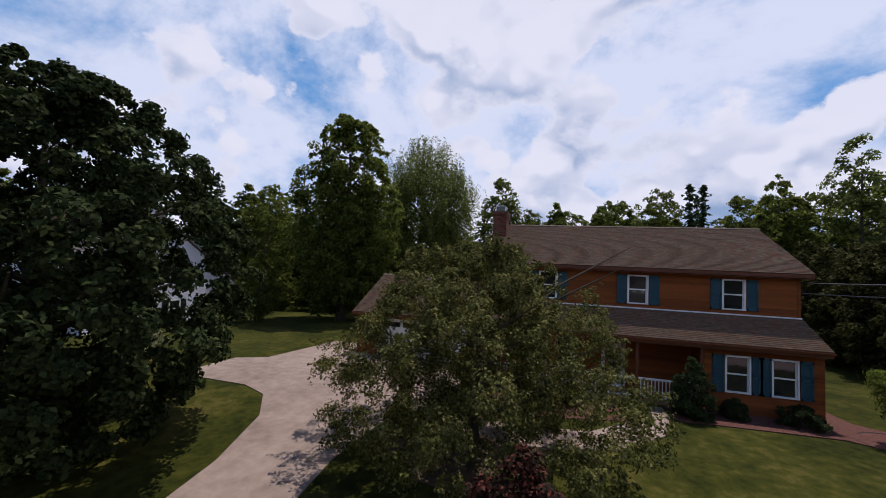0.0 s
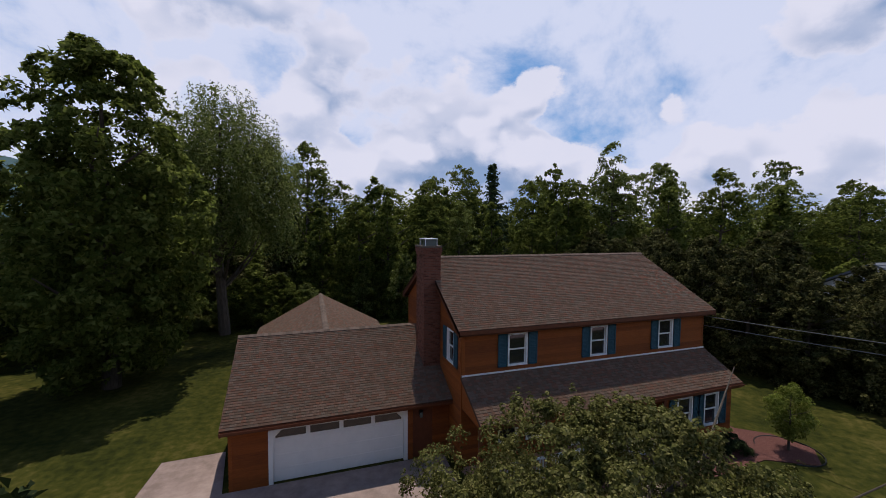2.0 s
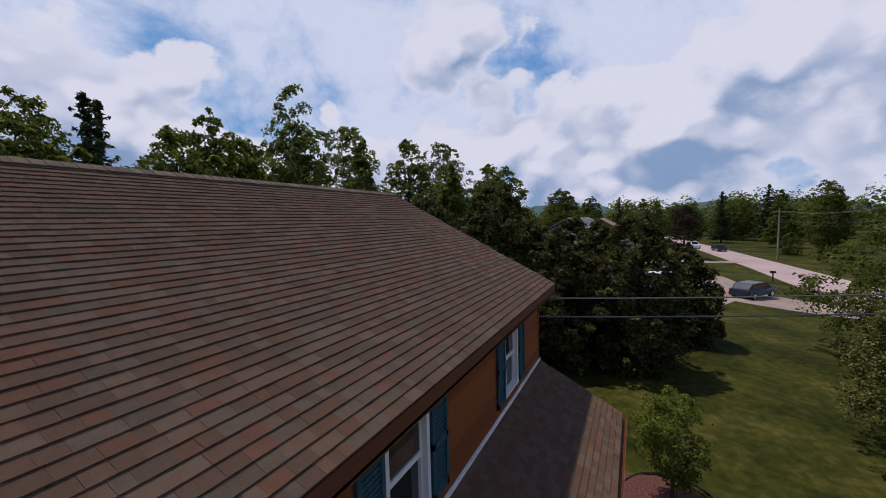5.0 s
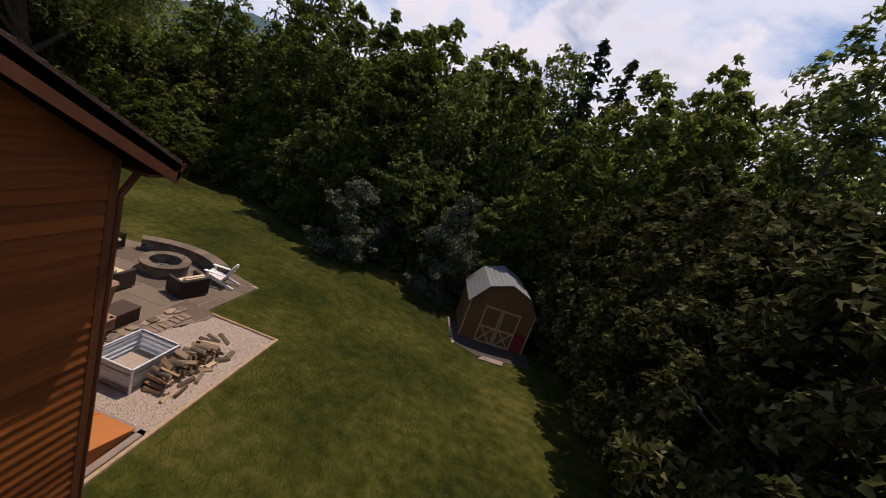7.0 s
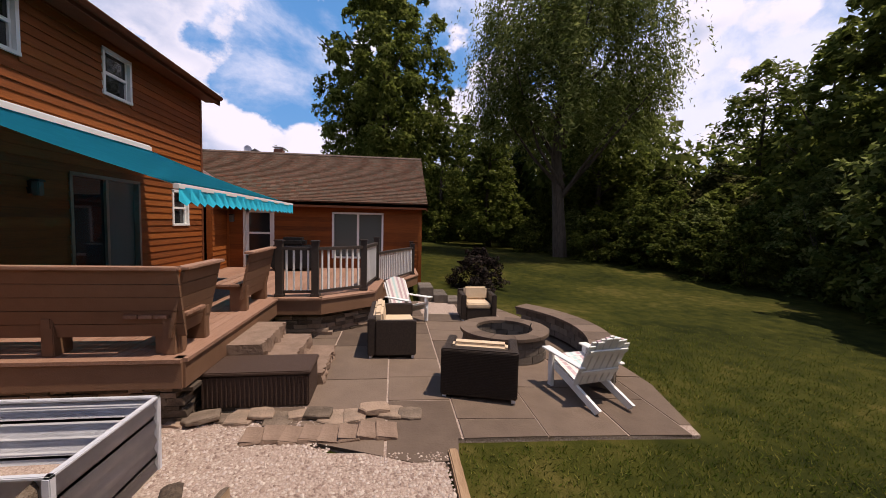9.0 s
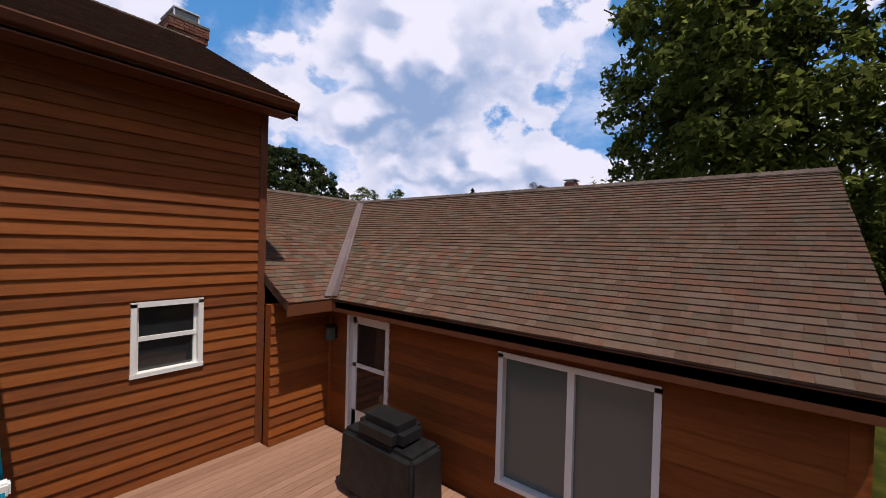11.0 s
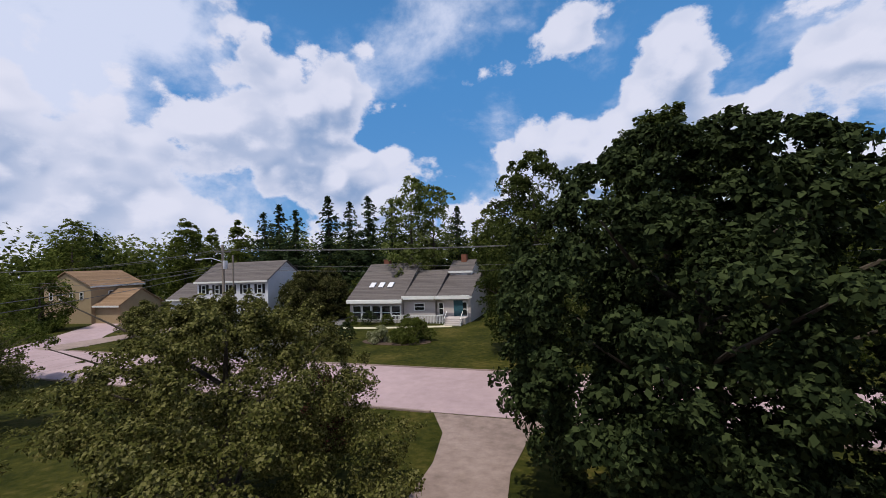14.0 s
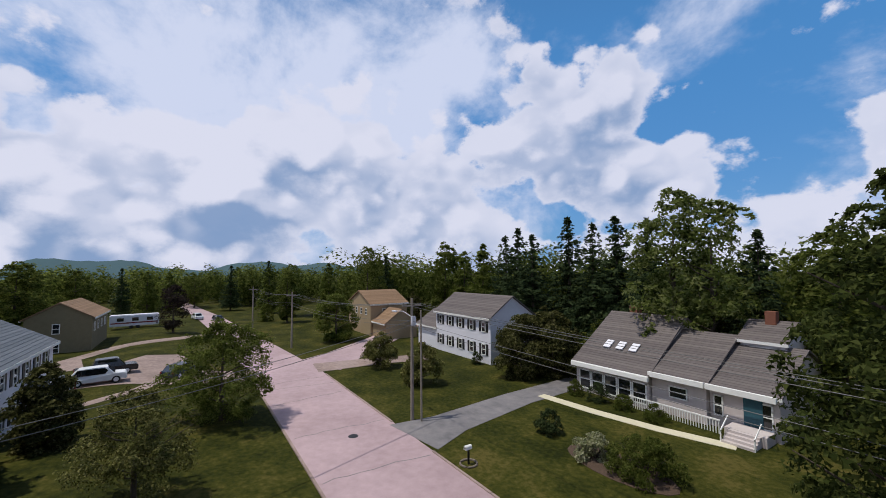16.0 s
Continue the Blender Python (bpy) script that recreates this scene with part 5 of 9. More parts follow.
def bush(name, x, y, r, h, leaf_kind, seed, leaf=0.09, boughs=24, tufts=12, per=9, label="", category="shrub", group="", turn=0.0, z=None, tri=False, shoots=0, ragged=0.25):
    rng = np.random.default_rng(seed)
    ob = thing(name, (x, y, ground_z(x, y) if z is None else z), turn, label, category, group)
    q = crown_tufted(rng, r, 0.02, h, "dome", boughs, tufts, per, leaf, ragged, 0.5, shoots)
    q[:, :, 2] = np.maximum(q[:, :, 2], 0.01)
    part("foliage", tris_mesh("foliage", q) if tri else quads_mesh("foliage", q), LEAF[leaf_kind], ob)
    bm = bmesh.new()
    rg = random.Random(seed)
    for i in range(7):
        a = rg.uniform(0, 6.28)
        tube(bm, [(0, 0, -0.05), (math.cos(a) * r * 0.3, math.sin(a) * r * 0.3, h * 0.35), (math.cos(a) * r * 0.6, math.sin(a) * r * 0.6, h * 0.7)], [0.03, 0.02, 0.006], 5)
    part("stem", bm, BARK, ob)
    return ob


# trees of the front garden
maple = tree("maple_tree", (-11.6, -12.6), 10.9, 6.1, "maple", 1, 0.17, 560, 9, 17, trunk=0.3, clear=0.05, label="large dark round maple beside the driveway", ragged=0.05, fill=0.7)
crab = tree("crabapple_tree", (0.4, -8.1), 6.3, 5.5, "crab", 2, 0.078, 350, 9, 24, shape="dome", trunk=0.17, clear=0.08, label="spreading crabapple tree with small pale-tipped leaves", ragged=0.45, fill=0.7, shoots=900)
tree("young_tree", (14.2, -3.1), 3.0, 1.05, "fresh", 3, 0.08, 40, 12, 12, trunk=0.05, clear=0.28, label="small bright green young tree in a mulch ring", ragged=0.5)
tree("crabapple_tree", (19.6, -10.6), 5.6, 3.2, "crab", 4, 0.11, 60, 14, 14, shape="dome", trunk=0.13, clear=0.14, label="loose brownish-green crabapple on the side lawn", ragged=0.6, shoots=200)
tree("ash_tree", (31.6, -15.4), 8.0, 4.6, "bright", 5, 0.17, 90, 14, 12, trunk=0.18, clear=0.08, label="bright green leafy tree at the edge of the street", ragged=0.5, shoots=150)
tree("crabapple_tree", (-25.5, -12.8), 5.6, 4.6, "street", 6, 0.17, 70, 14, 12, shape="dome", trunk=0.16, clear=0.22, label="low spreading crabapple by the street", ragged=0.5, shoots=150)
tree("crabapple_tree", (-38.0, -12.7), 5.6, 5.0, "street", 7, 0.2, 60, 12, 12, shape="dome", trunk=0.16, clear=0.22, label="dark spreading crabapple by the street", ragged=0.5, shoots=100)
tree("young_tree", (-22.0, 8.6), 6.0, 1.6, "bright", 8, 0.16, 50, 12, 9, shape="oval", trunk=0.07, clear=0.06, label="slender young tree beside the white neighbour's house", ragged=0.6, shoots=60)
bush("topiary_bush", 7.9, -2.9, 0.95, 2.3, "maple", 20, 0.07, 60, 14, 12, "dense dark rounded yew in front of the porch", ragged=0.1)
bush("clipped_hedge", 9.5, -2.4, 0.6, 0.8, "maple", 21, 0.06, 40, 10, 10, "low clipped dark hedge under the front windows", ragged=0.1)
bush("clipped_hedge", 11.6, -2.4, 0.95, 0.8, "maple", 22, 0.06, 50, 10, 10, "low clipped dark hedge under the front windows", ragged=0.1)
bush("viburnum_bush", -0.5, -3.3, 1.35, 2.2, "crab", 23, 0.085, 60, 16, 14, "round green viburnum by the corner of the porch", ragged=0.2)
bush("viburnum_bush", 3.2, -3.2, 1.0, 1.2, "crab", 24, 0.08, 30, 12, 10, "low green shrub in the front bed")
bush("smokebush", 2.2, -14.3, 1.4, 3.2, "red", 25, 0.08, 60, 16, 14, "tall dark shrub with red-purple new leaves near the street", shoots=120)
bush("spirea_bush", -17.4, -5.0, 1.2, 0.7, "bloom", 26, 0.07, 40, 10, 9, "low pale green spirea on the side lawn")
bush("spirea_bush", -20.0, -2.2, 1.1, 0.9, "bloom", 27, 0.07, 36, 10, 9, "low yellow-green spirea by the neighbour's house")
bush("spirea_bush", -21.6, -1.5, 1.0, 1.2, "bright", 28, 0.07, 36, 10, 9, "low green shrub by the neighbour's house")
bush("purple_bush", -0.9, 17.9, 1.3, 1.4, "plum", 29, 0.08, 44, 12, 10, "dark purple smokebush behind the rear wing", shoots=60)
bush("olive_bush", 9.8, 26.2, 2.4, 4.6, "grey", 30, 0.15, 60, 14, 12, "grey-green autumn olive at the edge of the woods", shoots=150, ragged=0.5)
bush("olive_bush", 15.6, 26.4, 2.0, 6.0, "grey", 31, 0.15, 60, 14, 12, "grey-green shrub at the edge of the woods", shoots=120, ragged=0.5)

# woods: a few built trees, then copies
tree("oak_tree", (-16.9, 14.0), 20.0, 5.5, "bright", 40, 0.30, 340, 9, 9, tri=True, shape="round", trunk=0.4, clear=0.04, label="tall dark oak at the edge of the back lawn", ragged=0.25, fill=0.8)
willow = tree("willow_tree", (-13.2, 26.6), 23.4, 6.6, "willow", 44, 0.27, 330, shape="willow", tri=True, trunk=0.42, clear=0.22, label="huge weeping willow with hanging pale green branches")
poplar = tree("poplar_tree", (32.0, 27.7), 22.6, 3.0, "willow", 45, 0.34, 110, 7, 6, tri=True, shape="oval", trunk=0.26, clear=0.25, label="tall airy poplar standing above the woods", ragged=0.9, fill=0.1, shoots=60)
wood_a = tree("maple_tree", (-5.8, 45.0), 22.4, 4.8, "oak", 41, 0.42, 190, 6, 5, tri=True, shape="oval", trunk=0.3, clear=0.08, label="tall woodland maple behind the lawn", ragged=0.28, group="woodland trees", fill=0.35)
wood_b = tree("maple_tree", (18.8, 49.0), 21.5, 5.4, "oak", 42, 0.42, 190, 6, 5, tri=True, trunk=0.28, clear=0.12, label="leafy woodland tree behind the lawn", ragged=0.28, group="woodland trees", fill=0.35)
wood_c = tree("birch_tree", (3.0, 41.8), 17.6, 4.4, "bright", 43, 0.42, 190, 6, 5, tri=True, shape="cone", trunk=0.24, clear=0.06, label="lighter green pointed tree behind the lawn", ragged=0.45, group="woodland trees", fill=0.35)
wood_d = tree("maple_tree", (15.3, 37.0), 17.2, 3.8, "oak", 72, 0.38, 200, 6, 6, tri=True, shape="oval", trunk=0.22, clear=0.06, label="leafy young maple at the edge of the woods", ragged=0.35, group="woodland trees", fill=0.35)
wood_e = tree("ash_tree", (42.0, 29.6), 20.4, 4.8, "willow", 73, 0.40, 150, 6, 6, tri=True, trunk=0.26, clear=0.16, label="light green airy tree above the woods", ragged=0.8, group="woodland trees", fill=0.2)
pine_a = tree("pine_tree", (25.0, 48.6), 22.2, 4.4, "pine", 46, 0.60, 26, per=7, tri=True, shape="pine", trunk=0.26, clear=0.08, label="dark pine in the woods", group="woodland pines")
pine_b = tree("pine_tree", (-43.5, 13.5), 23.2, 4.8, "pine", 47, 0.60, 24, per=7, tri=True, shape="pine", trunk=0.28, clear=0.12, label="tall dark pine in the woods", group="woodland pines")
under_a = bush("understorey_bush", -22.0, 36.0, 3.2, 7.0, "oak", 48, 0.40, 70, 5, 5, tri=True, label="dense dark undergrowth at the edge of the lawn", group="undergrowth", ragged=0.5)
under_b = bush("understorey_bush", -25.0, 36.0, 3.4, 8.0, "cedar", 49, 0.40, 70, 5, 5, tri=True, label="dense dark undergrowth at the edge of the lawn", group="undergrowth", ragged=0.5)
scrub_a = bush("woodland_shrub", 8.2, 28.8, 2.8, 6.4, "oak", 74, 0.22, 100, 6, 8, tri=True, label="leafy shrub at the edge of the lawn", group="woodland edge shrubs", ragged=0.5, shoots=80)
scrub_b = bush("woodland_shrub", 4.9, 29.8, 2.6, 7.2, "willow", 75, 0.22, 100, 6, 8, tri=True, label="pale leafy shrub at the edge of the lawn", group="woodland edge shrubs", ragged=0.5, shoots=80)
hedge_a = tree("cedar_tree", (24.2, 15.0), 9.2, 2.9, "cedar", 50, 0.185, 200, 8, 8, tri=True, shape="oval", trunk=0.16, clear=0.0, label="dense dark green hedge tree along the side lawn", ragged=0.3, group="side hedge", shoots=250)
hedge_b = tree("cedar_tree", (23.8, 8.6), 8.6, 2.8, "cedar", 51, 0.185, 200, 8, 8, tri=True, shape="oval", trunk=0.16, clear=0.0, label="dense dark green hedge tree along the side lawn", ragged=0.3, group="side hedge", shoots=250)
KINDS = {"a": (wood_a, 22.4, 4.8), "b": (wood_b, 21.5, 5.4), "c": (wood_c, 17.6, 4.4), "d": (wood_d, 17.2, 3.8), "e": (wood_e, 20.4, 4.8), "p": (pine_a, 22.2, 4.4), "q": (pine_b, 23.2, 4.8)}
rw = random.Random(77)


def grow(kind, x, y, top, r=None):
    """A copy of a built tree of that kind whose crown reaches the height top above the house's floor."""
    src, h0, r0 = KINDS[kind]
    h = top - ground_z(x, y)
    plant(src, x, y, h / h0, (1.15 * r / r0) if r else h / h0 * rw.uniform(1.05, 1.3), rw.uniform(0, 360))


# the skyline behind the back lawn, then the wood's edge below it
for k, x, y, top, r in (("d", 9.5, 36.3, 15.0, 3.2), ("d", 29.5, 37.3, 18.2, 2.7), ("c", 3.4, 34.0, 13.2, 3.2), ("d", 8.6, 33.2, 13.4, 3.0), ("c", -4.5, 37.0, 11.0, 3.2), ("p", 21.0, 41.5, 17.8, 3.6), ("e", 12.5, 32.8, 11.9, 2.6), ("d", 8.2, 30.6, 10.8, 2.6), ("e", 62.0, 27.0, 18.6, 3.8), ("d", 0.0, 35.0, 12.4, 3.0), ("a", 36.5, 31.0, 16.4, 3.4),
                        ("d", 20.6, 28.6, 10.6, 2.6), ("c", 23.6, 28.0, 12.0, 3.0), ("a", 24.5, 35.0, 15.2, 3.6), ("d", 28.0, 31.5, 15.0, 3.4), ("b", 34.0, 38.0, 16.0, 4.4), ("c", 38.0, 24.5, 14.8, 3.6), ("a", 47.0, 24.0, 16.6, 3.8), ("c", 52.5, 20.5, 14.0, 3.6), ("b", 56.0, 22.0, 15.0, 4.2), ("c", 16.8, 32.4, 12.0, 3.0), ("b", 5.5, 46.0, 15.0, 4.4), ("a", 12.5, 45.0, 16.4, 4.0), ("b", 32.0, 47.0, 17.4, 4.6), ("b", 40.0, 40.0, 17.0, 4.6), ("c", 48.0, 33.0, 16.6, 4.2), ("b", -2.0, 48.0, 15.4, 4.6), ("q", -9.0, 47.0, 15.0, 3.6), ("c", 13.0, 39.5, 14.2, 3.4), ("a", 67.0, 20.0, 15.6, 3.8), ("b", 60.0, 16.0, 14.0, 4.4)):
    grow(k, x, y, top * 1.09, r)
for x, y, s, k in ((11.6, 28.4, 0.95, 1), (13.4, 29.0, 1.0, 0), (17.4, 28.4, 0.9, 1), (22.0, 28.0, 0.95, 0), (6.2, 28.6, 0.65, 0), (2.6, 31.4, 0.8, 0), (0.2, 31.8, 0.7, 1), (-2.6, 31.0, 0.6, 0), (26.0, 26.0, 1.1, 0), (29.0, 22.5, 1.15, 1), (33.0, 19.0, 1.1, 0)):
    plant((scrub_a, scrub_b)[k], x, y, s, s * 1.12, x * 71 % 360)
for x, y, h, w, k in ((-10.4, 28.0, 0.52, 0.75, 0), (-7.6, 29.6, 0.60, 0.80, 0), (-13.0, 29.4, 0.5, 0.75, 0), (-9.0, 31.0, 0.8, 1.0, 0), (-17.8, 26.0, 0.42, 0.65, 0), (-12.4, 31.6, 0.7, 1.0, 0), (-4.4, 30.4, 0.45, 0.65, 0), (-15.4, 28.6, 0.48, 0.7, 1), (-6.0, 31.4, 0.55, 0.8, 1)):
    plant((scrub_a, scrub_b)[k], x, y, h, w, x * 71 % 360)
for x, y, k, s in ((24.0, 12.0, 1, 1.0), (24.3, 18.2, 0, 1.0), (23.6, 4.8, 0, 0.9), (23.6, 1.4, 1, 0.82), (24.0, -2.2, 0, 0.80), (27.4, -0.4, 1, 0.9), (27.6, 6.0, 0, 1.05), (28.0, 11.5, 1, 1.15), (28.0, 17.0, 0, 1.2), (24.6, 22.0, 1, 1.15), (22.9, 24.2, 0, 0.85), (26.0, 3.2, 1, 0.90), (29.4, 1.4, 1, 0.86)):
    plant((hedge_a, hedge_b)[k], x, y, s * rw.uniform(0.93, 1.07), s * 1.06, rw.uniform(0, 360))
# woods to the west and north-west, and across the street
WOODS = [(-26, 33, 16.5, "a"), (-31, 20, 15.0, "b"), (-35.5, 16.5, 15.5, "q"), (-38, 24, 16.0, "c"), (-24, 24, 13.0, "c"), (-47, 14, 14.5, "b"), (-52, 6, 13.5, "c"), (-46, -2, 11.5, "d"), (-28, 40, 17.0, "b"), (-16, 45, 16.0, "a"), (-20, 33, 15.0, "d"), (-33, 30, 16.5, "p"), (-42, 32, 16.0, "b"),
         (15.2, -57.0, 20.2, "e"), (11.8, -57.6, 18.6, "e"), (8.2, -58.5, 15.2, "p"), (35.6, -64.8, 20.2, "p"), (30.5, -64.0, 18.6, "q"), (26.0, -63.0, 19.0, "p"), (21.0, -62.0, 18.0, "q"), (41.0, -62.0, 17.6, "p"), (46.5, -64.0, 19.4, "p"), (52.0, -66.0, 18.4, "q"), (58.0, -65.0, 17.2, "c"), (73.0, -65.5, 19.0, "d"), (79.5, -48.0, 17.4, "b"), (66.0, -66.0, 16.0, "c"), (85.0, -55.0, 15.6, "p"), (92, -56, 15.5, "d"), (100, -45, 14, "c"), (98, -34, 12.5, "d"), (112, -38, 14, "b"), (125, -34, 13, "c"), (143, -25, 14, "p"), (152, -38, 16, "p"), (120, -4, 12, "c"), (128, 2, 13, "p"), (110, 8, 13, "d"), (100, 14, 14, "b"), (72, 22, 15, "b"), (90, 12, 14, "d"), (140, -8, 12, "c"), (160, -15, 12, "b"), (175, -30, 14, "c"), (3.0, -60.0, 15.5, "d"), (-3.0, -58.0, 15.0, "c"),
         (-40, -48, 12.0, "c"), (-50, -42, 11.5, "b"), (-31, -47, 12.0, "d"), (-62, -62, 17.5, "b"), (-68, -57, 17.5, "a"), (-80, -42, 18.0, "p"), (-86, -34, 15.5, "b"), (-72, -48, 13.5, "c"), (-92, -20, 14.5, "d"), (-58, -30, 8.0, "c"), (-70, -22, 12.5, "d"), (-64, -8, 13.5, "b"), (-90, -60, 17.0, "b"), (-45, -62, 16.0, "a"), (-20, -54, 13.0, "c"), (-110, -50, 17.0, "a"), (-120, -30, 17.0, "b"), (-56, -52, 14.0, "q")]
for x, y, top, k in WOODS:
    grow(k, x, y, top)
for x, y, s in ((-12, 38, 0.8), (-23, 27, 0.7), (-27, 19, 0.6), (36, 19, 1.1), (41, 14, 1.1), (46, 10, 1.0), (33, 12, 1.0), (-31, 12, 0.6), (-40, -36, 0.55), (-32, -34, 0.5), (-47, -34, 0.55), (-55, -40, 0.7), (-26, -33, 0.5), (12, -61, 1.0), (35, -58, 0.9), (27, -60, 0.9), (58, -56, 0.8), (80, -60, 0.9), (104, -30, 0.6), (-3, -52, 0.7), (-14, -46, 0.8), (-66, -34, 0.7), (64, 12, 0.9), (78, 14, 0.9)):
    plant(under_a if rw.random() < 0.5 else under_b, x, y, s * rw.uniform(0.9, 1.1), s * rw.uniform(1.0, 1.25), rw.uniform(0, 360))
for i in range(26):
    plant(under_a if i % 2 else under_b, -44 + i * 2.9 + rw.uniform(-0.8, 0.8), 40.0 + rw.uniform(-1.0, 3.0), rw.uniform(0.75, 1.2), rw.uniform(0.95, 1.2), rw.uniform(0, 360))
for i in range(9):
    plant(under_a if i % 2 else under_b, -33 - rw.uniform(0, 5), 12 + i * 2.7, rw.uniform(0.6, 1.0), rw.uniform(0.9, 1.2), rw.uniform(0, 360))
tree("maple_tree", (-5.6, -33.0), 16.6, 5.4, "street", 52, 0.23, 260, 8, 11, tri=True, shape="oval", trunk=0.3, clear=0.02, label="large green tree across the street", ragged=0.3, fill=0.7)
tree("ash_tree", (-14.2, -29.0), 17.0, 5.2, "street", 76, 0.25, 230, 8, 11, tri=True, trunk=0.3, clear=0.1, label="tall upright light green tree across the street", ragged=0.4, fill=0.7, shoots=260)
tree("purple_maple_tree", (89.5, -10.5), 9.4, 3.6, "plum", 53, 0.3, 36, 10, 8, trunk=0.2, clear=0.15, label="dark purple-leaved maple on a far lawn")
tree("round_tree", (64.0, -35.5), 8.6, 4.6, "bright", 54, 0.32, 60, 12, 9, trunk=0.2, clear=0.08, label="round bright green tree by the side street")
hb = tree("hedge_tree", (27.6, -46.0), 7.2, 3.4, "cedar", 55, 0.26, 70, 14, 10, tri=True, trunk=0.2, clear=0.0, label="dense dark round trees between two houses", group="dark trees")
plant(hb, 25.6, -49.5, 1.05, 1.0, 120)
plant(hb, 29.6, -49.5, 0.95, 0.95, 200)
sb = tree("crabapple_tree", (41.6, -34.2), 4.6, 2.9, "crab", 56, 0.22, 50, 12, 9, shape="dome", trunk=0.14, clear=0.05, label="rounded crabapple on the lawn across the street", group="crabapples across the street")
plant(sb, 31.6, -34.8, 1.0, 0.92, 90)
bush("round_bush", 14.6, -36.2, 1.25, 1.9, "maple", 57, 0.12, 34, 10, 9, "dense round dark shrub on the grey house lawn", ragged=0.1)
bush("rhododendron_bush", 7.0, -36.2, 2.6, 2.4, "oak", 58, 0.15, 50, 12, 9, "broad green shrub in an island bed")
bush("hydrangea_bush", 10.2, -35.7, 1.8, 1.6, "bloom", 59, 0.14, 34, 11, 9, "pale flowering hydrangea in an island bed")
for i, (x, y, r, h, kd) in enumerate(((19.6, -45.6, 1.1, 1.5, "oak"), (17.0, -45.6, 1.3, 1.8, "maple"), (14.4, -45.6, 1.1, 1.4, "oak"), (11.4, -45.4, 1.2, 1.4, "oak"), (35.4, -45.4, 0.9, 1.7, "maple"))):
    bush("foundation_shrub", x, y, r, h, kd, 60 + i, 0.12, 26, 9, 8, "green foundation shrub in front of the house")
bush("side_shrub", 39.5, -3.0, 1.0, 1.3, "oak", 70, 0.13, 24, 9, 8, "green shrub beside the neighbour's porch")
bush("corner_tree", 30.2, -5.0, 2.4, 5.6, "cedar", 71, 0.2, 70, 13, 10, "dense dark bushy tree beside the neighbour's house")


# ---- neighbouring houses ----
def gable_house(name, x0, x1, y0, y1, z0, ze, zr, wall_mat, roof_mat, label, windows=(), axis="x", overhang=0.4, trim=WHITE, category="house"):
    """A plain gabled house; windows are (side, s, z, w, h, shutters) with s along the side from its left, seen from outside."""
    ob = thing(name, ((x0 + x1) / 2, (y0 + y1) / 2, z0), 0, label, category)
    cx, cy = (x0 + x1) / 2, (y0 + y1) / 2
    lx, ly = (x1 - x0) / 2, (y1 - y0) / 2
    he, hr = ze - z0, zr - z0
    bm = bmesh.new()
    if axis == "x":
        prof = [(-ly, -0.5), (ly, -0.5), (ly, he), (0, hr), (-ly, he)]
        a = [bm.verts.new((-lx, p, z)) for p, z in prof]
        b = [bm.verts.new((lx, p, z)) for p, z in prof]
    else:
        prof = [(-lx, -0.5), (lx, -0.5), (lx, he), (0, hr), (-lx, he)]
        a = [bm.verts.new((p, -ly, z)) for p, z in prof]
        b = [bm.verts.new((p, ly, z)) for p, z in prof]
    bm.faces.new(a)
    bm.faces.new(b[::-1])
    for i in range(5):
        bm.faces.new((a[i], b[i], b[(i + 1) % 5], a[(i + 1) % 5]))
    bmesh.ops.recalc_face_normals(bm, faces=bm.faces[:])
    wall = part("wall", bm, wall_mat, ob)
    span = ly if axis == "x" else lx
    run = lx if axis == "x" else ly
    k = (hr - he) / span
    for sgn in (-1, 1):
        bm = bmesh.new()
        e0, e1 = sgn * (span + overhang), 0.0
        ze0, ze1 = he - k * overhang + 0.05, hr + 0.05
        P = (lambda r, s, z: (r, s, z)) if axis == "x" else (lambda r, s, z: (s, r, z))
        R = run + overhang * 0.7
        hexa(bm, [P(-R, e0, ze0), P(R, e0, ze0), P(R, e1, ze1), P(-R, e1, ze1), P(-R, e0, ze0 + 0.14), P(R, e0, ze0 + 0.14), P(R, e1, ze1 + 0.14), P(-R, e1, ze1 + 0.14)])
        bmesh.ops.recalc_face_normals(bm, faces=bm.faces[:])
        roof = part("roof", bm, roof_mat, ob)
        nrow = int(math.hypot(span, hr - he) / 0.3)
        bm = bmesh.new()
        for i in range(nrow):
            t0, t1 = i / nrow, (i + 1.08) / nrow
            s0, s1, q0, q1 = e0 * (1 - t0), e0 * (1 - t1), ze0 + (ze1 - ze0) * t0, ze0 + (ze1 - ze0) * t1
            hexa(bm, [P(-R, s0, q0 + 0.14), P(R, s0, q0 + 0.14), P(R, s1, q1 + 0.14), P(-R, s1, q1 + 0.14), P(-R, s0, q0 + 0.175), P(R, s0, q0 + 0.175), P(R, s1, q1 + 0.145), P(-R, s1, q1 + 0.145)])
        bmesh.ops.recalc_face_normals(bm, faces=bm.faces[:])
        tagged(part("roof_covering", bm, roof_mat, roof), kind="stuff")
        part("eave_trim", boxed(*(lambda a_, b_: (min(a_[0], b_[0]), min(a_[1], b_[1]), min(a_[2], b_[2]), max(a_[0], b_[0]), max(a_[1], b_[1]), max(a_[2], b_[2])))(P(-R, e0, ze0 - 0.12), P(R, e0 + sgn * 0.04, ze0 + 0.14))), trim, ob)
    faces = {"south": ((-lx, -ly), (1, 0)), "north": ((lx, ly), (-1, 0)), "east": ((lx, -ly), (0, 1)), "west": ((-lx, ly), (0, -1))}
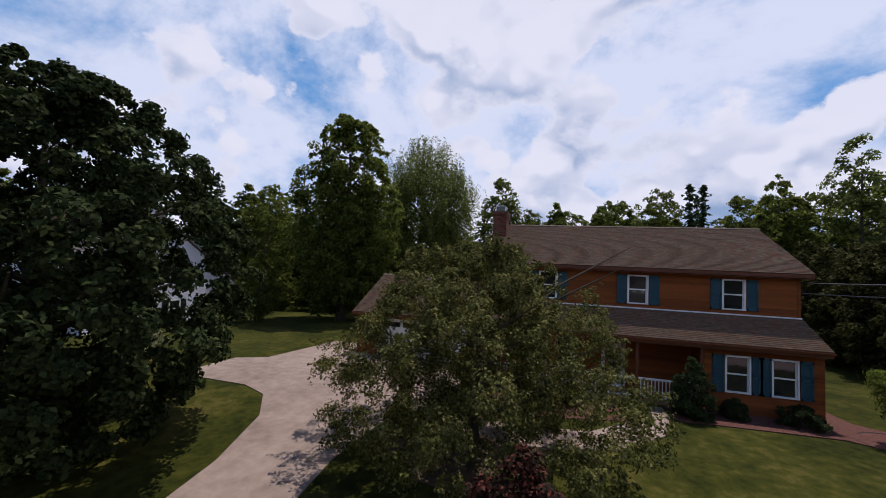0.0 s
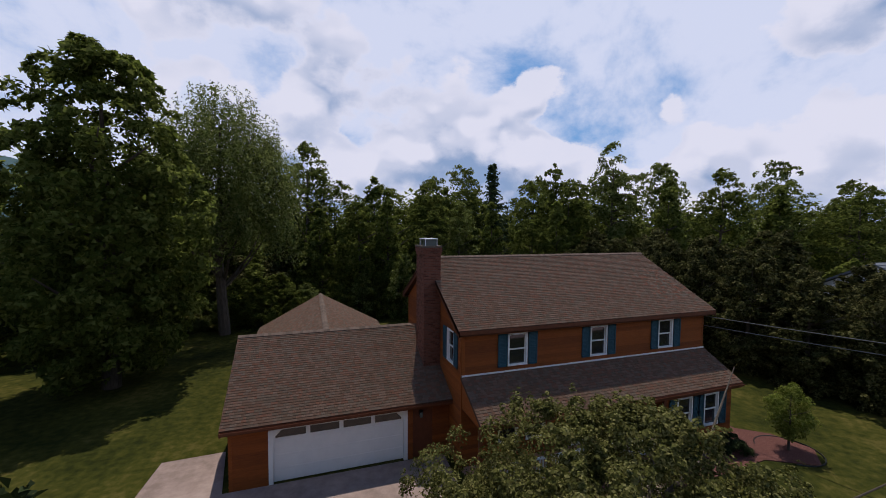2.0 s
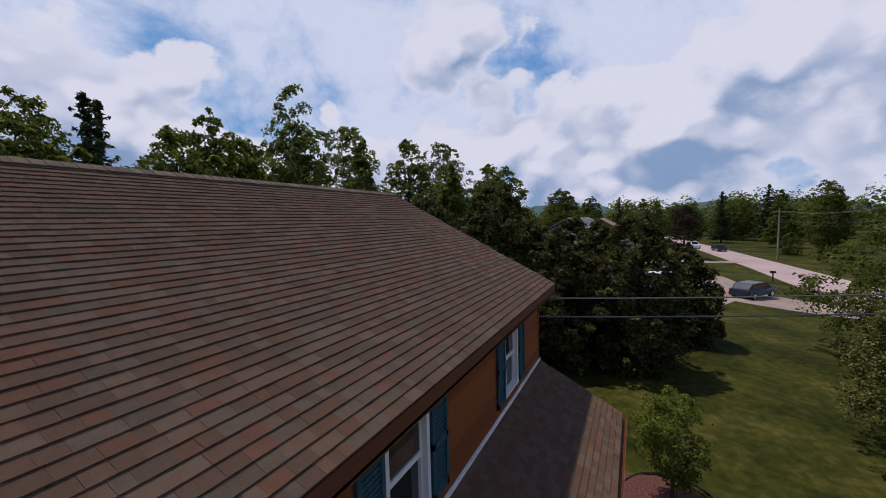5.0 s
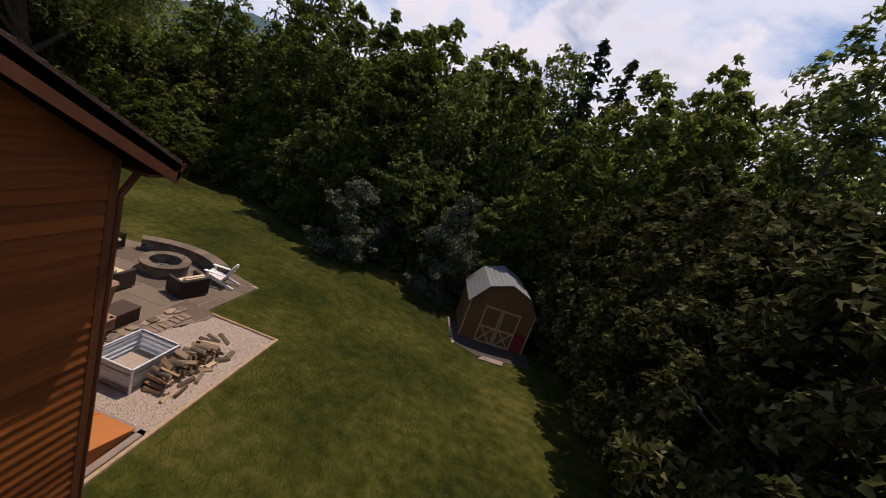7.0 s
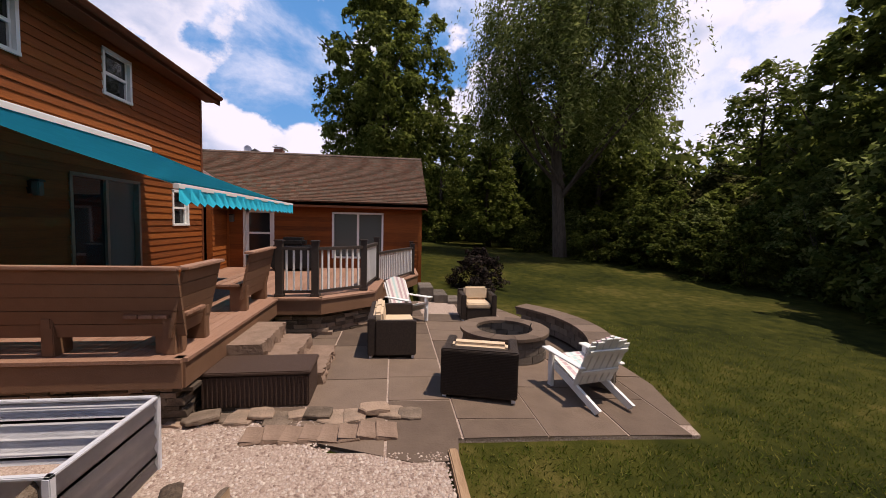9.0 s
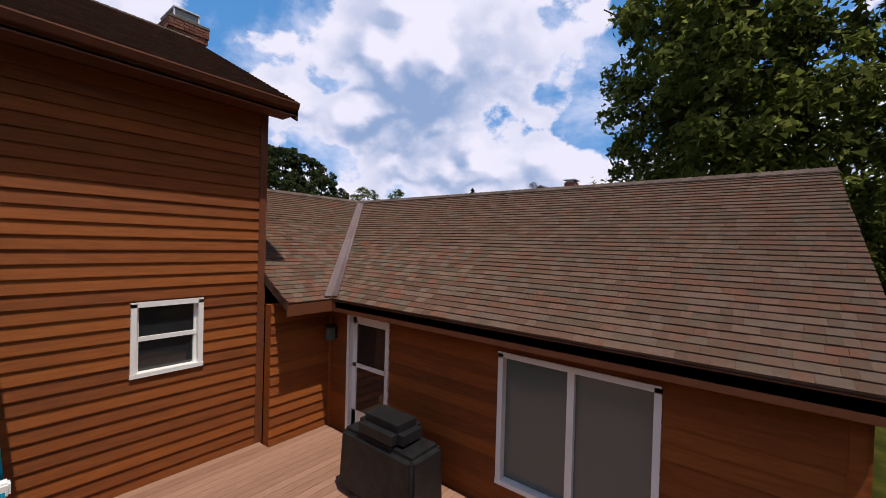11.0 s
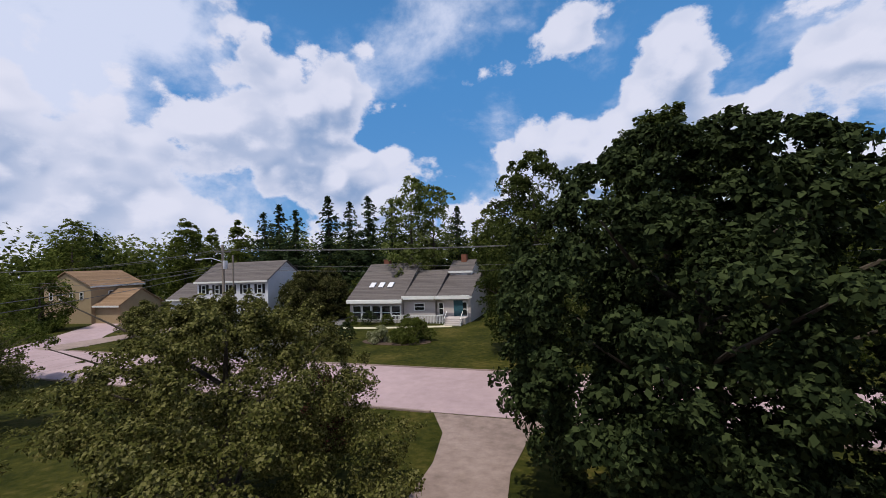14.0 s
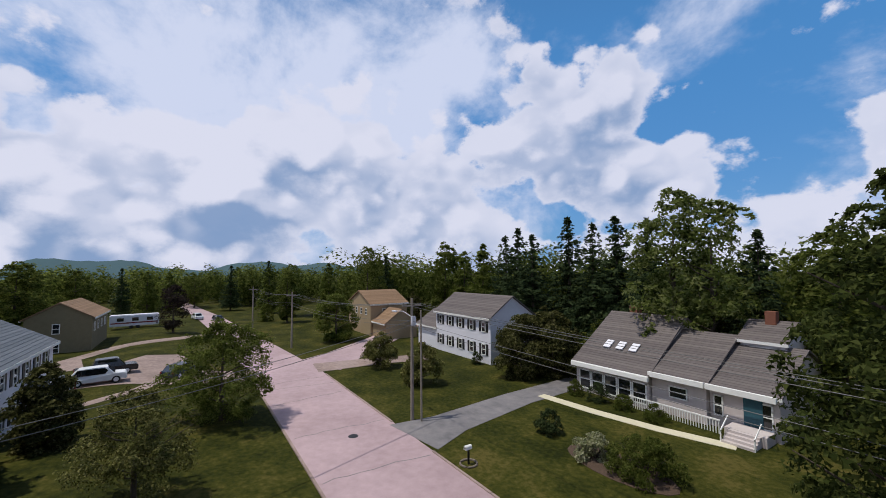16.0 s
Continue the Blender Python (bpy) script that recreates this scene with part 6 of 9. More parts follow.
    for side, s, z, w, h, sh in windows:
        (ox, oy), (ux, uy) = faces[side]
        nx, ny = uy, -ux
        m = Matrix(((ux, nx, 0, ox), (uy, ny, 0, oy), (0, 0, 1, 0), (0, 0, 0, 1)))
        fr = bmesh.new()
        for q in ((s, 0.0, z, s + 0.1, 0.08, z + h), (s + w - 0.1, 0.0, z, s + w, 0.08, z + h), (s, 0.0, z, s + w, 0.1, z + 0.1), (s, 0.0, z + h - 0.1, s + w, 0.08, z + h), (s, 0.0, z + h / 2 - 0.04, s + w, 0.07, z + h / 2 + 0.04)):
            box(fr, *q, m=m)
        bmesh.ops.recalc_face_normals(fr, faces=fr.faces[:])
        win = part("window", fr, trim, ob)
        pn = boxed(s + 0.08, 0.01, z + 0.08, s + w - 0.08, 0.045, z + h - 0.08, m=m)
        bmesh.ops.recalc_face_normals(pn, faces=pn.faces[:])
        part("pane", pn, GLASS, win)
        if sh:
            for a_ in (s - 0.5, s + w + 0.05):
                q = boxed(a_, 0.0, z, a_ + 0.45, 0.05, z + h, m=m)
                bmesh.ops.recalc_face_normals(q, faces=q.faces[:])
                part("shutter", q, sh, ob)
    return ob


DARK = DARK_METAL
nw = gable_house("white_house", -37.0, -25.4, -2.5, 6.4, -0.2, 5.2, 8.07, WHITE_SIDING, GREY_ROOF, "white two-storey neighbour with a gable end and dark shutters", [("east", 1.75, 3.9, 1.0, 1.35, DARK), ("east", 5.7, 3.9, 1.0, 1.35, DARK), ("east", 1.75, 0.75, 1.0, 1.4, DARK), ("east", 5.7, 0.75, 1.0, 1.4, DARK), ("east", 4.15, 6.7, 0.55, 0.6, None)])
rows_w = bmesh.new()
for i in range(52):
    z = -0.1 + i * 0.155
    hw = 4.45 if z < 5.35 else max(0.0, 4.45 * (8.2 - z) / 2.85)
    if hw > 0.1:
        hexa(rows_w, [(5.8, -hw, z), (5.835, -hw, z), (5.835, hw, z), (5.8, hw, z), (5.8, -hw, z + 0.15), (5.808, -hw, z + 0.15), (5.808, hw, z + 0.15), (5.8, hw, z + 0.15)])
bmesh.ops.recalc_face_normals(rows_w, faces=rows_w.faces[:])
tagged(part("siding", rows_w, WHITE_SIDING, nw), kind="stuff")
for i in range(22):
    part("course", boxed(-5.8, -4.47, -0.1 + i * 0.25, 5.8, -4.45, 0.12 + i * 0.25), WHITE_SIDING, nw)
ch = thing("brick_chimney", (-27.8, 3.4, 7.0), label="brick chimney on the white house with a flat cap", category="chimney")
part("chimney_shaft", boxed(-0.5, -0.4, 0, 0.5, 0.4, 1.7, bevel=0.02), BRICK, ch)
part("cap", boxed(-0.6, -0.5, 1.85, 0.6, 0.5, 1.92, bevel=0.02), METAL, ch)
part("cap_leg", boxed(-0.4, -0.3, 1.7, -0.35, 0.3, 1.86), METAL, ch)
part("cap_leg", boxed(0.35, -0.3, 1.7, 0.4, 0.3, 1.86), METAL, ch)


def dish(x, y, z, turn):
    ob = thing("satellite_dish", (x, y, z), turn, "pale grey satellite dish on the white house", "satellite dish")
    bm = bmesh.new()
    rings = []
    for i in range(5):
        r = 0.34 * i / 4
        rings.append([bm.verts.new((r * r * 0.9, r * math.cos(a * math.pi / 8), r * math.sin(a * math.pi / 8) * 1.05)) for a in range(16)] if i else [bm.verts.new((0, 0, 0))])
    for a in range(16):
        bm.faces.new((rings[0][0], rings[1][a], rings[1][(a + 1) % 16]))
        for i in range(1, 4):
            bm.faces.new((rings[i][a], rings[i + 1][a], rings[i + 1][(a + 1) % 16], rings[i][(a + 1) % 16]))
    bmesh.ops.solidify(bm, geom=bm.faces[:], thickness=0.02)
    part("reflector", bm, WHITE_SIDING, ob)
    bm = bmesh.new()
    tube(bm, [(-0.02, 0, 0), (-0.15, 0, -0.2), (-0.15, 0, -0.6)], [0.02] * 3, 6)
    tube(bm, [(0.05, 0, -0.34), (0.35, 0, -0.1)], [0.012] * 2, 5)
    part("mount", bm, METAL, ob)


dish(-25.2, -2.3, 5.6, 20)
dish(-25.3, 1.3, 8.2, 20)
gable_house("white_house_garage", -36.0, -28.5, 6.6, 13.0, -0.2, 2.9, 4.9, WHITE_SIDING, GREY_ROOF, "low white garage wing beside the white house", [("east", 2.0, 0.9, 1.0, 1.2, None)], axis="x", category="garage")
gable_house("blue_grey_house", 31.8, 46.2, -1.9, 6.2, -0.6, 4.9, 7.2, WHITE_SIDING, SLATE_ROOF, "white two-storey neighbour with a blue-grey roof", [("west", 1.6, 1.0, 1.4, 1.3, DARK), ("west", 5.2, 3.6, 1.0, 1.3, DARK)] + [("south", 1.2 + i * 2.6, 3.7, 0.9, 1.3, DARK) for i in range(5)] + [("south", 1.2 + i * 2.6, 0.9, 0.9, 1.4, DARK) for i in (0, 1, 4)])
pc = thing("porch_canopy", (39.5, -2.9, -0.6), label="dark flat porch canopy on white posts", category="porch")
part("roof", boxed(-1.6, -0.9, 2.6, 1.6, 0.95, 3.1, bevel=0.04), SLATE_ROOF, pc)
for x in (-1.4, 1.4):
    part("post", boxed(x - 0.09, -0.8, 0.05, x + 0.09, -0.62, 2.6), WHITE, pc)
part("step", boxed(-1.7, -1.0, -0.1, 1.7, 0.95, 0.35, bevel=0.02), CONCRETE, pc)
fl = thing("porch_flag", (41.0, -3.95, 1.6), label="striped red, white and blue flag hanging from a staff", category="flag")
bm = bmesh.new()
tube(bm, [(0, 0.4, -0.1), (0, -0.6, 0.7)], [0.015, 0.012], 6)
part("staff", bm, WHITE, fl)
for i in range(7):
    part("stripe", boxed(-0.01, -0.6 + i * 0.11, -0.45, 0.01, -0.5 + i * 0.11, 0.65 - i * 0.07), SHED_RED if i % 2 == 0 else WHITE, fl)
part("canton", boxed(-0.014, -0.6, 0.15, 0.014, -0.25, 0.6), SHUTTER, fl)

# grey contemporary house: three stepped bays
gc = gable_house("grey_house", 13.1, 20.8, -61.2, -47.4, -1.1, 2.0, 6.45, GREY_SIDING, GREY_ROOF, "grey contemporary house with skylights and a glazed sunroom", [("north", 0.4 + i * 1.45, 0.35, 1.35, 1.9, None) for i in range(5)])
for i in range(3):
    sk = boxed(-1.75 + i * 1.4, 4.2, 4.9, -1.0 + i * 1.4, 5.3, 5.02, bevel=0.01)
    bmesh.ops.rotate(sk, verts=sk.verts[:], cent=(0, 4.75, 4.96), matrix=Matrix.Rotation(-math.atan2(4.45, 6.9), 3, "X"))
    bmesh.ops.translate(sk, verts=sk.verts[:], vec=(0, 0, -0.12))
    part("skylight", sk, WHITE_SIDING, gc)
part("white_fascia", boxed(-4.1, 7.2, 2.55, 4.1, 7.5, 2.98, bevel=0.01), WHITE, gc)
gable_house("grey_house_bay", 8.6, 13.0, -60.0, -47.8, -1.1, 2.2, 5.3, GREY_SIDING, GREY_ROOF, "middle bay of the grey house with a broad white fascia", [("north", 1.5, 1.5, 1.5, 1.0, None)])
gable_house("grey_house_entry", 4.0, 8.5, -60.0, -48.2, -1.1, 2.2, 4.7, GREY_SIDING, GREY_ROOF, "entry bay of the grey house with a blue door", [("north", 2.7, 0.7, 1.4, 1.9, None), ("north", 0.25, 0.9, 0.7, 1.6, None)])
gable_house("grey_house_loft", 5.0, 8.2, -59.0, -53.6, 3.2, 5.2, 6.6, WHITE_SIDING, GREY_ROOF, "raised clerestory of the grey house", [("north", 0.5, 0.75, 2.2, 0.8, None)], overhang=0.3, category="clerestory")
for nm, x0, x1, z in (("fascia_board", 8.5, 13.0, 1.95), ("fascia_board", 3.9, 8.4, 1.95)):
    tagged(part(nm, boxed(x0, -47.4, z - 0.05, x1, -47.15, z + 0.38, bevel=0.01), WHITE), "broad white fascia board on the grey house", "fascia")
tagged(part("front_door", boxed(5.0, -48.3, -0.4, 6.2, -48.1, 1.65, bevel=0.01), SHUTTER), "dark blue front door of the grey house", "door")
dk = thing("porch_rail", (11.5, -46.6, -1.1), label="white porch railing in front of the grey house", category="railing")
part("top_rail", boxed(-4.3, -0.05, 1.0, 3.0, 0.05, 1.1), WHITE, dk)
for i in range(37):
    part("baluster", boxed(-4.25 + i * 0.2, -0.03, 0.05, -4.19 + i * 0.2, 0.03, 1.0), WHITE, dk)
st = thing("porch_steps", (5.6, -46.4, -1.1), label="wide pale wooden steps up to the grey house", category="steps")
for i in range(4):
    part("tread", boxed(-1.0, 1.2 - i * 0.32 - 0.32, 0.0, 1.0, 1.2 - i * 0.32, 0.18 + i * 0.18), GREY_SIDING, st)
part("landing", boxed(-1.3, -1.75, 0.0, 1.3, -0.08, 0.74), GREY_SIDING, st)
for x in (-1.05, 1.0):
    bm = bmesh.new()
    hexa(bm, [(x, 1.2, 0.75), (x + 0.06, 1.2, 0.75), (x + 0.06, -0.1, 1.55), (x, -0.1, 1.55), (x, 1.2, 0.85), (x + 0.06, 1.2, 0.85), (x + 0.06, -0.1, 1.65), (x, -0.1, 1.65)])
    part("handrail", bm, WHITE, st)
    part("rail_post", boxed(x, 1.12, 0.0, x + 0.07, 1.2, 0.86), WHITE, st)
cc = thing("brick_chimney", (18.6, -55.0, 5.2), label="square brick chimney on the grey house", category="chimney")
part("chimney_shaft", boxed(-0.45, -0.45, 0, 0.45, 0.45, 2.1, bevel=0.03), BRICK, cc)
part("cap", boxed(-0.5, -0.5, 2.1, 0.5, 0.5, 2.18, bevel=0.02), MORTAR, cc)
cc2 = thing("brick_chimney", (6.6, -56.0, 6.0), label="brick chimney on the clerestory", category="chimney")
part("chimney_shaft", boxed(-0.4, -0.4, 0, 0.4, 0.4, 1.6, bevel=0.03), BRICK, cc2)

# white colonial, tan house, olive house, far roofs
gable_house("white_colonial_house", 34.0, 47.6, -54.6, -46.7, -0.9, 5.1, 7.7, WHITE_SIDING, GREY_ROOF, "white colonial house with dark shutters across the street", [("north", 0.9 + i * 2.7, 4.0, 0.9, 1.4, DARK) for i in range(5)] + [("north", 0.9 + i * 2.7, 0.9, 0.9, 1.5, DARK) for i in range(5)] + [("west", 3.0, 0.9, 0.9, 1.4, DARK)])
gable_house("colonial_garage", 47.8, 54.0, -54.0, -47.0, -0.9, 2.4, 4.6, WHITE_SIDING, GREY_ROOF, "attached garage of the white colonial", [], category="garage")
gable_house("tan_house", 66.0, 78.0, -51.0, -43.0, -1.1, 5.0, 7.4, TAN_SIDING, BROWN_ROOF, "tan two-storey house with a brown roof", [("north", 1.5 + i * 2.6, 3.9, 0.9, 1.3, None) for i in range(4)] + [("west", 2.5, 3.9, 0.9, 1.3, None)], axis="y")
gable_house("tan_garage", 60.0, 66.5, -50.0, -43.5, -1.1, 1.9, 4.2, TAN_SIDING, BROWN_ROOF, "tan garage with a brown roof", [], category="garage")
gable_house("olive_house", 74.0, 88.0, -0.5, 7.0, -1.1, 4.8, 7.0, OLIVE_SIDING, BROWN_ROOF, "olive-brown two-storey house at the bend of the street", [("west", 3.0, 3.6, 0.9, 1.5, None), ("west", 3.0, 0.8, 0.9, 1.5, None)] + [("south", 1.5 + i * 3, 3.6, 0.9, 1.4, None) for i in range(4)])
gable_house("brick_ranch_house", -96.0, -80.0, -66.0, -58.0, -1.0, 2.2, 4.4, BRICK, BROWN_ROOF, "low brick ranch house far down the street", [("north", 2.0 + i * 3, 0.8, 1.6, 1.2, None) for i in range(4)])
gable_house("far_white_house", -118.0, -106.0, -74.0, -66.0, -1.1, 5.5, 8.4, WHITE_SIDING, GREY_ROOF, "far white house among trees", [("north", 2.0 + i * 3, 1.0, 1.2, 1.4, None) for i in range(3)])
gable_house("green_roofed_house", -46.0, -36.0, -44.0, -37.0, -1.0, 2.2, 4.3, BRICK, SLATE_ROOF, "small brick house with a green-grey roof", [("north", 2.0, 0.8, 1.2, 1.3, None), ("north", 6.0, 0.8, 1.2, 1.3, None)])


# ---- poles and wires ----
def utility_pole(x, y, top, label, arm=False):
    z = ground_z(x, y)
    ob = thing("utility_pole", (x, y, z), label=label, category="utility pole")
    bm = bmesh.new()
    tube(bm, [(0, 0, -0.3), (0, 0, top - z)], [0.16, 0.11], 10)
    part("pole", bm, POLE, ob)
    part("crossarm", boxed(-0.06, -0.9, top - z - 0.7, 0.06, 0.9, top - z - 0.58), POLE, ob)
    for yy in (-0.8, 0.0, 0.8):
        bm = bmesh.new()
        tube(bm, [(0, yy, top - z - 0.6), (0, yy, top - z - 0.4)], [0.04, 0.03], 6)
        part("insulator", bm, CURTAIN_GLASS, ob)
    if arm:
        bm = bmesh.new()
        tube(bm, [(0, 0, top - z - 1.6), (1.2, 0.2, top - z - 1.2), (2.4, 0.4, top - z - 1.25)], [0.03, 0.03, 0.03], 6)
        part("lamp_arm", bm, METAL, ob)
        part("street_light", boxed(2.2, 0.3, top - z - 1.35, 2.9, 0.52, top - z - 1.22, bevel=0.03), METAL, ob)
        bm = bmesh.new()
        tube(bm, [(-0.7, -0.5, -0.3), (-0.66, -0.5, top - z - 1.0)], [0.09, 0.07], 8)
        part("stub_pole", bm, POLE, ob)
        part("transformer", boxed(-0.42, -0.2, top - z - 2.3, -0.12, 0.2, top - z - 1.5, bevel=0.06), METAL, ob)


utility_pole(22.9, -28.8, 9.1, "weathered wooden utility pole with a street light at the roadside", True)
utility_pole(93.5, -25.5, 8.2, "wooden utility pole far along the street")
utility_pole(-57.8, -31.3, 9.8, "wooden utility pole far down the street")
utility_pole(62.0, -27.4, 8.2, "wooden utility pole by the junction")


def wire(a, b, sag, r=0.014):
    a, b = Vector(a), Vector(b)
    bm = bmesh.new()
    pts = [a.lerp(b, i / 14) - Vector((0, 0, sag * 4 * (i / 14) * (1 - i / 14))) for i in range(15)]
    tube(bm, pts, [r] * 15, 5)
    tagged(part("power_line", bm, WIRE), "thin power line strung between poles", "wire")


for dy, z in ((-0.8, 8.6), (0.0, 8.65), (0.8, 8.6), (0.1, 7.2), (0.1, 6.8)):
    wire((22.9, -28.8 + dy, z), (-57.8, -31.3 + dy, z + 0.6), 1.3)
    wire((22.9, -28.8 + dy, z), (62.0, -27.4 + dy, z - 0.8), 0.7)
    wire((62.0, -27.4 + dy, z - 0.8), (93.5, -25.5 + dy, z - 0.9), 0.6)
wire((22.9, -28.7, 7.2), (13.0, 0.0, 5.35), 0.5, 0.02)
wire((22.9, -28.7, 6.8), (12.9, 0.0, 4.9), 0.5, 0.02)


# ---- distant hills ----
def hills(name, angle0, angle1, dist, heights, label):
    bm = bmesh.new()
    n = 60
    lowv, topv, backv = [], [], []
    for i in range(n + 1):
        a = radians(angle0 + (angle1 - angle0) * i / n)
        k = i / n * (len(heights) - 1)
        j = min(int(k), len(heights) - 2)
        f = k - j
        f = f * f * (3 - 2 * f)
        h = heights[j] * (1 - f) + heights[j + 1] * f + 1.2 * math.sin(i * 1.7) + 0.8 * math.sin(i * 3.1)
        lowv.append(bm.verts.new((dist * math.cos(a), dist * math.sin(a), -20)))
        topv.append(bm.verts.new((dist * 1.12 * math.cos(a), dist * 1.12 * math.sin(a), max(h, 0))))
        backv.append(bm.verts.new((dist * 1.3 * math.cos(a), dist * 1.3 * math.sin(a), -20)))
    for i in range(n):
        bm.faces.new((lowv[i], lowv[i + 1], topv[i + 1], topv[i]))
        bm.faces.new((topv[i], topv[i + 1], backv[i + 1], backv[i]))
    for f in bm.faces:
        f.smooth = True
    tagged(part(name, bm, HILL), label, "hill", kind="structure")


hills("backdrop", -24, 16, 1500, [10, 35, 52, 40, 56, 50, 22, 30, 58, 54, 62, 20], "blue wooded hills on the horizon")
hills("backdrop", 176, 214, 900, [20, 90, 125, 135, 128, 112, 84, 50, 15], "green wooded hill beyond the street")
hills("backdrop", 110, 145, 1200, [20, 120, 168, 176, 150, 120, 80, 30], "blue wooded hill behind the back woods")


# ---- beds and gravel ----
sheet("mulch_bed", [(0.2, -2.0), (0.2, -3.6), (1.6, -5.4), (5.4, -4.4), (5.6, -2.0)], 0.03, MULCH, "dark bark mulch bed in front of the porch", "mulch bed", 1.0)
sheet("mulch_bed", [(7.2, -1.7), (7.2, -3.6), (12.4, -3.3), (14.2, -4.3), (15.4, -3.4), (15.0, -1.9), (13.9, -1.0), (13.7, 5.0), (12.9, 5.0), (12.9, -1.6)], 0.03, MULCH, "reddish bark mulch bed round the corner of the house", "mulch bed", 1.0)
sheet("mulch_bed", [(0.3 + 2.6 * math.cos(a * math.pi / 8), -8.1 + 2.2 * math.sin(a * math.pi / 8)) for a in range(16)], 0.03, BED, "bark mulch ring under the crabapple", "mulch bed", 1.0)
sheet("mulch_bed", [(12.9, 5.2), (13.6, 5.2), (13.9, 8.6), (13.5, 9.3), (12.6, 9.2), (12.9, 8.8)], 0.03, MULCH, "bark mulch bed at the corner of the house", "mulch bed", 1.0)
sheet("mulch_bed", [(8.6 + 3.7 * math.cos(a * math.pi / 9), -35.8 + 1.7 * math.sin(a * math.pi / 9)) for a in range(18)], 0.03, BED, "bark mulch island bed across the street", "mulch bed", 1.5)
bed_edge = thing("bed_edging", (14.2, -3.1, ground_z(14.2, -3.1)), label="dark curved edging round the mulch bed", category="edging")
bm = bmesh.new()
tube(bm, [(1.2 * math.cos(a * 0.3), 1.2 * math.sin(a * 0.3), 0.02) for a in range(-8, 9)], [0.03] * 17, 5)
part("edging_strip", bm, DARK_METAL, bed_edge)

BACK_Z = -0.44
sheet("gravel_yard", [(8.8, 8.8), (10.1, 8.8), (10.1, 10.8), (12.0, 10.8), (12.06, 15.42), (9.75, 15.3), (9.7, 14.2), (8.8, 13.0)], 0.045, GRAVEL, "pale pinkish pea gravel yard beside the deck", "gravel", 0.7)
sheet("gravel_patch", [(2.35, 15.5), (3.9, 15.5), (3.9, 16.5), (2.35, 16.5)], 0.045, GRAVEL, "small patch of pale gravel by the deck rail", "gravel", 0.7)


def pebbles():
    rng = np.random.default_rng(9)
    n = 15000
    x, y = rng.uniform(8.85, 12.0, n), rng.uniform(8.9, 15.35, n)
    keep = ~((x > 10.05) & (y < 10.85)) & ~((x < 9.75) & (y > 14.2)) & ~((x > 9.78) & (x < 10.92) & (y > 11.4) & (y < 12.8))
    x, y = x[keep], y[keep]
    n = len(x)
    z = np.array([ground_z(a, b) for a, b in zip(x, y)]) + 0.048
    s = rng.uniform(0.010, 0.023, n)
    base = np.array([(1, 0, 0), (0, 1, 0), (-1, 0, 0), (0, -1, 0), (0, 0, 0.7)])
    a = rng.uniform(0, 6.28, n)
    c, sn = np.cos(a), np.sin(a)
    v = base[None] * s[:, None, None] * rng.uniform(0.7, 1.3, (n, 5, 1))
    vx = v[..., 0] * c[:, None] - v[..., 1] * sn[:, None] + x[:, None]
    vy = v[..., 0] * sn[:, None] + v[..., 1] * c[:, None] + y[:, None]
    verts = np.stack([vx, vy, v[..., 2] + z[:, None]], -1).reshape(-1, 3)
    faces = [(5 * i + k, 5 * i + (k + 1) % 4, 5 * i + 4) for i in range(n) for k in range(4)]
    tagged(part("pebbles", mesh_from("pebbles", verts, faces), PEBBLE), "loose pale pebbles of the gravel yard", "gravel", kind="stuff")


pebbles()
edging = thing("gravel_edging", (12.0, 13.0, BACK_Z), label="weathered timber edging round the gravel", category="edging")
part("timber", boxed(0.02, -4.4, -0.06, 0.11, 2.45, 0.10, bevel=0.012), LOG_WOOD, edging)
part("timber", boxed(-2.25, 2.36, -0.06, 0.1, 2.45, 0.09, bevel=0.012), LOG_WOOD, edging)


# ---- cellar bulkhead ----
bulk = thing("cellar_bulkhead", (11.0, 8.76, BACK_Z), label="orange-brown painted sloping cellar doors against the house", category="cellar door")
bm = bmesh.new()
hexa(bm, [(-0.78, 0, -0.1), (0.80, 0, -0.1), (0.80, 1.92, -0.1), (-0.78, 1.92, -0.1), (-0.78, 0, 0.66), (0.80, 0, 0.66), (0.80, 1.92, 0.16), (-0.78, 1.92, 0.16)])
part("base", bm, BULKHEAD, bulk)
for x0, x1 in ((-0.81, 0.005), (0.015, 0.83)):
    bm = bmesh.new()
    hexa(bm, [(x0, -0.0, 0.665), (x1, -0.0, 0.665), (x1, 1.97, 0.155), (x0, 1.97, 0.155), (x0, -0.0, 0.70), (x1, -0.0, 0.70), (x1, 1.97, 0.19), (x0, 1.97, 0.19)])
    bmesh.ops.recalc_face_normals(bm, faces=bm.faces[:])
    bmesh.ops.bevel(bm, geom=bm.edges[:], offset=0.008, segments=1, affect="EDGES")
    leaf_ob = part("door_leaf", bm, BULKHEAD, bulk)
part("handle", boxed(0.05, 1.2, 0.385, 0.09, 1.38, 0.43, bevel=0.005), DARK_METAL, leaf_ob)
part("curb", boxed(-0.95, -0.0, -0.15, -0.8, 2.1, 0.08, bevel=0.01), CONCRETE, bulk)
part("curb", boxed(-0.95, 1.98, -0.15, 0.98, 2.12, 0.08, bevel=0.01), CONCRETE, bulk)
part("curb", boxed(0.83, -0.0, -0.15, 0.98, 2.1, 0.08, bevel=0.01), CONCRETE, bulk)


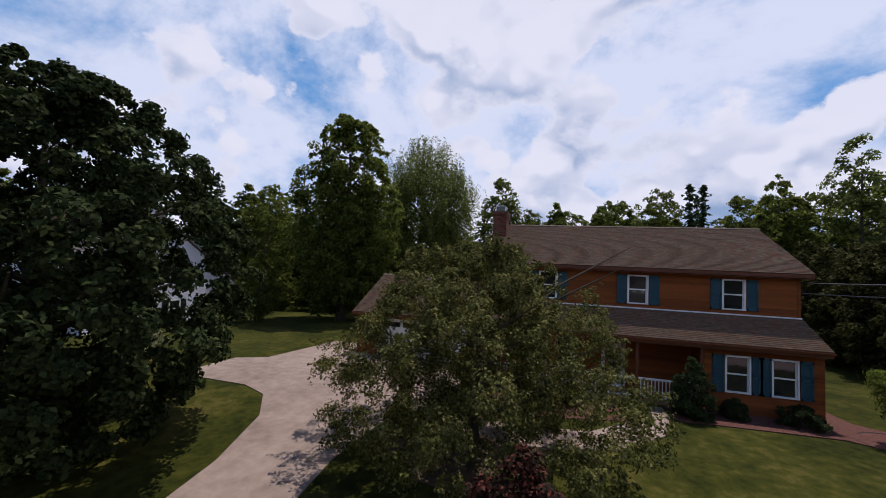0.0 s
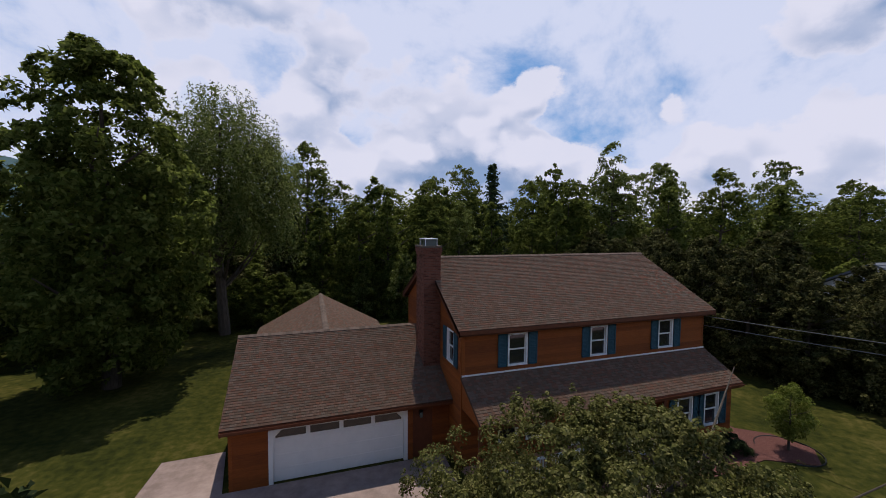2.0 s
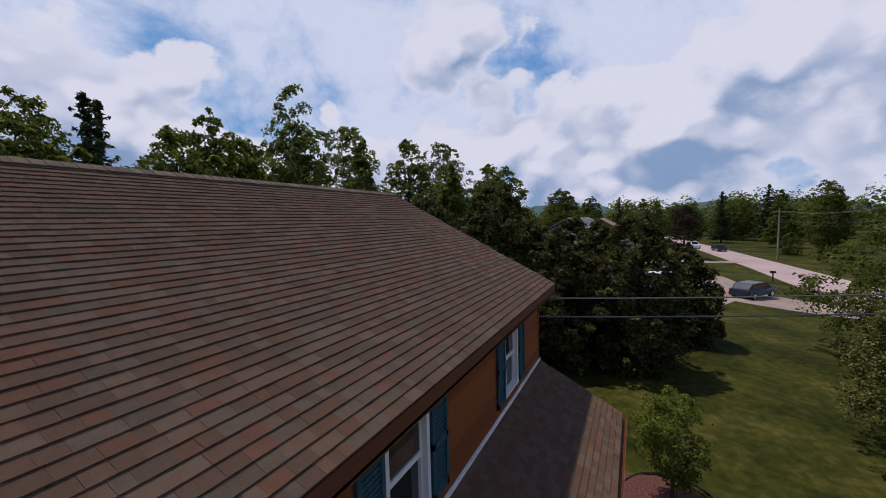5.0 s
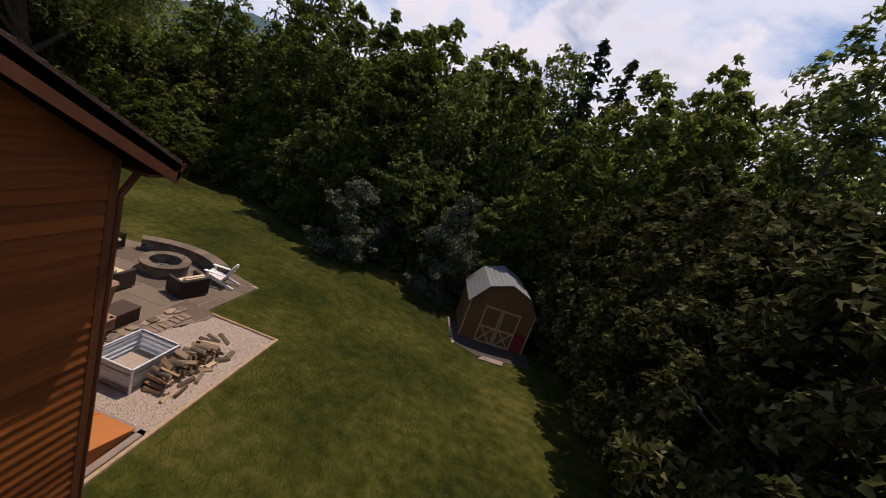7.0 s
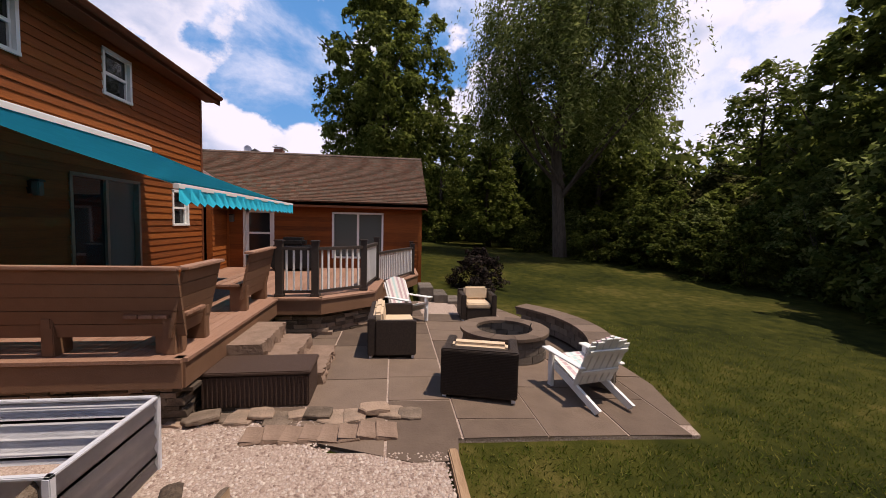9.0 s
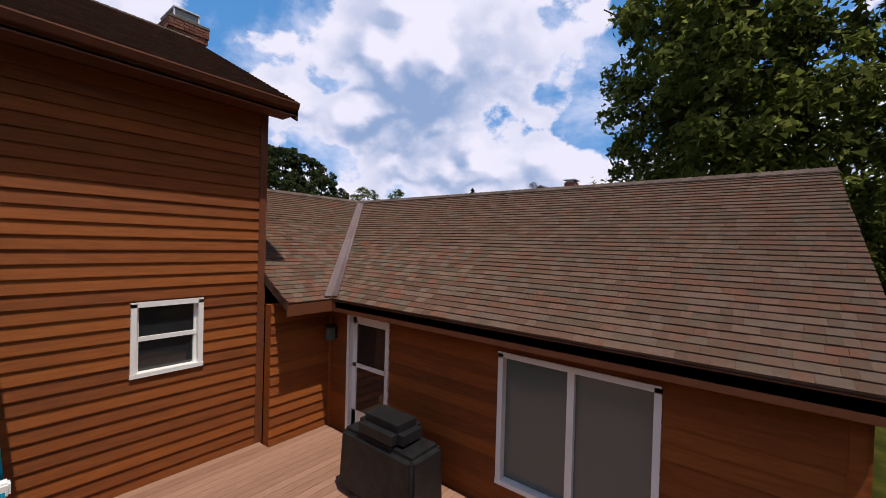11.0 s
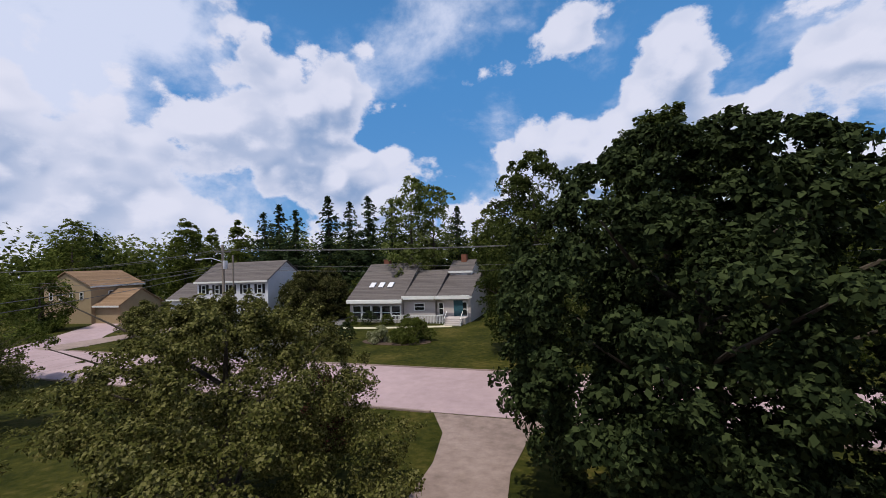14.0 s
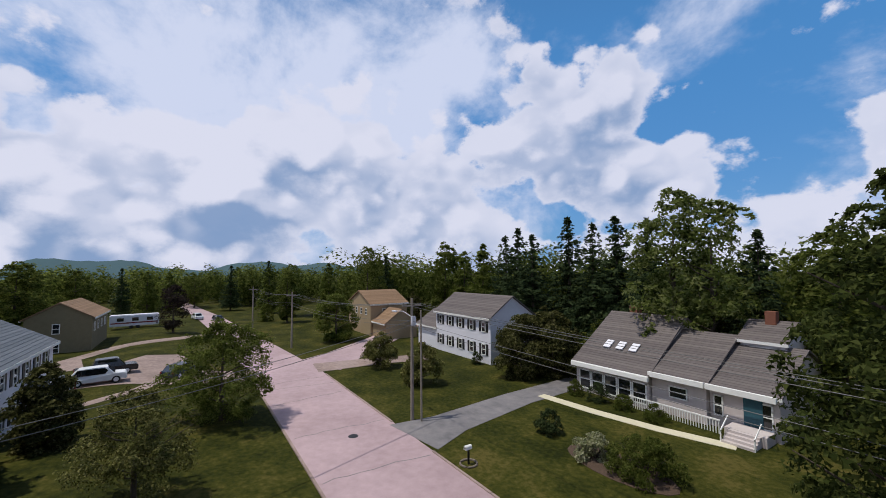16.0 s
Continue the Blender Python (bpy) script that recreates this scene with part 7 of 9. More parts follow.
# ---- hose and reel ----
hose = thing("garden_hose", (9.45, 9.9, BACK_Z + 0.05), label="green garden hose lying in loose coils on gravel", category="hose")
rh = random.Random(4)
bm = bmesh.new()
pts = []
for i in range(150):
    a = i * 0.27
    r = 0.34 + 0.2 * math.sin(i * 0.11) + rh.uniform(-0.012, 0.012)
    pts.append((r * math.cos(a) + 0.22 * math.sin(i * 0.045), 1.25 * r * math.sin(a), 0.012 + 0.02 * (i % 9) / 9))
tube(bm, pts, [0.011] * len(pts), 5)
part("coil", bm, HOSE, hose)
reel = thing("hose_reel", (9.05, 9.0, BACK_Z + 0.04), 20, "pale grey plastic hose reel beside the house wall", "hose reel")
bm = bmesh.new()
for x in (-0.16, 0.16):
    bmesh.ops.create_cone(bm, cap_ends=True, segments=20, radius1=0.2, radius2=0.2, depth=0.03, matrix=pose(x, 0, 0.24, 0, 90, 0))
bmesh.ops.create_cone(bm, cap_ends=True, segments=16, radius1=0.1, radius2=0.1, depth=0.32, matrix=pose(0, 0, 0.24, 0, 90, 0))
part("drum", bm, CONCRETE, reel)
for x in (-0.2, 0.2):
    part("stand", boxed(x - 0.02, -0.16, 0, x + 0.02, 0.16, 0.3, bevel=0.01), CONCRETE, reel)
bm = bmesh.new()
tube(bm, [(-0.2, 0, 0.3), (-0.2, 0.02, 0.5), (0.2, 0.02, 0.5), (0.2, 0, 0.3)], [0.016] * 4, 6)
part("grip", bm, CONCRETE, reel)


# ---- raised metal bed ----
planter = thing("raised_bed", (10.34, 12.12, BACK_Z + 0.04), label="rectangular corrugated galvanised steel raised bed, half empty", category="planter")


def corrugated(x0, y0, x1, y1, h):
    bm = bmesh.new()
    d = Vector((x1 - x0, y1 - y0, 0))
    n = Vector((d.y, -d.x, 0)).normalized()
    k = 26
    rows = []
    for i in range(k + 1):
        z = h * i / k
        off = 0.012 * math.sin(i / k * 5 * 2 * math.pi)
        rows.append([bm.verts.new(Vector((x0, y0, z)) + n * off), bm.verts.new(Vector((x1, y1, z)) + n * off)])
    for a, b in zip(rows, rows[1:]):
        bm.faces.new((a[0], a[1], b[1], b[0]))
    bmesh.ops.solidify(bm, geom=bm.faces[:], thickness=0.006)
    for f in bm.faces:
        f.smooth = True
    return bm


for q in ((-0.54, -0.64, 0.54, -0.64), (0.54, -0.64, 0.54, 0.64), (0.54, 0.64, -0.54, 0.64), (-0.54, 0.64, -0.54, -0.64)):
    part("side_panel", corrugated(*q, 0.66), METAL, planter)
for x in (-0.54, 0.54):
    for y in (-0.64, 0.64):
        part("corner_post", boxed(x - 0.025, y - 0.025, 0, x + 0.025, y + 0.025, 0.67, bevel=0.006), METAL, planter)
for q in ((-0.56, -0.665, 0.56, -0.625), (-0.56, 0.625, 0.56, 0.665), (-0.56, -0.665, -0.52, 0.665), (0.52, -0.665, 0.56, 0.665)):
    part("rim", boxed(q[0], q[1], 0.66, q[2], q[3], 0.685, bevel=0.006), METAL, planter)
part("gravel_fill", boxed(-0.52, -0.62, 0.0, 0.52, 0.62, 0.12), GRAVEL, planter)


# ---- firewood ----
def split_log(rng, name="firewood_log"):
    """A split log: a wedge of a round, rough at both ends."""
    bm = bmesh.new()
    ln, r = rng.uniform(0.38, 0.5), rng.uniform(0.075, 0.12)
    a0 = rng.uniform(70, 130)
    prof = [(0, 0)] + [(r * math.cos(radians(a0 * k / 5)), r * math.sin(radians(a0 * k / 5))) for k in range(6)]
    rings = []
    for i in range(4):
        x = -ln / 2 + ln * i / 3
        j = rng.uniform(0.94, 1.06)
        rings.append([bm.verts.new((x + rng.uniform(-0.008, 0.008), p * j - r * 0.3, q * j - r * 0.3)) for p, q in prof])
    n = len(prof)
    for a, b in zip(rings, rings[1:]):
        for k in range(n):
            bm.faces.new((a[k], a[(k + 1) % n], b[(k + 1) % n], b[k]))
    bm.faces.new(rings[0][::-1])
    bm.faces.new(rings[-1])
    bmesh.ops.recalc_face_normals(bm, faces=bm.faces[:])
    me = bpy.data.meshes.new(name)
    bm.to_mesh(me)
    bm.free()
    me.materials.append(LOG_WOOD)
    me.materials.append(LOG_BARK)
    for p in me.polygons:
        if len(p.vertices) == 4 and 1 <= (p.index % n) <= 5:
            p.material_index = 1
    return me


rl = random.Random(21)
log_kinds = [split_log(rl) for _ in range(9)]


def log_at(x, y, z, tilt, roll, turn):
    ob = new("firewood_log", log_kinds[rl.randrange(9)])
    tagged(ob, "split firewood log in a low stack on gravel", "firewood", "firewood stack")
    ob.matrix_world = pose(x, y, z, roll, tilt, turn)


for layer in range(4):
    n = 17 - layer * 2
    for i in range(n):
        y = 11.75 + layer * 0.09 + (2.2 - layer * 0.2) * i / n + rl.uniform(-0.03, 0.03)
        lean = 0 if i > 2 else 1
        log_at(11.15 + rl.uniform(-0.06, 0.06) - layer * 0.03, y, BACK_Z + 0.10 + layer * 0.115 + rl.uniform(-0.012, 0.012), rl.uniform(-9, 9) + (6 if lean else 0), rl.uniform(0, 360), rl.uniform(-16, 16))
for i in range(14):
    log_at(11.15 + rl.uniform(-0.15, 0.2), 11.9 + i * 0.15 + rl.uniform(-0.05, 0.05), BACK_Z + 0.52 + rl.uniform(-0.02, 0.03), rl.uniform(-12, 12), rl.uniform(0, 360), rl.uniform(-22, 22))
for i in range(8):
    log_at(11.5 + rl.uniform(-0.1, 0.12), 11.8 + i * 0.3, BACK_Z + 0.1, rl.uniform(-6, 6), rl.uniform(0, 360), rl.uniform(40, 140))


# ---- loose flat stones ----
def rough_slab(rng, w, d, h):
    """A flat stone with an uneven outline."""
    bm = bmesh.new()
    n = 8
    out = []
    for i in range(n):
        a = 2 * math.pi * i / n + rng.uniform(-0.2, 0.2)
        k = 1 / max(abs(math.cos(a)), abs(math.sin(a))) * rng.uniform(0.90, 1.0)
        out.append((w / 2 * k * math.cos(a), d / 2 * k * math.sin(a)))
    prism(bm, out, 0, h)
    for v in bm.verts:
        v.co.z += rng.uniform(-0.008, 0.008)
    bmesh.ops.bevel(bm, geom=[e for e in bm.edges if abs(e.verts[0].co.z - e.verts[1].co.z) < 0.03], offset=0.012, segments=1, affect="EDGES")
    bmesh.ops.recalc_face_normals(bm, faces=bm.faces[:])
    return bm


rs = random.Random(31)
for i in range(13):
    w, d = rs.uniform(0.26, 0.42), rs.uniform(0.20, 0.34)
    ob = tagged(part("flat_stone", rough_slab(rs, w, d, rs.uniform(0.04, 0.07)), STONE), "loose rough flat stone on the gravel edge", "stone", "loose flat stones")
    ob.matrix_world = pose(8.98 + rs.uniform(-0.06, 0.06), 12.55 + 0.205 * i, BACK_Z + 0.05 + (0.045 if i % 3 == 1 else 0.0), rs.uniform(-5, 5), rs.uniform(-4, 4), 90 + rs.uniform(-18, 18))
for i in range(8):
    bm = boxed(-0.15, -0.11, 0.0, 0.15, 0.11, rs.uniform(0.05, 0.065), bevel=0.008)
    for v in bm.verts:
        v.co += Vector((rs.uniform(-0.012, 0.012), rs.uniform(-0.012, 0.012), rs.uniform(-0.004, 0.004)))
    ob = tagged(part("flat_stone", bm, SLAB), "squared pinkish paving stone leaning on its neighbour", "stone", "loose flat stones")
    ob.matrix_world = pose(9.36 + rs.uniform(-0.03, 0.03), 13.42 + 0.19 * i, BACK_Z + 0.05, -9 + rs.uniform(-3, 3), rs.uniform(-2, 3), rs.uniform(-9, 9))


# ---- deck ----
DZ, DZ_LOW, DX = 0.38, 0.13, 3.3
deck = thing("deck", (3.6, 11.0, BACK_Z), label="brown composite deck with wide rim boards above a stone base", category="deck")
dz = DZ - BACK_Z
o = Vector((3.6, 11.0))
DECK_OUT = [(-1.08, 9.05), (0.0, 9.05), (0.02, 8.78), (9.10, 8.78), (9.10, 12.62), (5.85, 12.62), (5.85, 13.45), (5.1, 14.38), (3.5, 14.5), (3.3, 14.4), (0.6, 15.55), (-1.08, 15.55)]


def spans(poly, y):
    xs = sorted((x1 - x0) * (y - y0) / (y1 - y0) + x0 for (x0, y0), (x1, y1) in zip(poly, poly[1:] + poly[:1]) if (y0 > y) != (y1 > y))
    return list(zip(xs[::2], xs[1::2]))


low = DZ_LOW - BACK_Z
y = 8.84
while y < 15.5:
    for a, b in spans(DECK_OUT, y):
        for c, e, top in ((max(a, DX), b, dz), (a, min(b, DX), low)):
            if e - c > 0.05:
                part("deck_board", boxed(c + 0.01 - o.x, y - 0.068 - o.y, top - 0.03, e - 0.01 - o.x, y + 0.068 - o.y, top), DECK, deck)
                part("joist", boxed(c + 0.04 - o.x, y - 0.03 - o.y, top - 0.12, e - 0.04 - o.x, y + 0.03 - o.y, top - 0.034), DECK_TRIM, deck)
    y += 0.142
for (x0, y0), (x1, y1) in zip(DECK_OUT[3:11], DECK_OUT[4:12]):
    d = Vector((x1 - x0, y1 - y0))
    top = dz if max(x0, x1) > DX + 0.1 else low
    m = Matrix.Translation((x0 - o.x, y0 - o.y, 0)) @ Matrix.Rotation(math.atan2(d.y, d.x), 4, "Z")
    part("rim_board", boxed(-0.02, -0.045, top - 0.31, d.length + 0.02, 0.0, top - 0.035, m=m), DECK_TRIM, deck)
    part("rim_cap", boxed(-0.02, -0.07, top - 0.035, d.length + 0.02, 0.07, top + 0.004, m=m), DECK, deck)
part("riser", boxed(DX - 0.03 - o.x, 8.85 - o.y, low, DX - 0.005 - o.x, 14.42 - o.y, dz - 0.004), DECK_TRIM, deck)
# black block added below the boards, in place of the shade there
part("dark_backing", boxed(0.3, -2.0, 0, 5.3, 1.48, dz - 0.13), DARK_METAL, deck)


# dry stone under the deck
def stone_wall(name, runs, z0, z1, label, seed):
    rng = random.Random(seed)
    wall = thing(name, (*runs[0][0], z0), label=label, category="stone wall")
    ox, oy = runs[0][0]
    for (x0, y0), (x1, y1) in runs:
        d = Vector((x1 - x0, y1 - y0))
        m = Matrix.Translation((x0 - ox, y0 - oy, 0)) @ Matrix.Rotation(math.atan2(d.y, d.x), 4, "Z")
        z = 0.0
        while z < z1 - z0 - 0.03:
            h = rng.uniform(0.05, 0.09)
            s = 0.0
            while s < d.length:
                w = rng.uniform(0.14, 0.38)
                bmx = bmesh.new()
                j = [rng.uniform(-0.012, 0.012) for _ in range(8)]
                dep = rng.uniform(0.0, 0.05)
                hexa(bmx, [m @ Vector(p) for p in ((s + j[0], -dep, z), (s + w - 0.01 + j[1], -dep + j[2], z), (s + w - 0.01, 0.16, z), (s, 0.16, z), (s + j[3], -dep + j[4], z + h - 0.008), (s + w - 0.012 + j[5], -dep, z + h - 0.008 + j[6] * 0.5), (s + w - 0.01, 0.16, z + h - 0.008), (s, 0.16, z + h - 0.008))])
                bmesh.ops.recalc_face_normals(bmx, faces=bmx.faces[:])
                part("stone", bmx, STONE, wall)
                s += w
            z += h
    return wall


stone_wall("deck_stone_base", [((9.0, 8.85), (9.0, 12.52)), ((9.0, 12.52), (8.0, 12.52)), ((6.9, 12.52), (5.75, 12.52)), ((5.74, 12.6), (5.74, 13.4)), ((5.74, 13.4), (5.02, 14.30)), ((5.02, 14.30), (3.4, 14.42))], BACK_Z, 0.07, "dry-laid fieldstone base under the deck", 12)

# stone steps
for i, (ya, yb, zt) in enumerate(((12.64, 13.10, 0.20), (13.06, 13.50, 0.0), (13.44, 13.88, -0.20))):
    rg = random.Random(40 + i)
    bm = bmesh.new()
    n = 22
    front = [(6.92 + 1.18 * k / n, yb + rg.uniform(-0.03, 0.025)) for k in range(n + 1)]
    poly = [(8.1 + rg.uniform(-0.02, 0.02), ya)] + front[::-1] + [(6.9, ya)]
    prism(bm, [(x - 7.2, yv - ya) for x, yv in poly], 0, zt - BACK_Z)
    upright = [e for e in bm.edges if abs(e.verts[0].co.z - e.verts[1].co.z) > 0.05]
    top_z = zt - BACK_Z
    bmesh.ops.subdivide_edges(bm, edges=upright, cuts=4, use_grid_fill=True)
    for v in bm.verts:
        if 0.01 < v.co.z < top_z - 0.01:
            v.co.y += rg.uniform(-0.035, 0.03) if v.co.y > 0.2 else 0.0
            v.co.z += rg.uniform(-0.015, 0.015)
    bmesh.ops.recalc_face_normals(bm, faces=bm.faces[:])
    st_ob = tagged(part("stone_step", bm, SLAB), "thick rough-edged stone slab step", "step", "stone steps")
    st_ob.location = (7.2, ya, BACK_Z)

# railing
rail = thing("deck_railing", (4.5, 13.8, DZ), label="dark deck railing with white balusters", category="railing")
rb = boxed(-0.017, -0.017, 0.12, 0.017, 0.017, 0.95)
rb_me = bpy.data.meshes.new("baluster")
rb.to_mesh(rb_me)
rb.free()
rb_me.materials.append(WHITE)


def rail_post(x, y, top, drop=0.0):
    p = part("post", boxed(-0.065, -0.065, -0.02, 0.065, 0.065, top, bevel=0.006), POST, rail)
    p.location = (x - 4.5, y - 13.8, -drop)
    part("post_cap", boxed(-0.085, -0.085, top, 0.085, 0.085, top + 0.03, bevel=0.01), POST, p)
    part("post_foot", boxed(-0.085, -0.085, 0.0, 0.085, 0.085, 0.06, bevel=0.01), POST, p)


def rail_run(a, b, h, drop=0.0):
    d = Vector(b) - Vector(a)
    m = Matrix.Translation((a[0] - 4.5, a[1] - 13.8, -drop)) @ Matrix.Rotation(math.atan2(d.y, d.x), 4, "Z")
    part("top_rail", boxed(0.05, -0.045, h - 0.09, d.length - 0.05, 0.045, h - 0.03, m=m), POST, rail)
    part("bottom_rail", boxed(0.05, -0.03, 0.07, d.length - 0.05, 0.03, 0.12, m=m), POST, rail)
    n = int(d.length / 0.125)
    for i in range(1, n):
        k = part("baluster", rb_me, None, rail)
        k.matrix_local = m @ Matrix.Translation((d.length * i / n, 0, 0)) @ Matrix.Diagonal((1, 1, (h - 0.2) / 0.83, 1)) @ Matrix.Translation((0, 0, 0.0))


RP = [(5.70, 12.66), (5.70, 13.32), (5.0, 14.18), (3.55, 14.38)]
for p in RP:
    rail_post(*p, 1.05)
for a, b in zip(RP, RP[1:]):
    rail_run(a, b, 0.98)
for p in ((3.22, 14.28), (0.54, 15.42), (-0.95, 15.45)):
    rail_post(*p, 0.98, DZ - DZ_LOW)
rail_run((3.22, 14.28), (0.54, 15.42), 0.94, DZ - DZ_LOW)
rail_run((0.54, 15.42), (-0.95, 15.45), 0.94, DZ - DZ_LOW)


# benches
def deck_bench(x, y, turn, length, label):
    """A plank bench: a seat in front of a leaning backrest of five boards on block feet."""
    ob = thing("deck_bench", (x, y, DZ), turn, label, "bench")
    lean = 0.12
    for i in range(-1, 4):
        z0 = 0.34 + i * 0.145
        bm = bmesh.new()
        y0, y1 = 0.02 - lean * (i / 4), 0.02 - lean * ((i + 1) / 4)
        hexa(bm, [(-length / 2, y0 - 0.035, z0), (length / 2, y0 - 0.035, z0), (length / 2, y0, z0), (-length / 2, y0, z0), (-length / 2, y1 - 0.035, z0 + 0.138), (length / 2, y1 - 0.035, z0 + 0.138), (length / 2, y1, z0 + 0.138), (-length / 2, y1, z0 + 0.138)])
        bmesh.ops.recalc_face_normals(bm, faces=bm.faces[:])
        part("back_board", bm, DECK_TRIM, ob)
    part("back_cap", boxed(-length / 2 - 0.02, -lean - 0.06, 0.918, length / 2 + 0.02, -lean + 0.08, 0.955, bevel=0.008), DECK, ob)
    for i in range(3):
        part("seat_board", boxed(-length / 2, 0.05 + i * 0.145, 0.40, length / 2, 0.05 + i * 0.145 + 0.138, 0.44, bevel=0.006), DECK, ob)
    n = max(2, int(length / 1.2) + 1)
    for i in range(n):
        xx = -length / 2 + 0.15 + (length - 0.3) * i / (n - 1)
        part("foot", boxed(xx - 0.06, -0.03, 0.0, xx + 0.06, 0.22, 0.40, bevel=0.008), DECK_TRIM, ob)
        bm = bmesh.new()
        hexa(bm, [(xx - 0.04, -0.04, 0.3), (xx + 0.04, -0.04, 0.3), (xx + 0.04, 0.44, 0.36), (xx - 0.04, 0.44, 0.36), (xx - 0.04, -0.04, 0.40), (xx + 0.04, -0.04, 0.40), (xx + 0.04, 0.46, 0.40), (xx - 0.04, 0.46, 0.40)])
        part("bracket", bm, DECK_TRIM, ob)
    return ob


deck_bench(8.98, 10.72, 90, 3.76, "long brown deck bench whose plank back closes the deck side")
deck_bench(8.62, 12.51, 180, 0.86, "short return of the brown deck bench at the corner")
deck_bench(6.39, 12.46, 181, 1.28, "short brown plank bench on the deck")
tagged(part("deck_mat", boxed(3.5, 9.2, DZ + 0.004, 6.6, 11.7, DZ + 0.012), WICKER), "dark outdoor mat on the deck under the awning", "mat")

grill = thing("covered_grill", (-0.35, 11.45, DZ_LOW), 0, "gas grill under a fitted black cover", "grill")
bm = bmesh.new()
hexa(bm, [(-0.32, -0.68, 0.06), (0.32, -0.68, 0.06), (0.32, 0.68, 0.06), (-0.32, 0.68, 0.06), (-0.29, -0.66, 0.86), (0.29, -0.66, 0.86), (0.29, 0.66, 0.86), (-0.29, 0.66, 0.86)])
bmesh.ops.bevel(bm, geom=bm.edges[:], offset=0.06, segments=3, affect="EDGES")
part("cover", bm, DARK_METAL, grill)
part("lid_bulge", boxed(-0.27, -0.4, 0.8, 0.27, 0.4, 1.12, bevel=0.1), DARK_METAL, grill)
for yv in (-0.55, 0.55):
    part("wheel", boxed(-0.2, yv - 0.03, 0.0, 0.2, yv + 0.03, 0.1, bevel=0.02), TYRE, grill)

# ---- awning ----
awn = thing("awning", (5.6, 8.79, 3.45), label="bright turquoise retractable awning with a scalloped edge", category="awning")
AX0, AX1, AD, ADROP = -2.55, 2.75, 3.35, -1.22
bm = bmesh.new()
n = 10
top = []
for i in range(n + 1):
    k = i / n
    sag = -0.07 * math.sin(math.pi * k)
    top.append([bm.verts.new((AX0, 0.1 + AD * k, ADROP * k + sag)), bm.verts.new((AX1, 0.1 + AD * k, ADROP * k + sag))])
for a, b in zip(top, top[1:]):
    f = bm.faces.new((a[0], a[1], b[1], b[0]))
    f.smooth = True
bmesh.ops.solidify(bm, geom=bm.faces[:], thickness=0.004)
part("canopy", bm, AWNING, awn)
bm = bmesh.new()
m_s = 22
for i in range(m_s):
    x0, x1 = AX0 + (AX1 - AX0) * i / m_s, AX0 + (AX1 - AX0) * (i + 1) / m_s
    wv = [0.012 * math.sin((i + q) * 1.9) for q in (0, 0.5, 1)]
    ys, zt = AD + 0.12, ADROP - 0.02
    v = [bm.verts.new(p) for p in ((x0, ys + wv[0], zt), (x1, ys + wv[2], zt), (x1, ys + wv[2], zt - 0.17), ((x0 + x1) / 2, ys + 0.02 + wv[1], zt - 0.225), (x0, ys + wv[0], zt - 0.17))]
    bm.faces.new(v)
bmesh.ops.solidify(bm, geom=bm.faces[:], thickness=0.004)
part("valance", bm, AWNING, awn)
part("front_bar", boxed(AX0 - 0.02, AD + 0.05, ADROP - 0.05, AX1 + 0.02, AD + 0.12, ADROP + 0.02, bevel=0.01), WHITE, awn)
part("cassette", boxed(AX0 - 0.08, 0.0, -0.06, AX1 + 0.08, 0.18, 0.09, bevel=0.03), WHITE, awn)
for x in (AX0 + 0.35, AX1 - 0.35):
    bm = bmesh.new()
    s = 1 if x < 0 else -1
    tube(bm, [(x, 0.1, -0.05), (x + s * 0.9, AD * 0.5, ADROP * 0.5 - 0.12), (x, AD + 0.08, ADROP - 0.02)], [0.028, 0.028, 0.022], 8)
    part("folding_arm", bm, WHITE, awn)


# ---- patio ----
PATIO = [(8.7, 13.0), (9.5, 14.0), (9.9, 15.0), (9.9, 15.45), (9.52, 15.5), (9.45, 18.35), (8.0, 18.75), (6.5, 18.75), (5.0, 18.55), (4.0, 18.1), (3.0, 17.7), (2.4, 17.2), (2.4, 16.5), (3.9, 16.5), (3.9, 15.5), (2.4, 15.5), (2.4, 14.9), (3.6, 14.3), (5.0, 14.3), (5.75, 13.4), (6.4, 13.2), (6.4, 12.6), (8.7, 12.6)]
sheet("patio_bed", PATIO, 0.044, GRAVEL, "sandy jointed bed of the patio", "patio", 0.9)
patio = thing("patio", (6.3, 16.0, BACK_Z), label="grey bluestone flag patio with pale joints", category="patio", kind="structure")


def clipped(poly, x0, y0, x1, y1):
    """The outline of a polygon inside an upright rectangle."""
    for axis, limit, sign in ((0, x0, 1), (0, x1, -1), (1, y0, 1), (1, y1, -1)):
        out = []
        for p, q in zip(poly, poly[1:] + poly[:1]):
            dp, dq = (p[axis] - limit) * sign, (q[axis] - limit) * sign
            if dp >= 0:
                out.append(p)
            if (dp >= 0) != (dq >= 0):
                k = dp / (dp - dq)
                out.append((p[0] + (q[0] - p[0]) * k, p[1] + (q[1] - p[1]) * k))
        poly = [p for i, p in enumerate(out) if not out or math.dist(p, out[i - 1]) > 1e-4]
        if len(poly) < 3:
            return []
    return poly


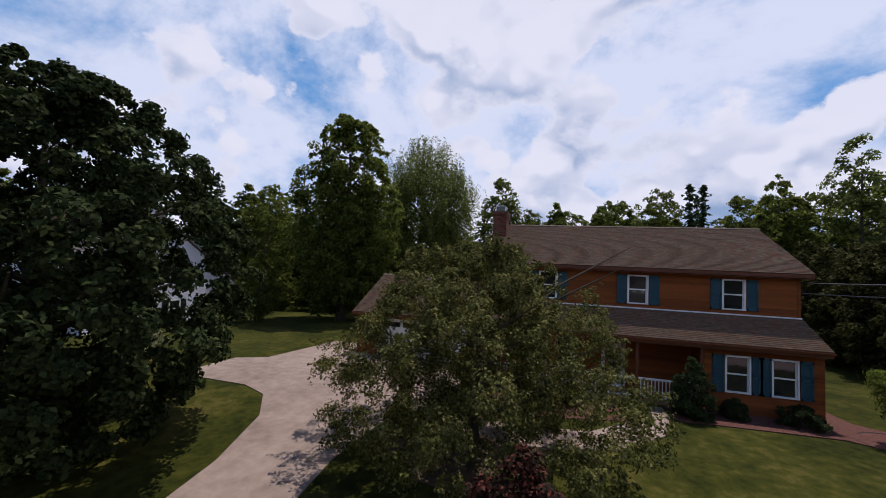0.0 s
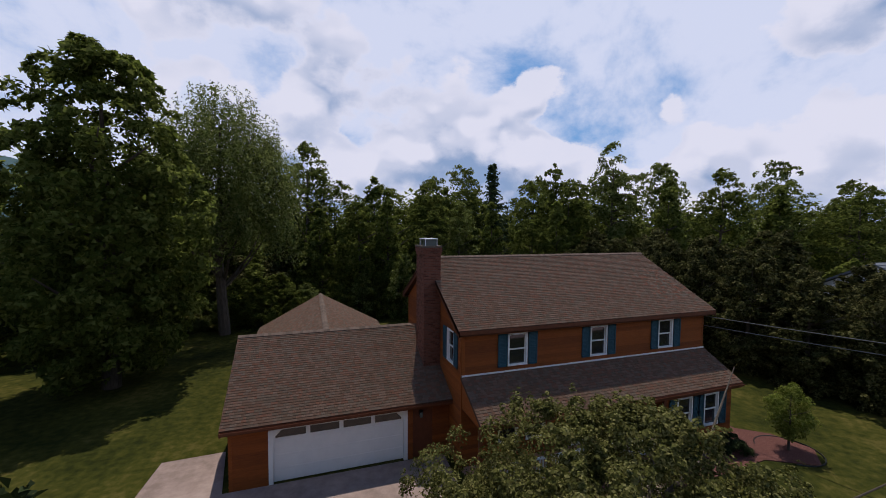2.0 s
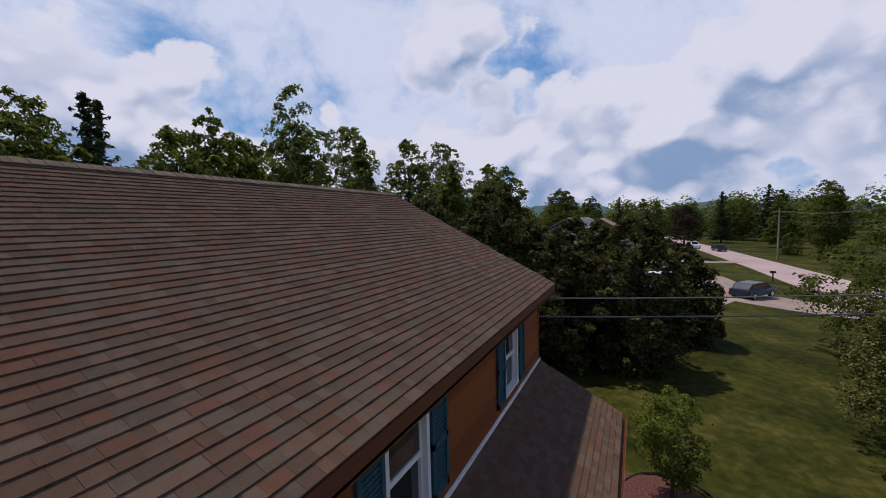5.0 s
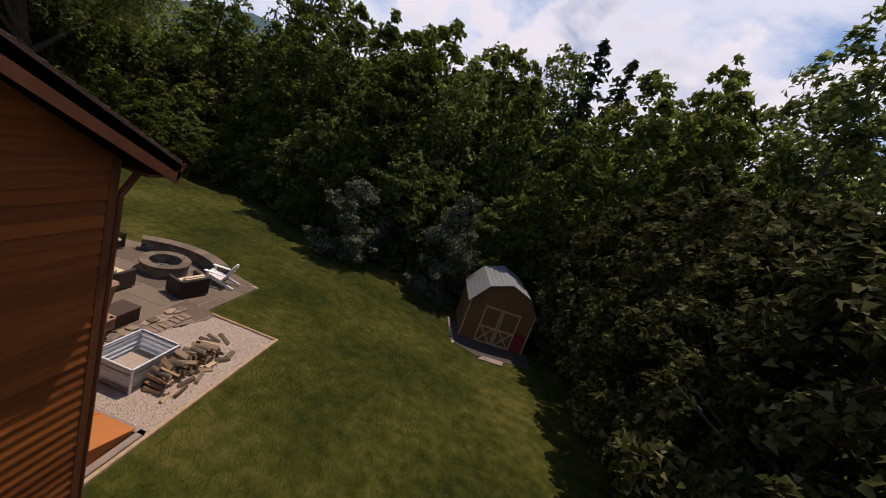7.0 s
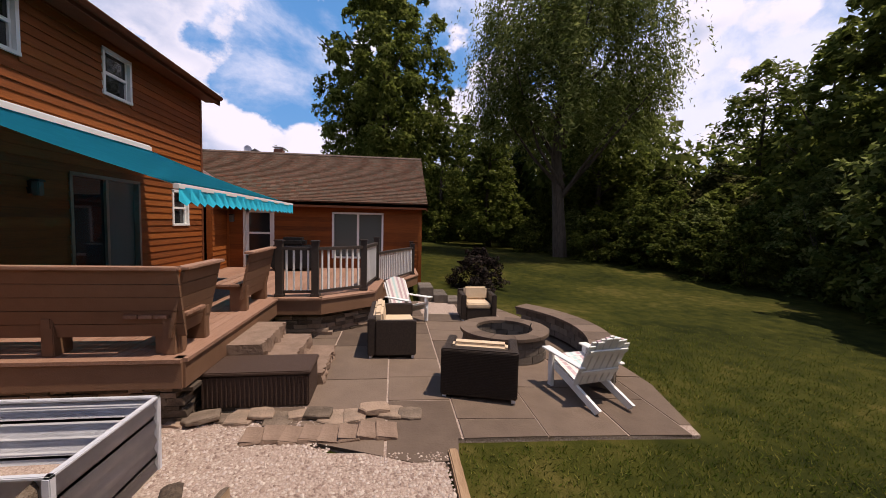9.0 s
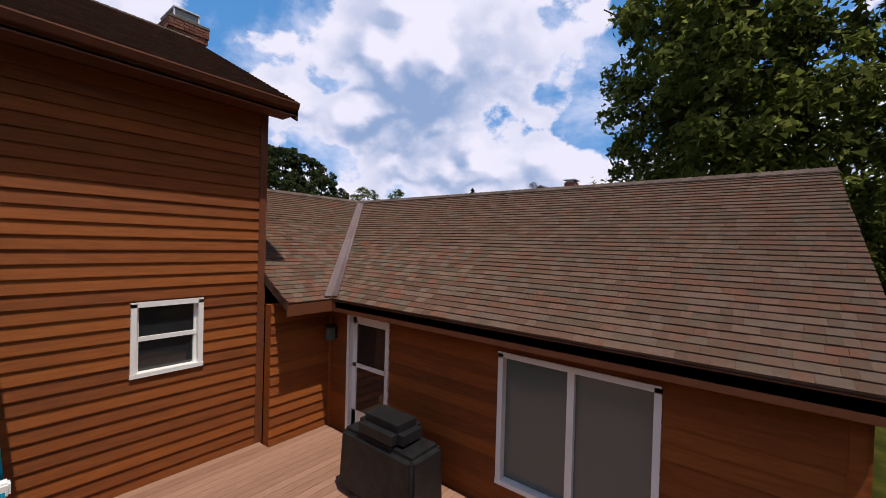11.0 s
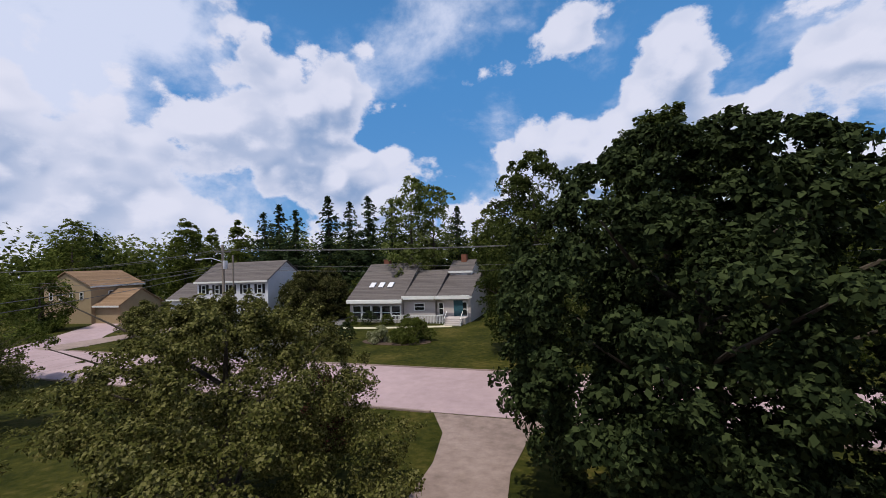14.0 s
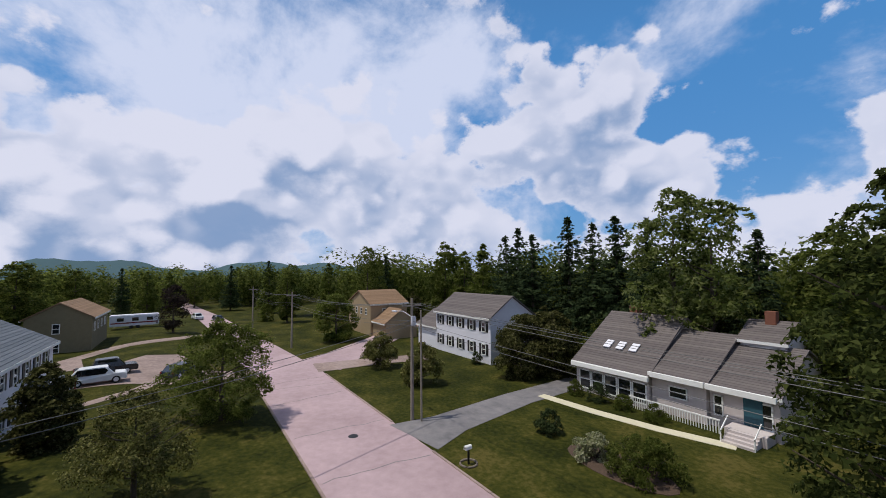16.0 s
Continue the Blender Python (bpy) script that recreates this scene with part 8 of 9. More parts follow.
rp = random.Random(51)
yy = 12.4
while yy < 18.9:
    hgt = rp.choice((0.6, 0.8, 0.95))
    xx = 2.0 + rp.uniform(0, 0.5)
    while xx < 10.2:
        wid_f = rp.choice((0.75, 1.0, 1.25, 1.5))
        jj = [rp.uniform(0.009, 0.017) for _ in range(4)]
        outline = clipped(PATIO, xx + jj[0], yy + jj[1], xx + wid_f - jj[2], yy + hgt - jj[3])
        if len(outline) > 2 and abs(sum(p[0] * q[1] - q[0] * p[1] for p, q in zip(outline, outline[1:] + outline[:1]))) > 0.05:
            z = ground_z(xx + wid_f / 2, yy + hgt / 2) - BACK_Z + 0.02
            bmx = bmesh.new()
            prism(bmx, [(px - 6.3, py - 16.0) for px, py in outline], z, z + 0.035 + rp.uniform(-0.003, 0.003))
            for v in bmx.verts:
                v.co.z += ground_z(v.co.x + 6.3, v.co.y + 16.0) - ground_z(xx + wid_f / 2, yy + hgt / 2)
            bmesh.ops.recalc_face_normals(bmx, faces=bmx.faces[:])
            part("flagstone", bmx, FLAG, patio)
        xx += wid_f
    yy += hgt

# fire pit and curved seat wall
FZ = ground_z(6.65, 16.8) + 0.05


def arc_blocks(bm, r0, r1, a0, a1, z0, z1, steps=3):
    """One curved block of a ring."""
    lo, hi = [], []
    for k in range(steps + 1):
        a = a0 + (a1 - a0) * k / steps
        lo.append((r0 * math.cos(a), r0 * math.sin(a)))
        hi.append((r1 * math.cos(a), r1 * math.sin(a)))
    prism(bm, hi + lo[::-1], z0, z1)
    bmesh.ops.recalc_face_normals(bm, faces=bm.faces[:])


pit = thing("fire_pit", (6.65, 16.8, FZ), label="round grey block fire pit with a flat stone rim", category="fire pit")
rp = random.Random(61)
for course in range(3):
    n = 15
    for i in range(n):
        a0 = 2 * math.pi * (i + 0.5 * (course % 2)) / n
        bm = bmesh.new()
        j = rp.uniform(-0.012, 0.012)
        arc_blocks(bm, 0.52, 0.74 + j, a0 + 0.008, a0 + 2 * math.pi / n - 0.008, course * 0.13, course * 0.13 + 0.122)
        part("block", bm, PATH_STONE, pit)
for i in range(11):
    a0 = 2 * math.pi * i / 11
    bm = bmesh.new()
    arc_blocks(bm, 0.50, 0.79, a0 + 0.006, a0 + 2 * math.pi / 11 - 0.006, 0.392, 0.445, 4)
    part("cap_stone", bm, FLAG, pit)
bm = bmesh.new()
bmesh.ops.create_circle(bm, cap_ends=True, segments=24, radius=0.52, matrix=pose(0, 0, 0.1))
part("ash_bed", bm, ASH, pit)
for i in range(7):
    a = i * 0.9
    bm = bmesh.new()
    tube(bm, [(0.3 * math.cos(a), 0.3 * math.sin(a), 0.12), (-0.1 * math.cos(a + 1), -0.1 * math.sin(a + 1), 0.17)], [0.035, 0.03], 6)
    part("charred_log", bm, ASH, pit)
bm = bmesh.new()
tube(bm, [(0.3, 0.25, 0.1), (0.42, 0.35, 0.62)], [0.008, 0.008], 6)
part("poker", bm, DARK_METAL, pit)

seat = thing("seat_wall", (6.5, 15.6, FZ), label="low curved grey stone seat wall with flat caps", category="garden wall")
A0, A1 = radians(50), radians(130)
for course in range(3):
    n = 13
    for i in range(n):
        sh = 0.5 * (course % 2)
        a0, a1 = A0 + (A1 - A0) * max(0, i - sh) / n, A0 + (A1 - A0) * min(n, i + 1 - sh) / n
        bm = bmesh.new()
        arc_blocks(bm, 2.62, 2.98 + rp.uniform(-0.01, 0.01), a0 + 0.003, a1 - 0.003, course * 0.125, course * 0.125 + 0.12)
        part("block", bm, PATH_STONE, seat)
for i in range(8):
    a0, a1 = A0 + (A1 - A0) * i / 8, A0 + (A1 - A0) * (i + 1) / 8
    bm = bmesh.new()
    arc_blocks(bm, 2.57, 3.03, a0 + 0.002, a1 - 0.002, 0.378, 0.43, 4)
    part("cap_stone", bm, FLAG, seat)

for i, (x, yv, h) in enumerate(((2.15, 15.75, 0.42), (2.25, 16.15, 0.24), (2.4, 16.55, 0.1))):
    for j in range(2):
        sb_ = tagged(part("block_step", boxed(-0.24, -0.2, 0, 0.24, 0.2, h, bevel=0.015), PATH_STONE), "grey stone block step beside the gravel patch", "step", "block steps")
        sb_.location = (x - j * 0.5, yv, ground_z(x, yv) + 0.03)


# ---- wicker seats ----
def wicker(bm_box, parent, name):
    return part(name, bm_box, WICKER, parent)


def weave_panel(parent, x0, x1, y, z0, z1, ny):
    """Raised woven strands over a wicker face."""
    bm = bmesh.new()
    k = int((z1 - z0) / 0.02)
    for i in range(k):
        z = z0 + (z1 - z0) * (i + 0.5) / k
        n = 14
        pts = [(x0 + (x1 - x0) * j / n, y + ny * (0.003 + 0.004 * ((i + j) % 2)), z) for j in range(n + 1)]
        tube(bm, pts, [0.0065] * (n + 1), 4)
    return part("weave", bm, WICKER, parent)


def wicker_seat(name, x, y, turn, width, label, cushions):
    """A box-framed wicker armchair or sofa that faces its own -y; the back is at +y."""
    ob = thing(name, (x, y, ground_z(x, y) + 0.055), turn, label, "outdoor sofa" if width > 1 else "outdoor armchair")
    d = 0.78
    wicker(boxed(-width / 2 + 0.125, -d / 2 + 0.02, 0.05, width / 2 - 0.125, d / 2 - 0.125, 0.30, bevel=0.012), ob, "base")
    bk = wicker(boxed(-width / 2, d / 2 - 0.12, 0.05, width / 2, d / 2, 0.66, bevel=0.015), ob, "backrest")
    weave_panel(bk, -width / 2 + 0.02, width / 2 - 0.02, d / 2, 0.07, 0.64, 1)
    for s in (-1, 1):
        xa, xb = sorted((s * width / 2, s * (width / 2 - 0.12)))
        wicker(boxed(xa, -d / 2, 0.05, xb, d / 2 - 0.123, 0.62, bevel=0.015), ob, "armrest")
    for s in (-1, 1):
        for q in (-1, 1):
            part("foot", boxed(s * (width / 2 - 0.05) - 0.025, q * (d / 2 - 0.05) - 0.025, 0, s * (width / 2 - 0.05) + 0.025, q * (d / 2 - 0.05) + 0.025, 0.055), METAL, ob)
    inner = width - 0.26
    for i in range(cushions):
        a = -inner / 2 + inner * i / cushions
        b = a + inner / cushions
        bm = boxed(a + 0.004, -d / 2 + 0.01, 0.30, b - 0.004, d / 2 - 0.2, 0.42)
        bmesh.ops.bevel(bm, geom=bm.edges[:], offset=0.03, segments=3, affect="EDGES")
        part("seat_cushion", bm, CUSHION, ob)
        bm = boxed(a + 0.004, d / 2 - 0.27, 0.41, b - 0.004, d / 2 - 0.11, 0.73)
        bmesh.ops.bevel(bm, geom=bm.edges[:], offset=0.04, segments=3, affect="EDGES")
        bmesh.ops.rotate(bm, verts=bm.verts[:], cent=(0, d / 2 - 0.15, 0.42), matrix=Matrix.Rotation(radians(-7), 3, "X"))
        part("back_cushion", bm, CUSHION, ob)
    return ob


wicker_seat("wicker_sofa", 6.40, 14.80, 180, 1.46, "dark wicker loveseat with cream cushions facing the fire pit", 2)
wicker_seat("wicker_armchair", 8.30, 16.0, -106, 0.98, "dark wicker armchair with cream cushion, back to the lawn", 1)
wicker_seat("wicker_armchair", 4.15, 16.82, 88, 0.84, "dark wicker armchair with plump cream cushions", 1)

chest = thing("storage_chest", (8.42, 13.22, ground_z(8.4, 13.2) + 0.055), 1, "low dark wicker storage chest beside the stone steps", "storage box")
part("body", boxed(-0.29, -0.60, 0.0, 0.29, 0.60, 0.38, bevel=0.012), CHEST, chest)
part("lid", boxed(-0.31, -0.62, 0.385, 0.31, 0.62, 0.43, bevel=0.012), CHEST, chest)
bm = bmesh.new()
for i in range(24):
    yv = -0.58 + 1.16 * i / 23
    tube(bm, [(0.295, yv, 0.02), (0.295, yv, 0.37)], [0.009, 0.009], 4)
part("weave", bm, CHEST, chest)


def adirondack(x, y, turn, towel, label):
    """A slatted garden chair facing its own -y."""
    ob = thing("adirondack_chair", (x, y, ground_z(x, y) + 0.055), turn, label, "garden chair")
    for s in (-1, 1):
        part("front_leg", boxed(s * 0.29 - 0.025, -0.42, 0, s * 0.29 + 0.025, -0.33, 0.54, bevel=0.006), WHITE, ob)
        bm = bmesh.new()
        xx = s * 0.26
        hexa(bm, [(xx - 0.02, -0.42, 0.30), (xx + 0.02, -0.42, 0.30), (xx + 0.02, 0.55, 0.0), (xx - 0.02, 0.55, 0.0), (xx - 0.02, -0.40, 0.40), (xx + 0.02, -0.40, 0.40), (xx + 0.02, 0.62, 0.08), (xx - 0.02, 0.62, 0.08)])
        part("rear_leg", bm, WHITE, ob)
        bm = bmesh.new()
        hexa(bm, [(s * 0.32 - 0.07, -0.48, 0.54), (s * 0.32 + 0.07, -0.48, 0.54), (s * 0.32 + 0.04, 0.34, 0.50), (s * 0.32 - 0.04, 0.34, 0.50), (s * 0.32 - 0.07, -0.48, 0.565), (s * 0.32 + 0.07, -0.48, 0.565), (s * 0.32 + 0.04, 0.34, 0.525), (s * 0.32 - 0.04, 0.34, 0.525)])
        bmesh.ops.bevel(bm, geom=bm.edges[:], offset=0.008, segments=1, affect="EDGES")
        part("armrest", bm, WHITE, ob)
    for i in range(6):
        yv = -0.42 + i * 0.095
        zv = 0.40 - 0.31 * (yv + 0.40)
        part("seat_slat", boxed(-0.27, yv, zv - 0.0, 0.27, yv + 0.085, zv + 0.02, bevel=0.004), WHITE, ob)
    bmr = Matrix.Translation((0, 0.14, 0.22)) @ Matrix.Rotation(radians(-26), 4, "X")
    for i in range(6):
        xx = -0.265 + i * 0.107
        top_z = 0.80 - 0.10 * abs(i - 2.5) ** 1.4 / 3
        bm = boxed(xx - 0.047, -0.01, 0, xx + 0.047, 0.012, top_z, bevel=0.005)
        bm.transform(bmr)
        part("back_slat", bm, WHITE, ob)
    for z in (0.2, 0.55):
        bm = boxed(-0.30, 0.014, z, 0.30, 0.04, z + 0.07, bevel=0.004)
        bm.transform(bmr)
        part("back_rail", bm, WHITE, ob)
    if towel:
        tw = thing("striped_towel", (x, y, ground_z(x, y) + 0.055), turn, "striped white, mauve and aqua towel draped over a garden chair", "towel")
        for i in range(9):
            xx = -0.27 + i * 0.06
            mat = STRIPE[(0, 1, 0, 2, 0, 1, 0, 1, 0)[i]]
            bm = boxed(xx, -0.036, 0.04, xx + 0.061, -0.014, 0.80 - 0.02 * abs(i - 4))
            bm.transform(bmr)
            part("stripe", bm, mat, tw)
            bm = bmesh.new()
            zf, zb = 0.43, 0.265
            hexa(bm, [(xx, -0.43, zf), (xx + 0.061, -0.43, zf), (xx + 0.061, 0.12, zb), (xx, 0.12, zb), (xx, -0.43, zf + 0.018), (xx + 0.061, -0.43, zf + 0.018), (xx + 0.061, 0.12, zb + 0.018), (xx, 0.12, zb + 0.018)])
            part("stripe", bm, mat, tw)
    return ob


adirondack(4.55, 15.1, 127, True, "white slatted garden chair under a striped towel")
adirondack(8.42, 17.45, -78, True, "white slatted garden chair on the edge of the patio")


# ---- garden shed ----
shed = thing("garden_shed", (18.95, 24.3, ground_z(19.0, 23.6)), 9, "brown gambrel-roofed garden shed with cross-braced double doors", "shed")
SW, SD, SH = 1.65, 1.5, 2.0
bm = bmesh.new()
prof = [(-SW, -0.1), (SW, -0.1), (SW, SH), (SW * 0.62, SH + 0.85), (0, SH + 1.22), (-SW * 0.62, SH + 0.85), (-SW, SH)]
a = [bm.verts.new((x, -SD, z)) for x, z in prof]
b = [bm.verts.new((x, SD, z)) for x, z in prof]
bm.faces.new(a)
bm.faces.new(b[::-1])
for i in range(len(prof)):
    j = (i + 1) % len(prof)
    bm.faces.new((a[i], b[i], b[j], a[j]))
bmesh.ops.recalc_face_normals(bm, faces=bm.faces[:])
part("wall", bm, SHED_WALL, shed)
for (x0, z0), (x1, z1) in (((SW + 0.1, SH - 0.12), (SW * 0.62, SH + 0.87)), ((SW * 0.62, SH + 0.87), (0, SH + 1.25)), ((-SW * 0.62, SH + 0.87), (0, SH + 1.25)), ((-SW - 0.1, SH - 0.12), (-SW * 0.62, SH + 0.87))):
    bm = bmesh.new()
    n_s = 5
    for i in range(n_s):
        k0, k1 = i / n_s, (i + 1.05) / n_s
        xa, za, xb, zb = x0 + (x1 - x0) * k0, z0 + (z1 - z0) * k0, x0 + (x1 - x0) * min(1, k1), z0 + (z1 - z0) * min(1, k1)
        hexa(bm, [(xa, -SD - 0.12, za), (xa, SD + 0.12, za), (xb, SD + 0.12, zb), (xb, -SD - 0.12, zb), (xa, -SD - 0.12, za + 0.06), (xa, SD + 0.12, za + 0.06), (xb, SD + 0.12, zb + 0.045), (xb, -SD - 0.12, zb + 0.045)])
    bmesh.ops.recalc_face_normals(bm, faces=bm.faces[:])
    part("roof", bm, SHED_ROOF, shed)
for k in range(2):
    xa = -0.86 + k * 0.92
    dl = part("door", boxed(xa, -SD - 0.05, 0.05, xa + 0.88, -SD - 0.005, 1.95), SHED_WALL, shed)
    for q in ((xa, 0.05, xa + 0.07, 1.95), (xa + 0.81, 0.05, xa + 0.88, 1.95), (xa, 0.05, xa + 0.88, 0.13), (xa, 1.87, xa + 0.88, 1.95), (xa, 0.86, xa + 0.88, 0.94)):
        part("door_trim", boxed(q[0], -SD - 0.075, q[1], q[2], -SD - 0.05, q[3]), SHED_TRIM, dl)
    for s in (-1, 1):
        bm = boxed(-0.5, -SD - 0.072, -0.03, 0.5, -SD - 0.055, 0.03)
        bmesh.ops.rotate(bm, verts=bm.verts[:], cent=(0, 0, 0), matrix=Matrix.Rotation(s * math.atan2(0.76, 0.62), 3, "Y"))
        bmesh.ops.translate(bm, verts=bm.verts[:], vec=(xa + 0.44, 0, 0.5))
        part("brace", bm, SHED_TRIM, dl)
part("side_door", boxed(0.95, -SD - 0.03, 0.02, SW - 0.08, -SD - 0.002, 1.0), SHED_RED, shed, "dark red lower panel")
for x in (-SW, SW - 0.07):
    part("corner_trim", boxed(x, -SD - 0.02, 0, x + 0.07, -SD, SH), SHED_TRIM, shed)
tagged(sheet("shed_pad", [(16.9, 24.0), (17.1, 21.8), (18.6, 21.0), (21.2, 21.8), (21.0, 24.0)], 0.02, PAD, "dark worn gravel pad in front of the shed", "gravel", 1.0))
sheet("stone_slab", [(18.7, 20.7), (19.8, 20.9), (19.9, 21.4), (18.9, 21.2)], 0.05, CONCRETE, "pale broken concrete slab before the shed", "slab", 0.6)
pe = thing("pad_edging", (16.9, 23.0, ground_z(17, 22.4)), label="low pale stone edging of the shed pad", category="edging")
for i in range(9):
    part("edge_stone", boxed(-0.1 + i * 0.07, 0.8 - i * 0.3, -0.05, 0.04 + i * 0.07, 1.08 - i * 0.3, 0.08, bevel=0.02), CONCRETE, pe)


# ---- cars and street things ----
def car(name, x, y, turn, paint, length, height, label, pickup=False):
    ob = thing(name, (x, y, ground_z(x, y) + 0.035), turn, label, "car")
    w, h = 0.92, height
    prof = [(-length / 2, 0.45), (-length / 2 + 0.05, 0.85), (-length / 2 + 0.15, 0.98), (-0.28 * length, 1.03), (-0.17 * length, h - 0.05), (-0.12 * length, h)]
    prof += [(0.18 * length, h - 0.02), (0.24 * length, 1.0), (length / 2 - 0.1, 0.98)] if pickup else [(0.30 * length, h - 0.02), (0.43 * length, 1.05), (length / 2 - 0.06, 0.95)]
    prof += [(length / 2, 0.5), (length / 2 - 0.05, 0.32), (-length / 2 + 0.05, 0.32)]
    bm = bmesh.new()
    a = [bm.verts.new((p, -w * (1.0 if z < 1.05 else 0.82), z)) for p, z in prof]
    b = [bm.verts.new((p, w * (1.0 if z < 1.05 else 0.82), z)) for p, z in prof]
    bm.faces.new(a)
    bm.faces.new(b[::-1])
    for i in range(len(prof)):
        j = (i + 1) % len(prof)
        bm.faces.new((a[i], b[i], b[j], a[j]))
    bmesh.ops.recalc_face_normals(bm, faces=bm.faces[:])
    bmesh.ops.bevel(bm, geom=bm.edges[:], offset=0.05, segments=2, affect="EDGES")
    part("body", bm, PAINT[paint], ob)
    for s in (-1, 1):
        bm = bmesh.new()
        hi_x = 0.16 * length if pickup else 0.34 * length
        hexa(bm, [(-0.24 * length, s * w * 0.93, 1.06), (hi_x + 0.2, s * w * 0.93, 1.06), (hi_x + 0.2, s * (w * 0.95), 1.06), (-0.24 * length, s * (w * 0.95), 1.06), (-0.12 * length, s * w * 0.83, h - 0.1), (hi_x - 0.1, s * w * 0.83, h - 0.1), (hi_x - 0.1, s * w * 0.86, h - 0.1), (-0.12 * length, s * w * 0.86, h - 0.1)])
        bmesh.ops.recalc_face_normals(bm, faces=bm.faces[:])
        part("side_window", bm, CAR_GLASS, ob)
        for p in (-0.31 * length, 0.31 * length):
            bm = bmesh.new()
            bmesh.ops.create_cone(bm, cap_ends=True, segments=20, radius1=0.36, radius2=0.36, depth=0.24, matrix=pose(p, s * (w - 0.1), 0.36, 90, 0, 0))
            wh = part("wheel", bm, TYRE, ob)
            bm = bmesh.new()
            bmesh.ops.create_cone(bm, cap_ends=True, segments=16, radius1=0.22, radius2=0.2, depth=0.26, matrix=pose(p, s * (w - 0.1), 0.36, 90, 0, 0))
            part("rim", bm, METAL, wh)
        part("headlight", boxed(-length / 2 - 0.01, s * 0.72 - 0.14, 0.66, -length / 2 + 0.08, s * 0.72 + 0.14, 0.82, bevel=0.02), CURTAIN_GLASS, ob)
        part("tail_light", boxed(length / 2 - 0.1, s * 0.76 - 0.1, 0.7, length / 2 + 0.005, s * 0.76 + 0.1, 0.95, bevel=0.02), SHED_RED, ob)
    bm = bmesh.new()
    hexa(bm, [(-0.29 * length, -0.72, 1.05), (-0.29 * length, 0.72, 1.05), (-0.28 * length, 0.72, 1.06), (-0.28 * length, -0.72, 1.06), (-0.18 * length, -0.66, h - 0.07), (-0.18 * length, 0.66, h - 0.07), (-0.165 * length, 0.66, h - 0.06), (-0.165 * length, -0.66, h - 0.06)])
    bmesh.ops.recalc_face_normals(bm, faces=bm.faces[:])
    part("windscreen", bm, CAR_GLASS, ob)
    return ob


car("suv", 48.2, -5.0, 96, "white", 4.9, 1.75, "white sport utility vehicle parked on a concrete drive")
car("pickup_truck", 52.4, -5.2, 100, "black", 5.6, 1.85, "black pickup truck parked on a concrete drive", True)
car("hatchback_car", 49.6, -12.4, 140, "blue", 4.5, 1.5, "dark blue hatchback parked on a concrete drive")
car("hatchback_car", 112.0, -19.6, 10, "black", 4.5, 1.5, "dark car parked far along the street")
car("suv", 118.0, -15.2, 12, "white", 4.7, 1.7, "white car parked far along the street")
car("suv", -97.0, -50.0, 5, "white", 4.7, 1.7, "white car parked by a far house")
rv = thing("travel_trailer", (101.0, -3.4, ground_z(100, -3)), -84, "white travel trailer with a grey stripe on a far lawn", "trailer")
part("body", boxed(-4.2, -1.2, 0.5, 4.2, 1.2, 2.9, bevel=0.15), WHITE_SIDING, rv)
part("stripe", boxed(-4.0, -1.215, 1.1, 4.0, -1.19, 1.35), SHED_RED, rv)
for p in (-0.6, 0.5):
    bm = bmesh.new()
    bmesh.ops.create_cone(bm, cap_ends=True, segments=16, radius1=0.36, radius2=0.36, depth=2.3, matrix=pose(p, 0, 0.36, 90, 0, 0))
    part("wheel", bm, TYRE, rv)
for p in (-3.0, -0.5, 2.0):
    part("window", boxed(p, -1.22, 1.6, p + 1.1, -1.19, 2.3, bevel=0.01), CAR_GLASS, rv)

mb = thing("mailbox", (14.2, -28.2, ground_z(14, -28)), 0, "white mailbox on a post at the roadside", "mailbox")
part("post", boxed(-0.05, -0.05, 0, 0.05, 0.05, 0.95), DARK_METAL, mb)
bm = bmesh.new()
bmesh.ops.create_cone(bm, cap_ends=True, segments=16, radius1=0.12, radius2=0.12, depth=0.5, matrix=pose(0, 0.05, 1.1, 90, 0, 0))
box(bm, -0.12, -0.2, 0.95, 0.12, 0.3, 1.1)
part("box", bm, WHITE, mb)
bm = bmesh.new()
tube(bm, [(0.55 * math.cos(a * 0.42), 0.55 * math.sin(a * 0.42), 0.06) for a in range(16)], [0.07] * 16, 6)
part("stone_ring", bm, PATH_STONE, mb)
mb2 = thing("mailbox", (64.0, -17.5, ground_z(64, -17)), 0, "black mailbox on a post by the far drive", "mailbox")
part("post", boxed(-0.06, -0.06, 0, 0.06, 0.06, 1.0), DARK_METAL, mb2)
part("box", boxed(-0.14, -0.3, 1.0, 0.14, 0.3, 1.3, bevel=0.06), DARK_METAL, mb2)


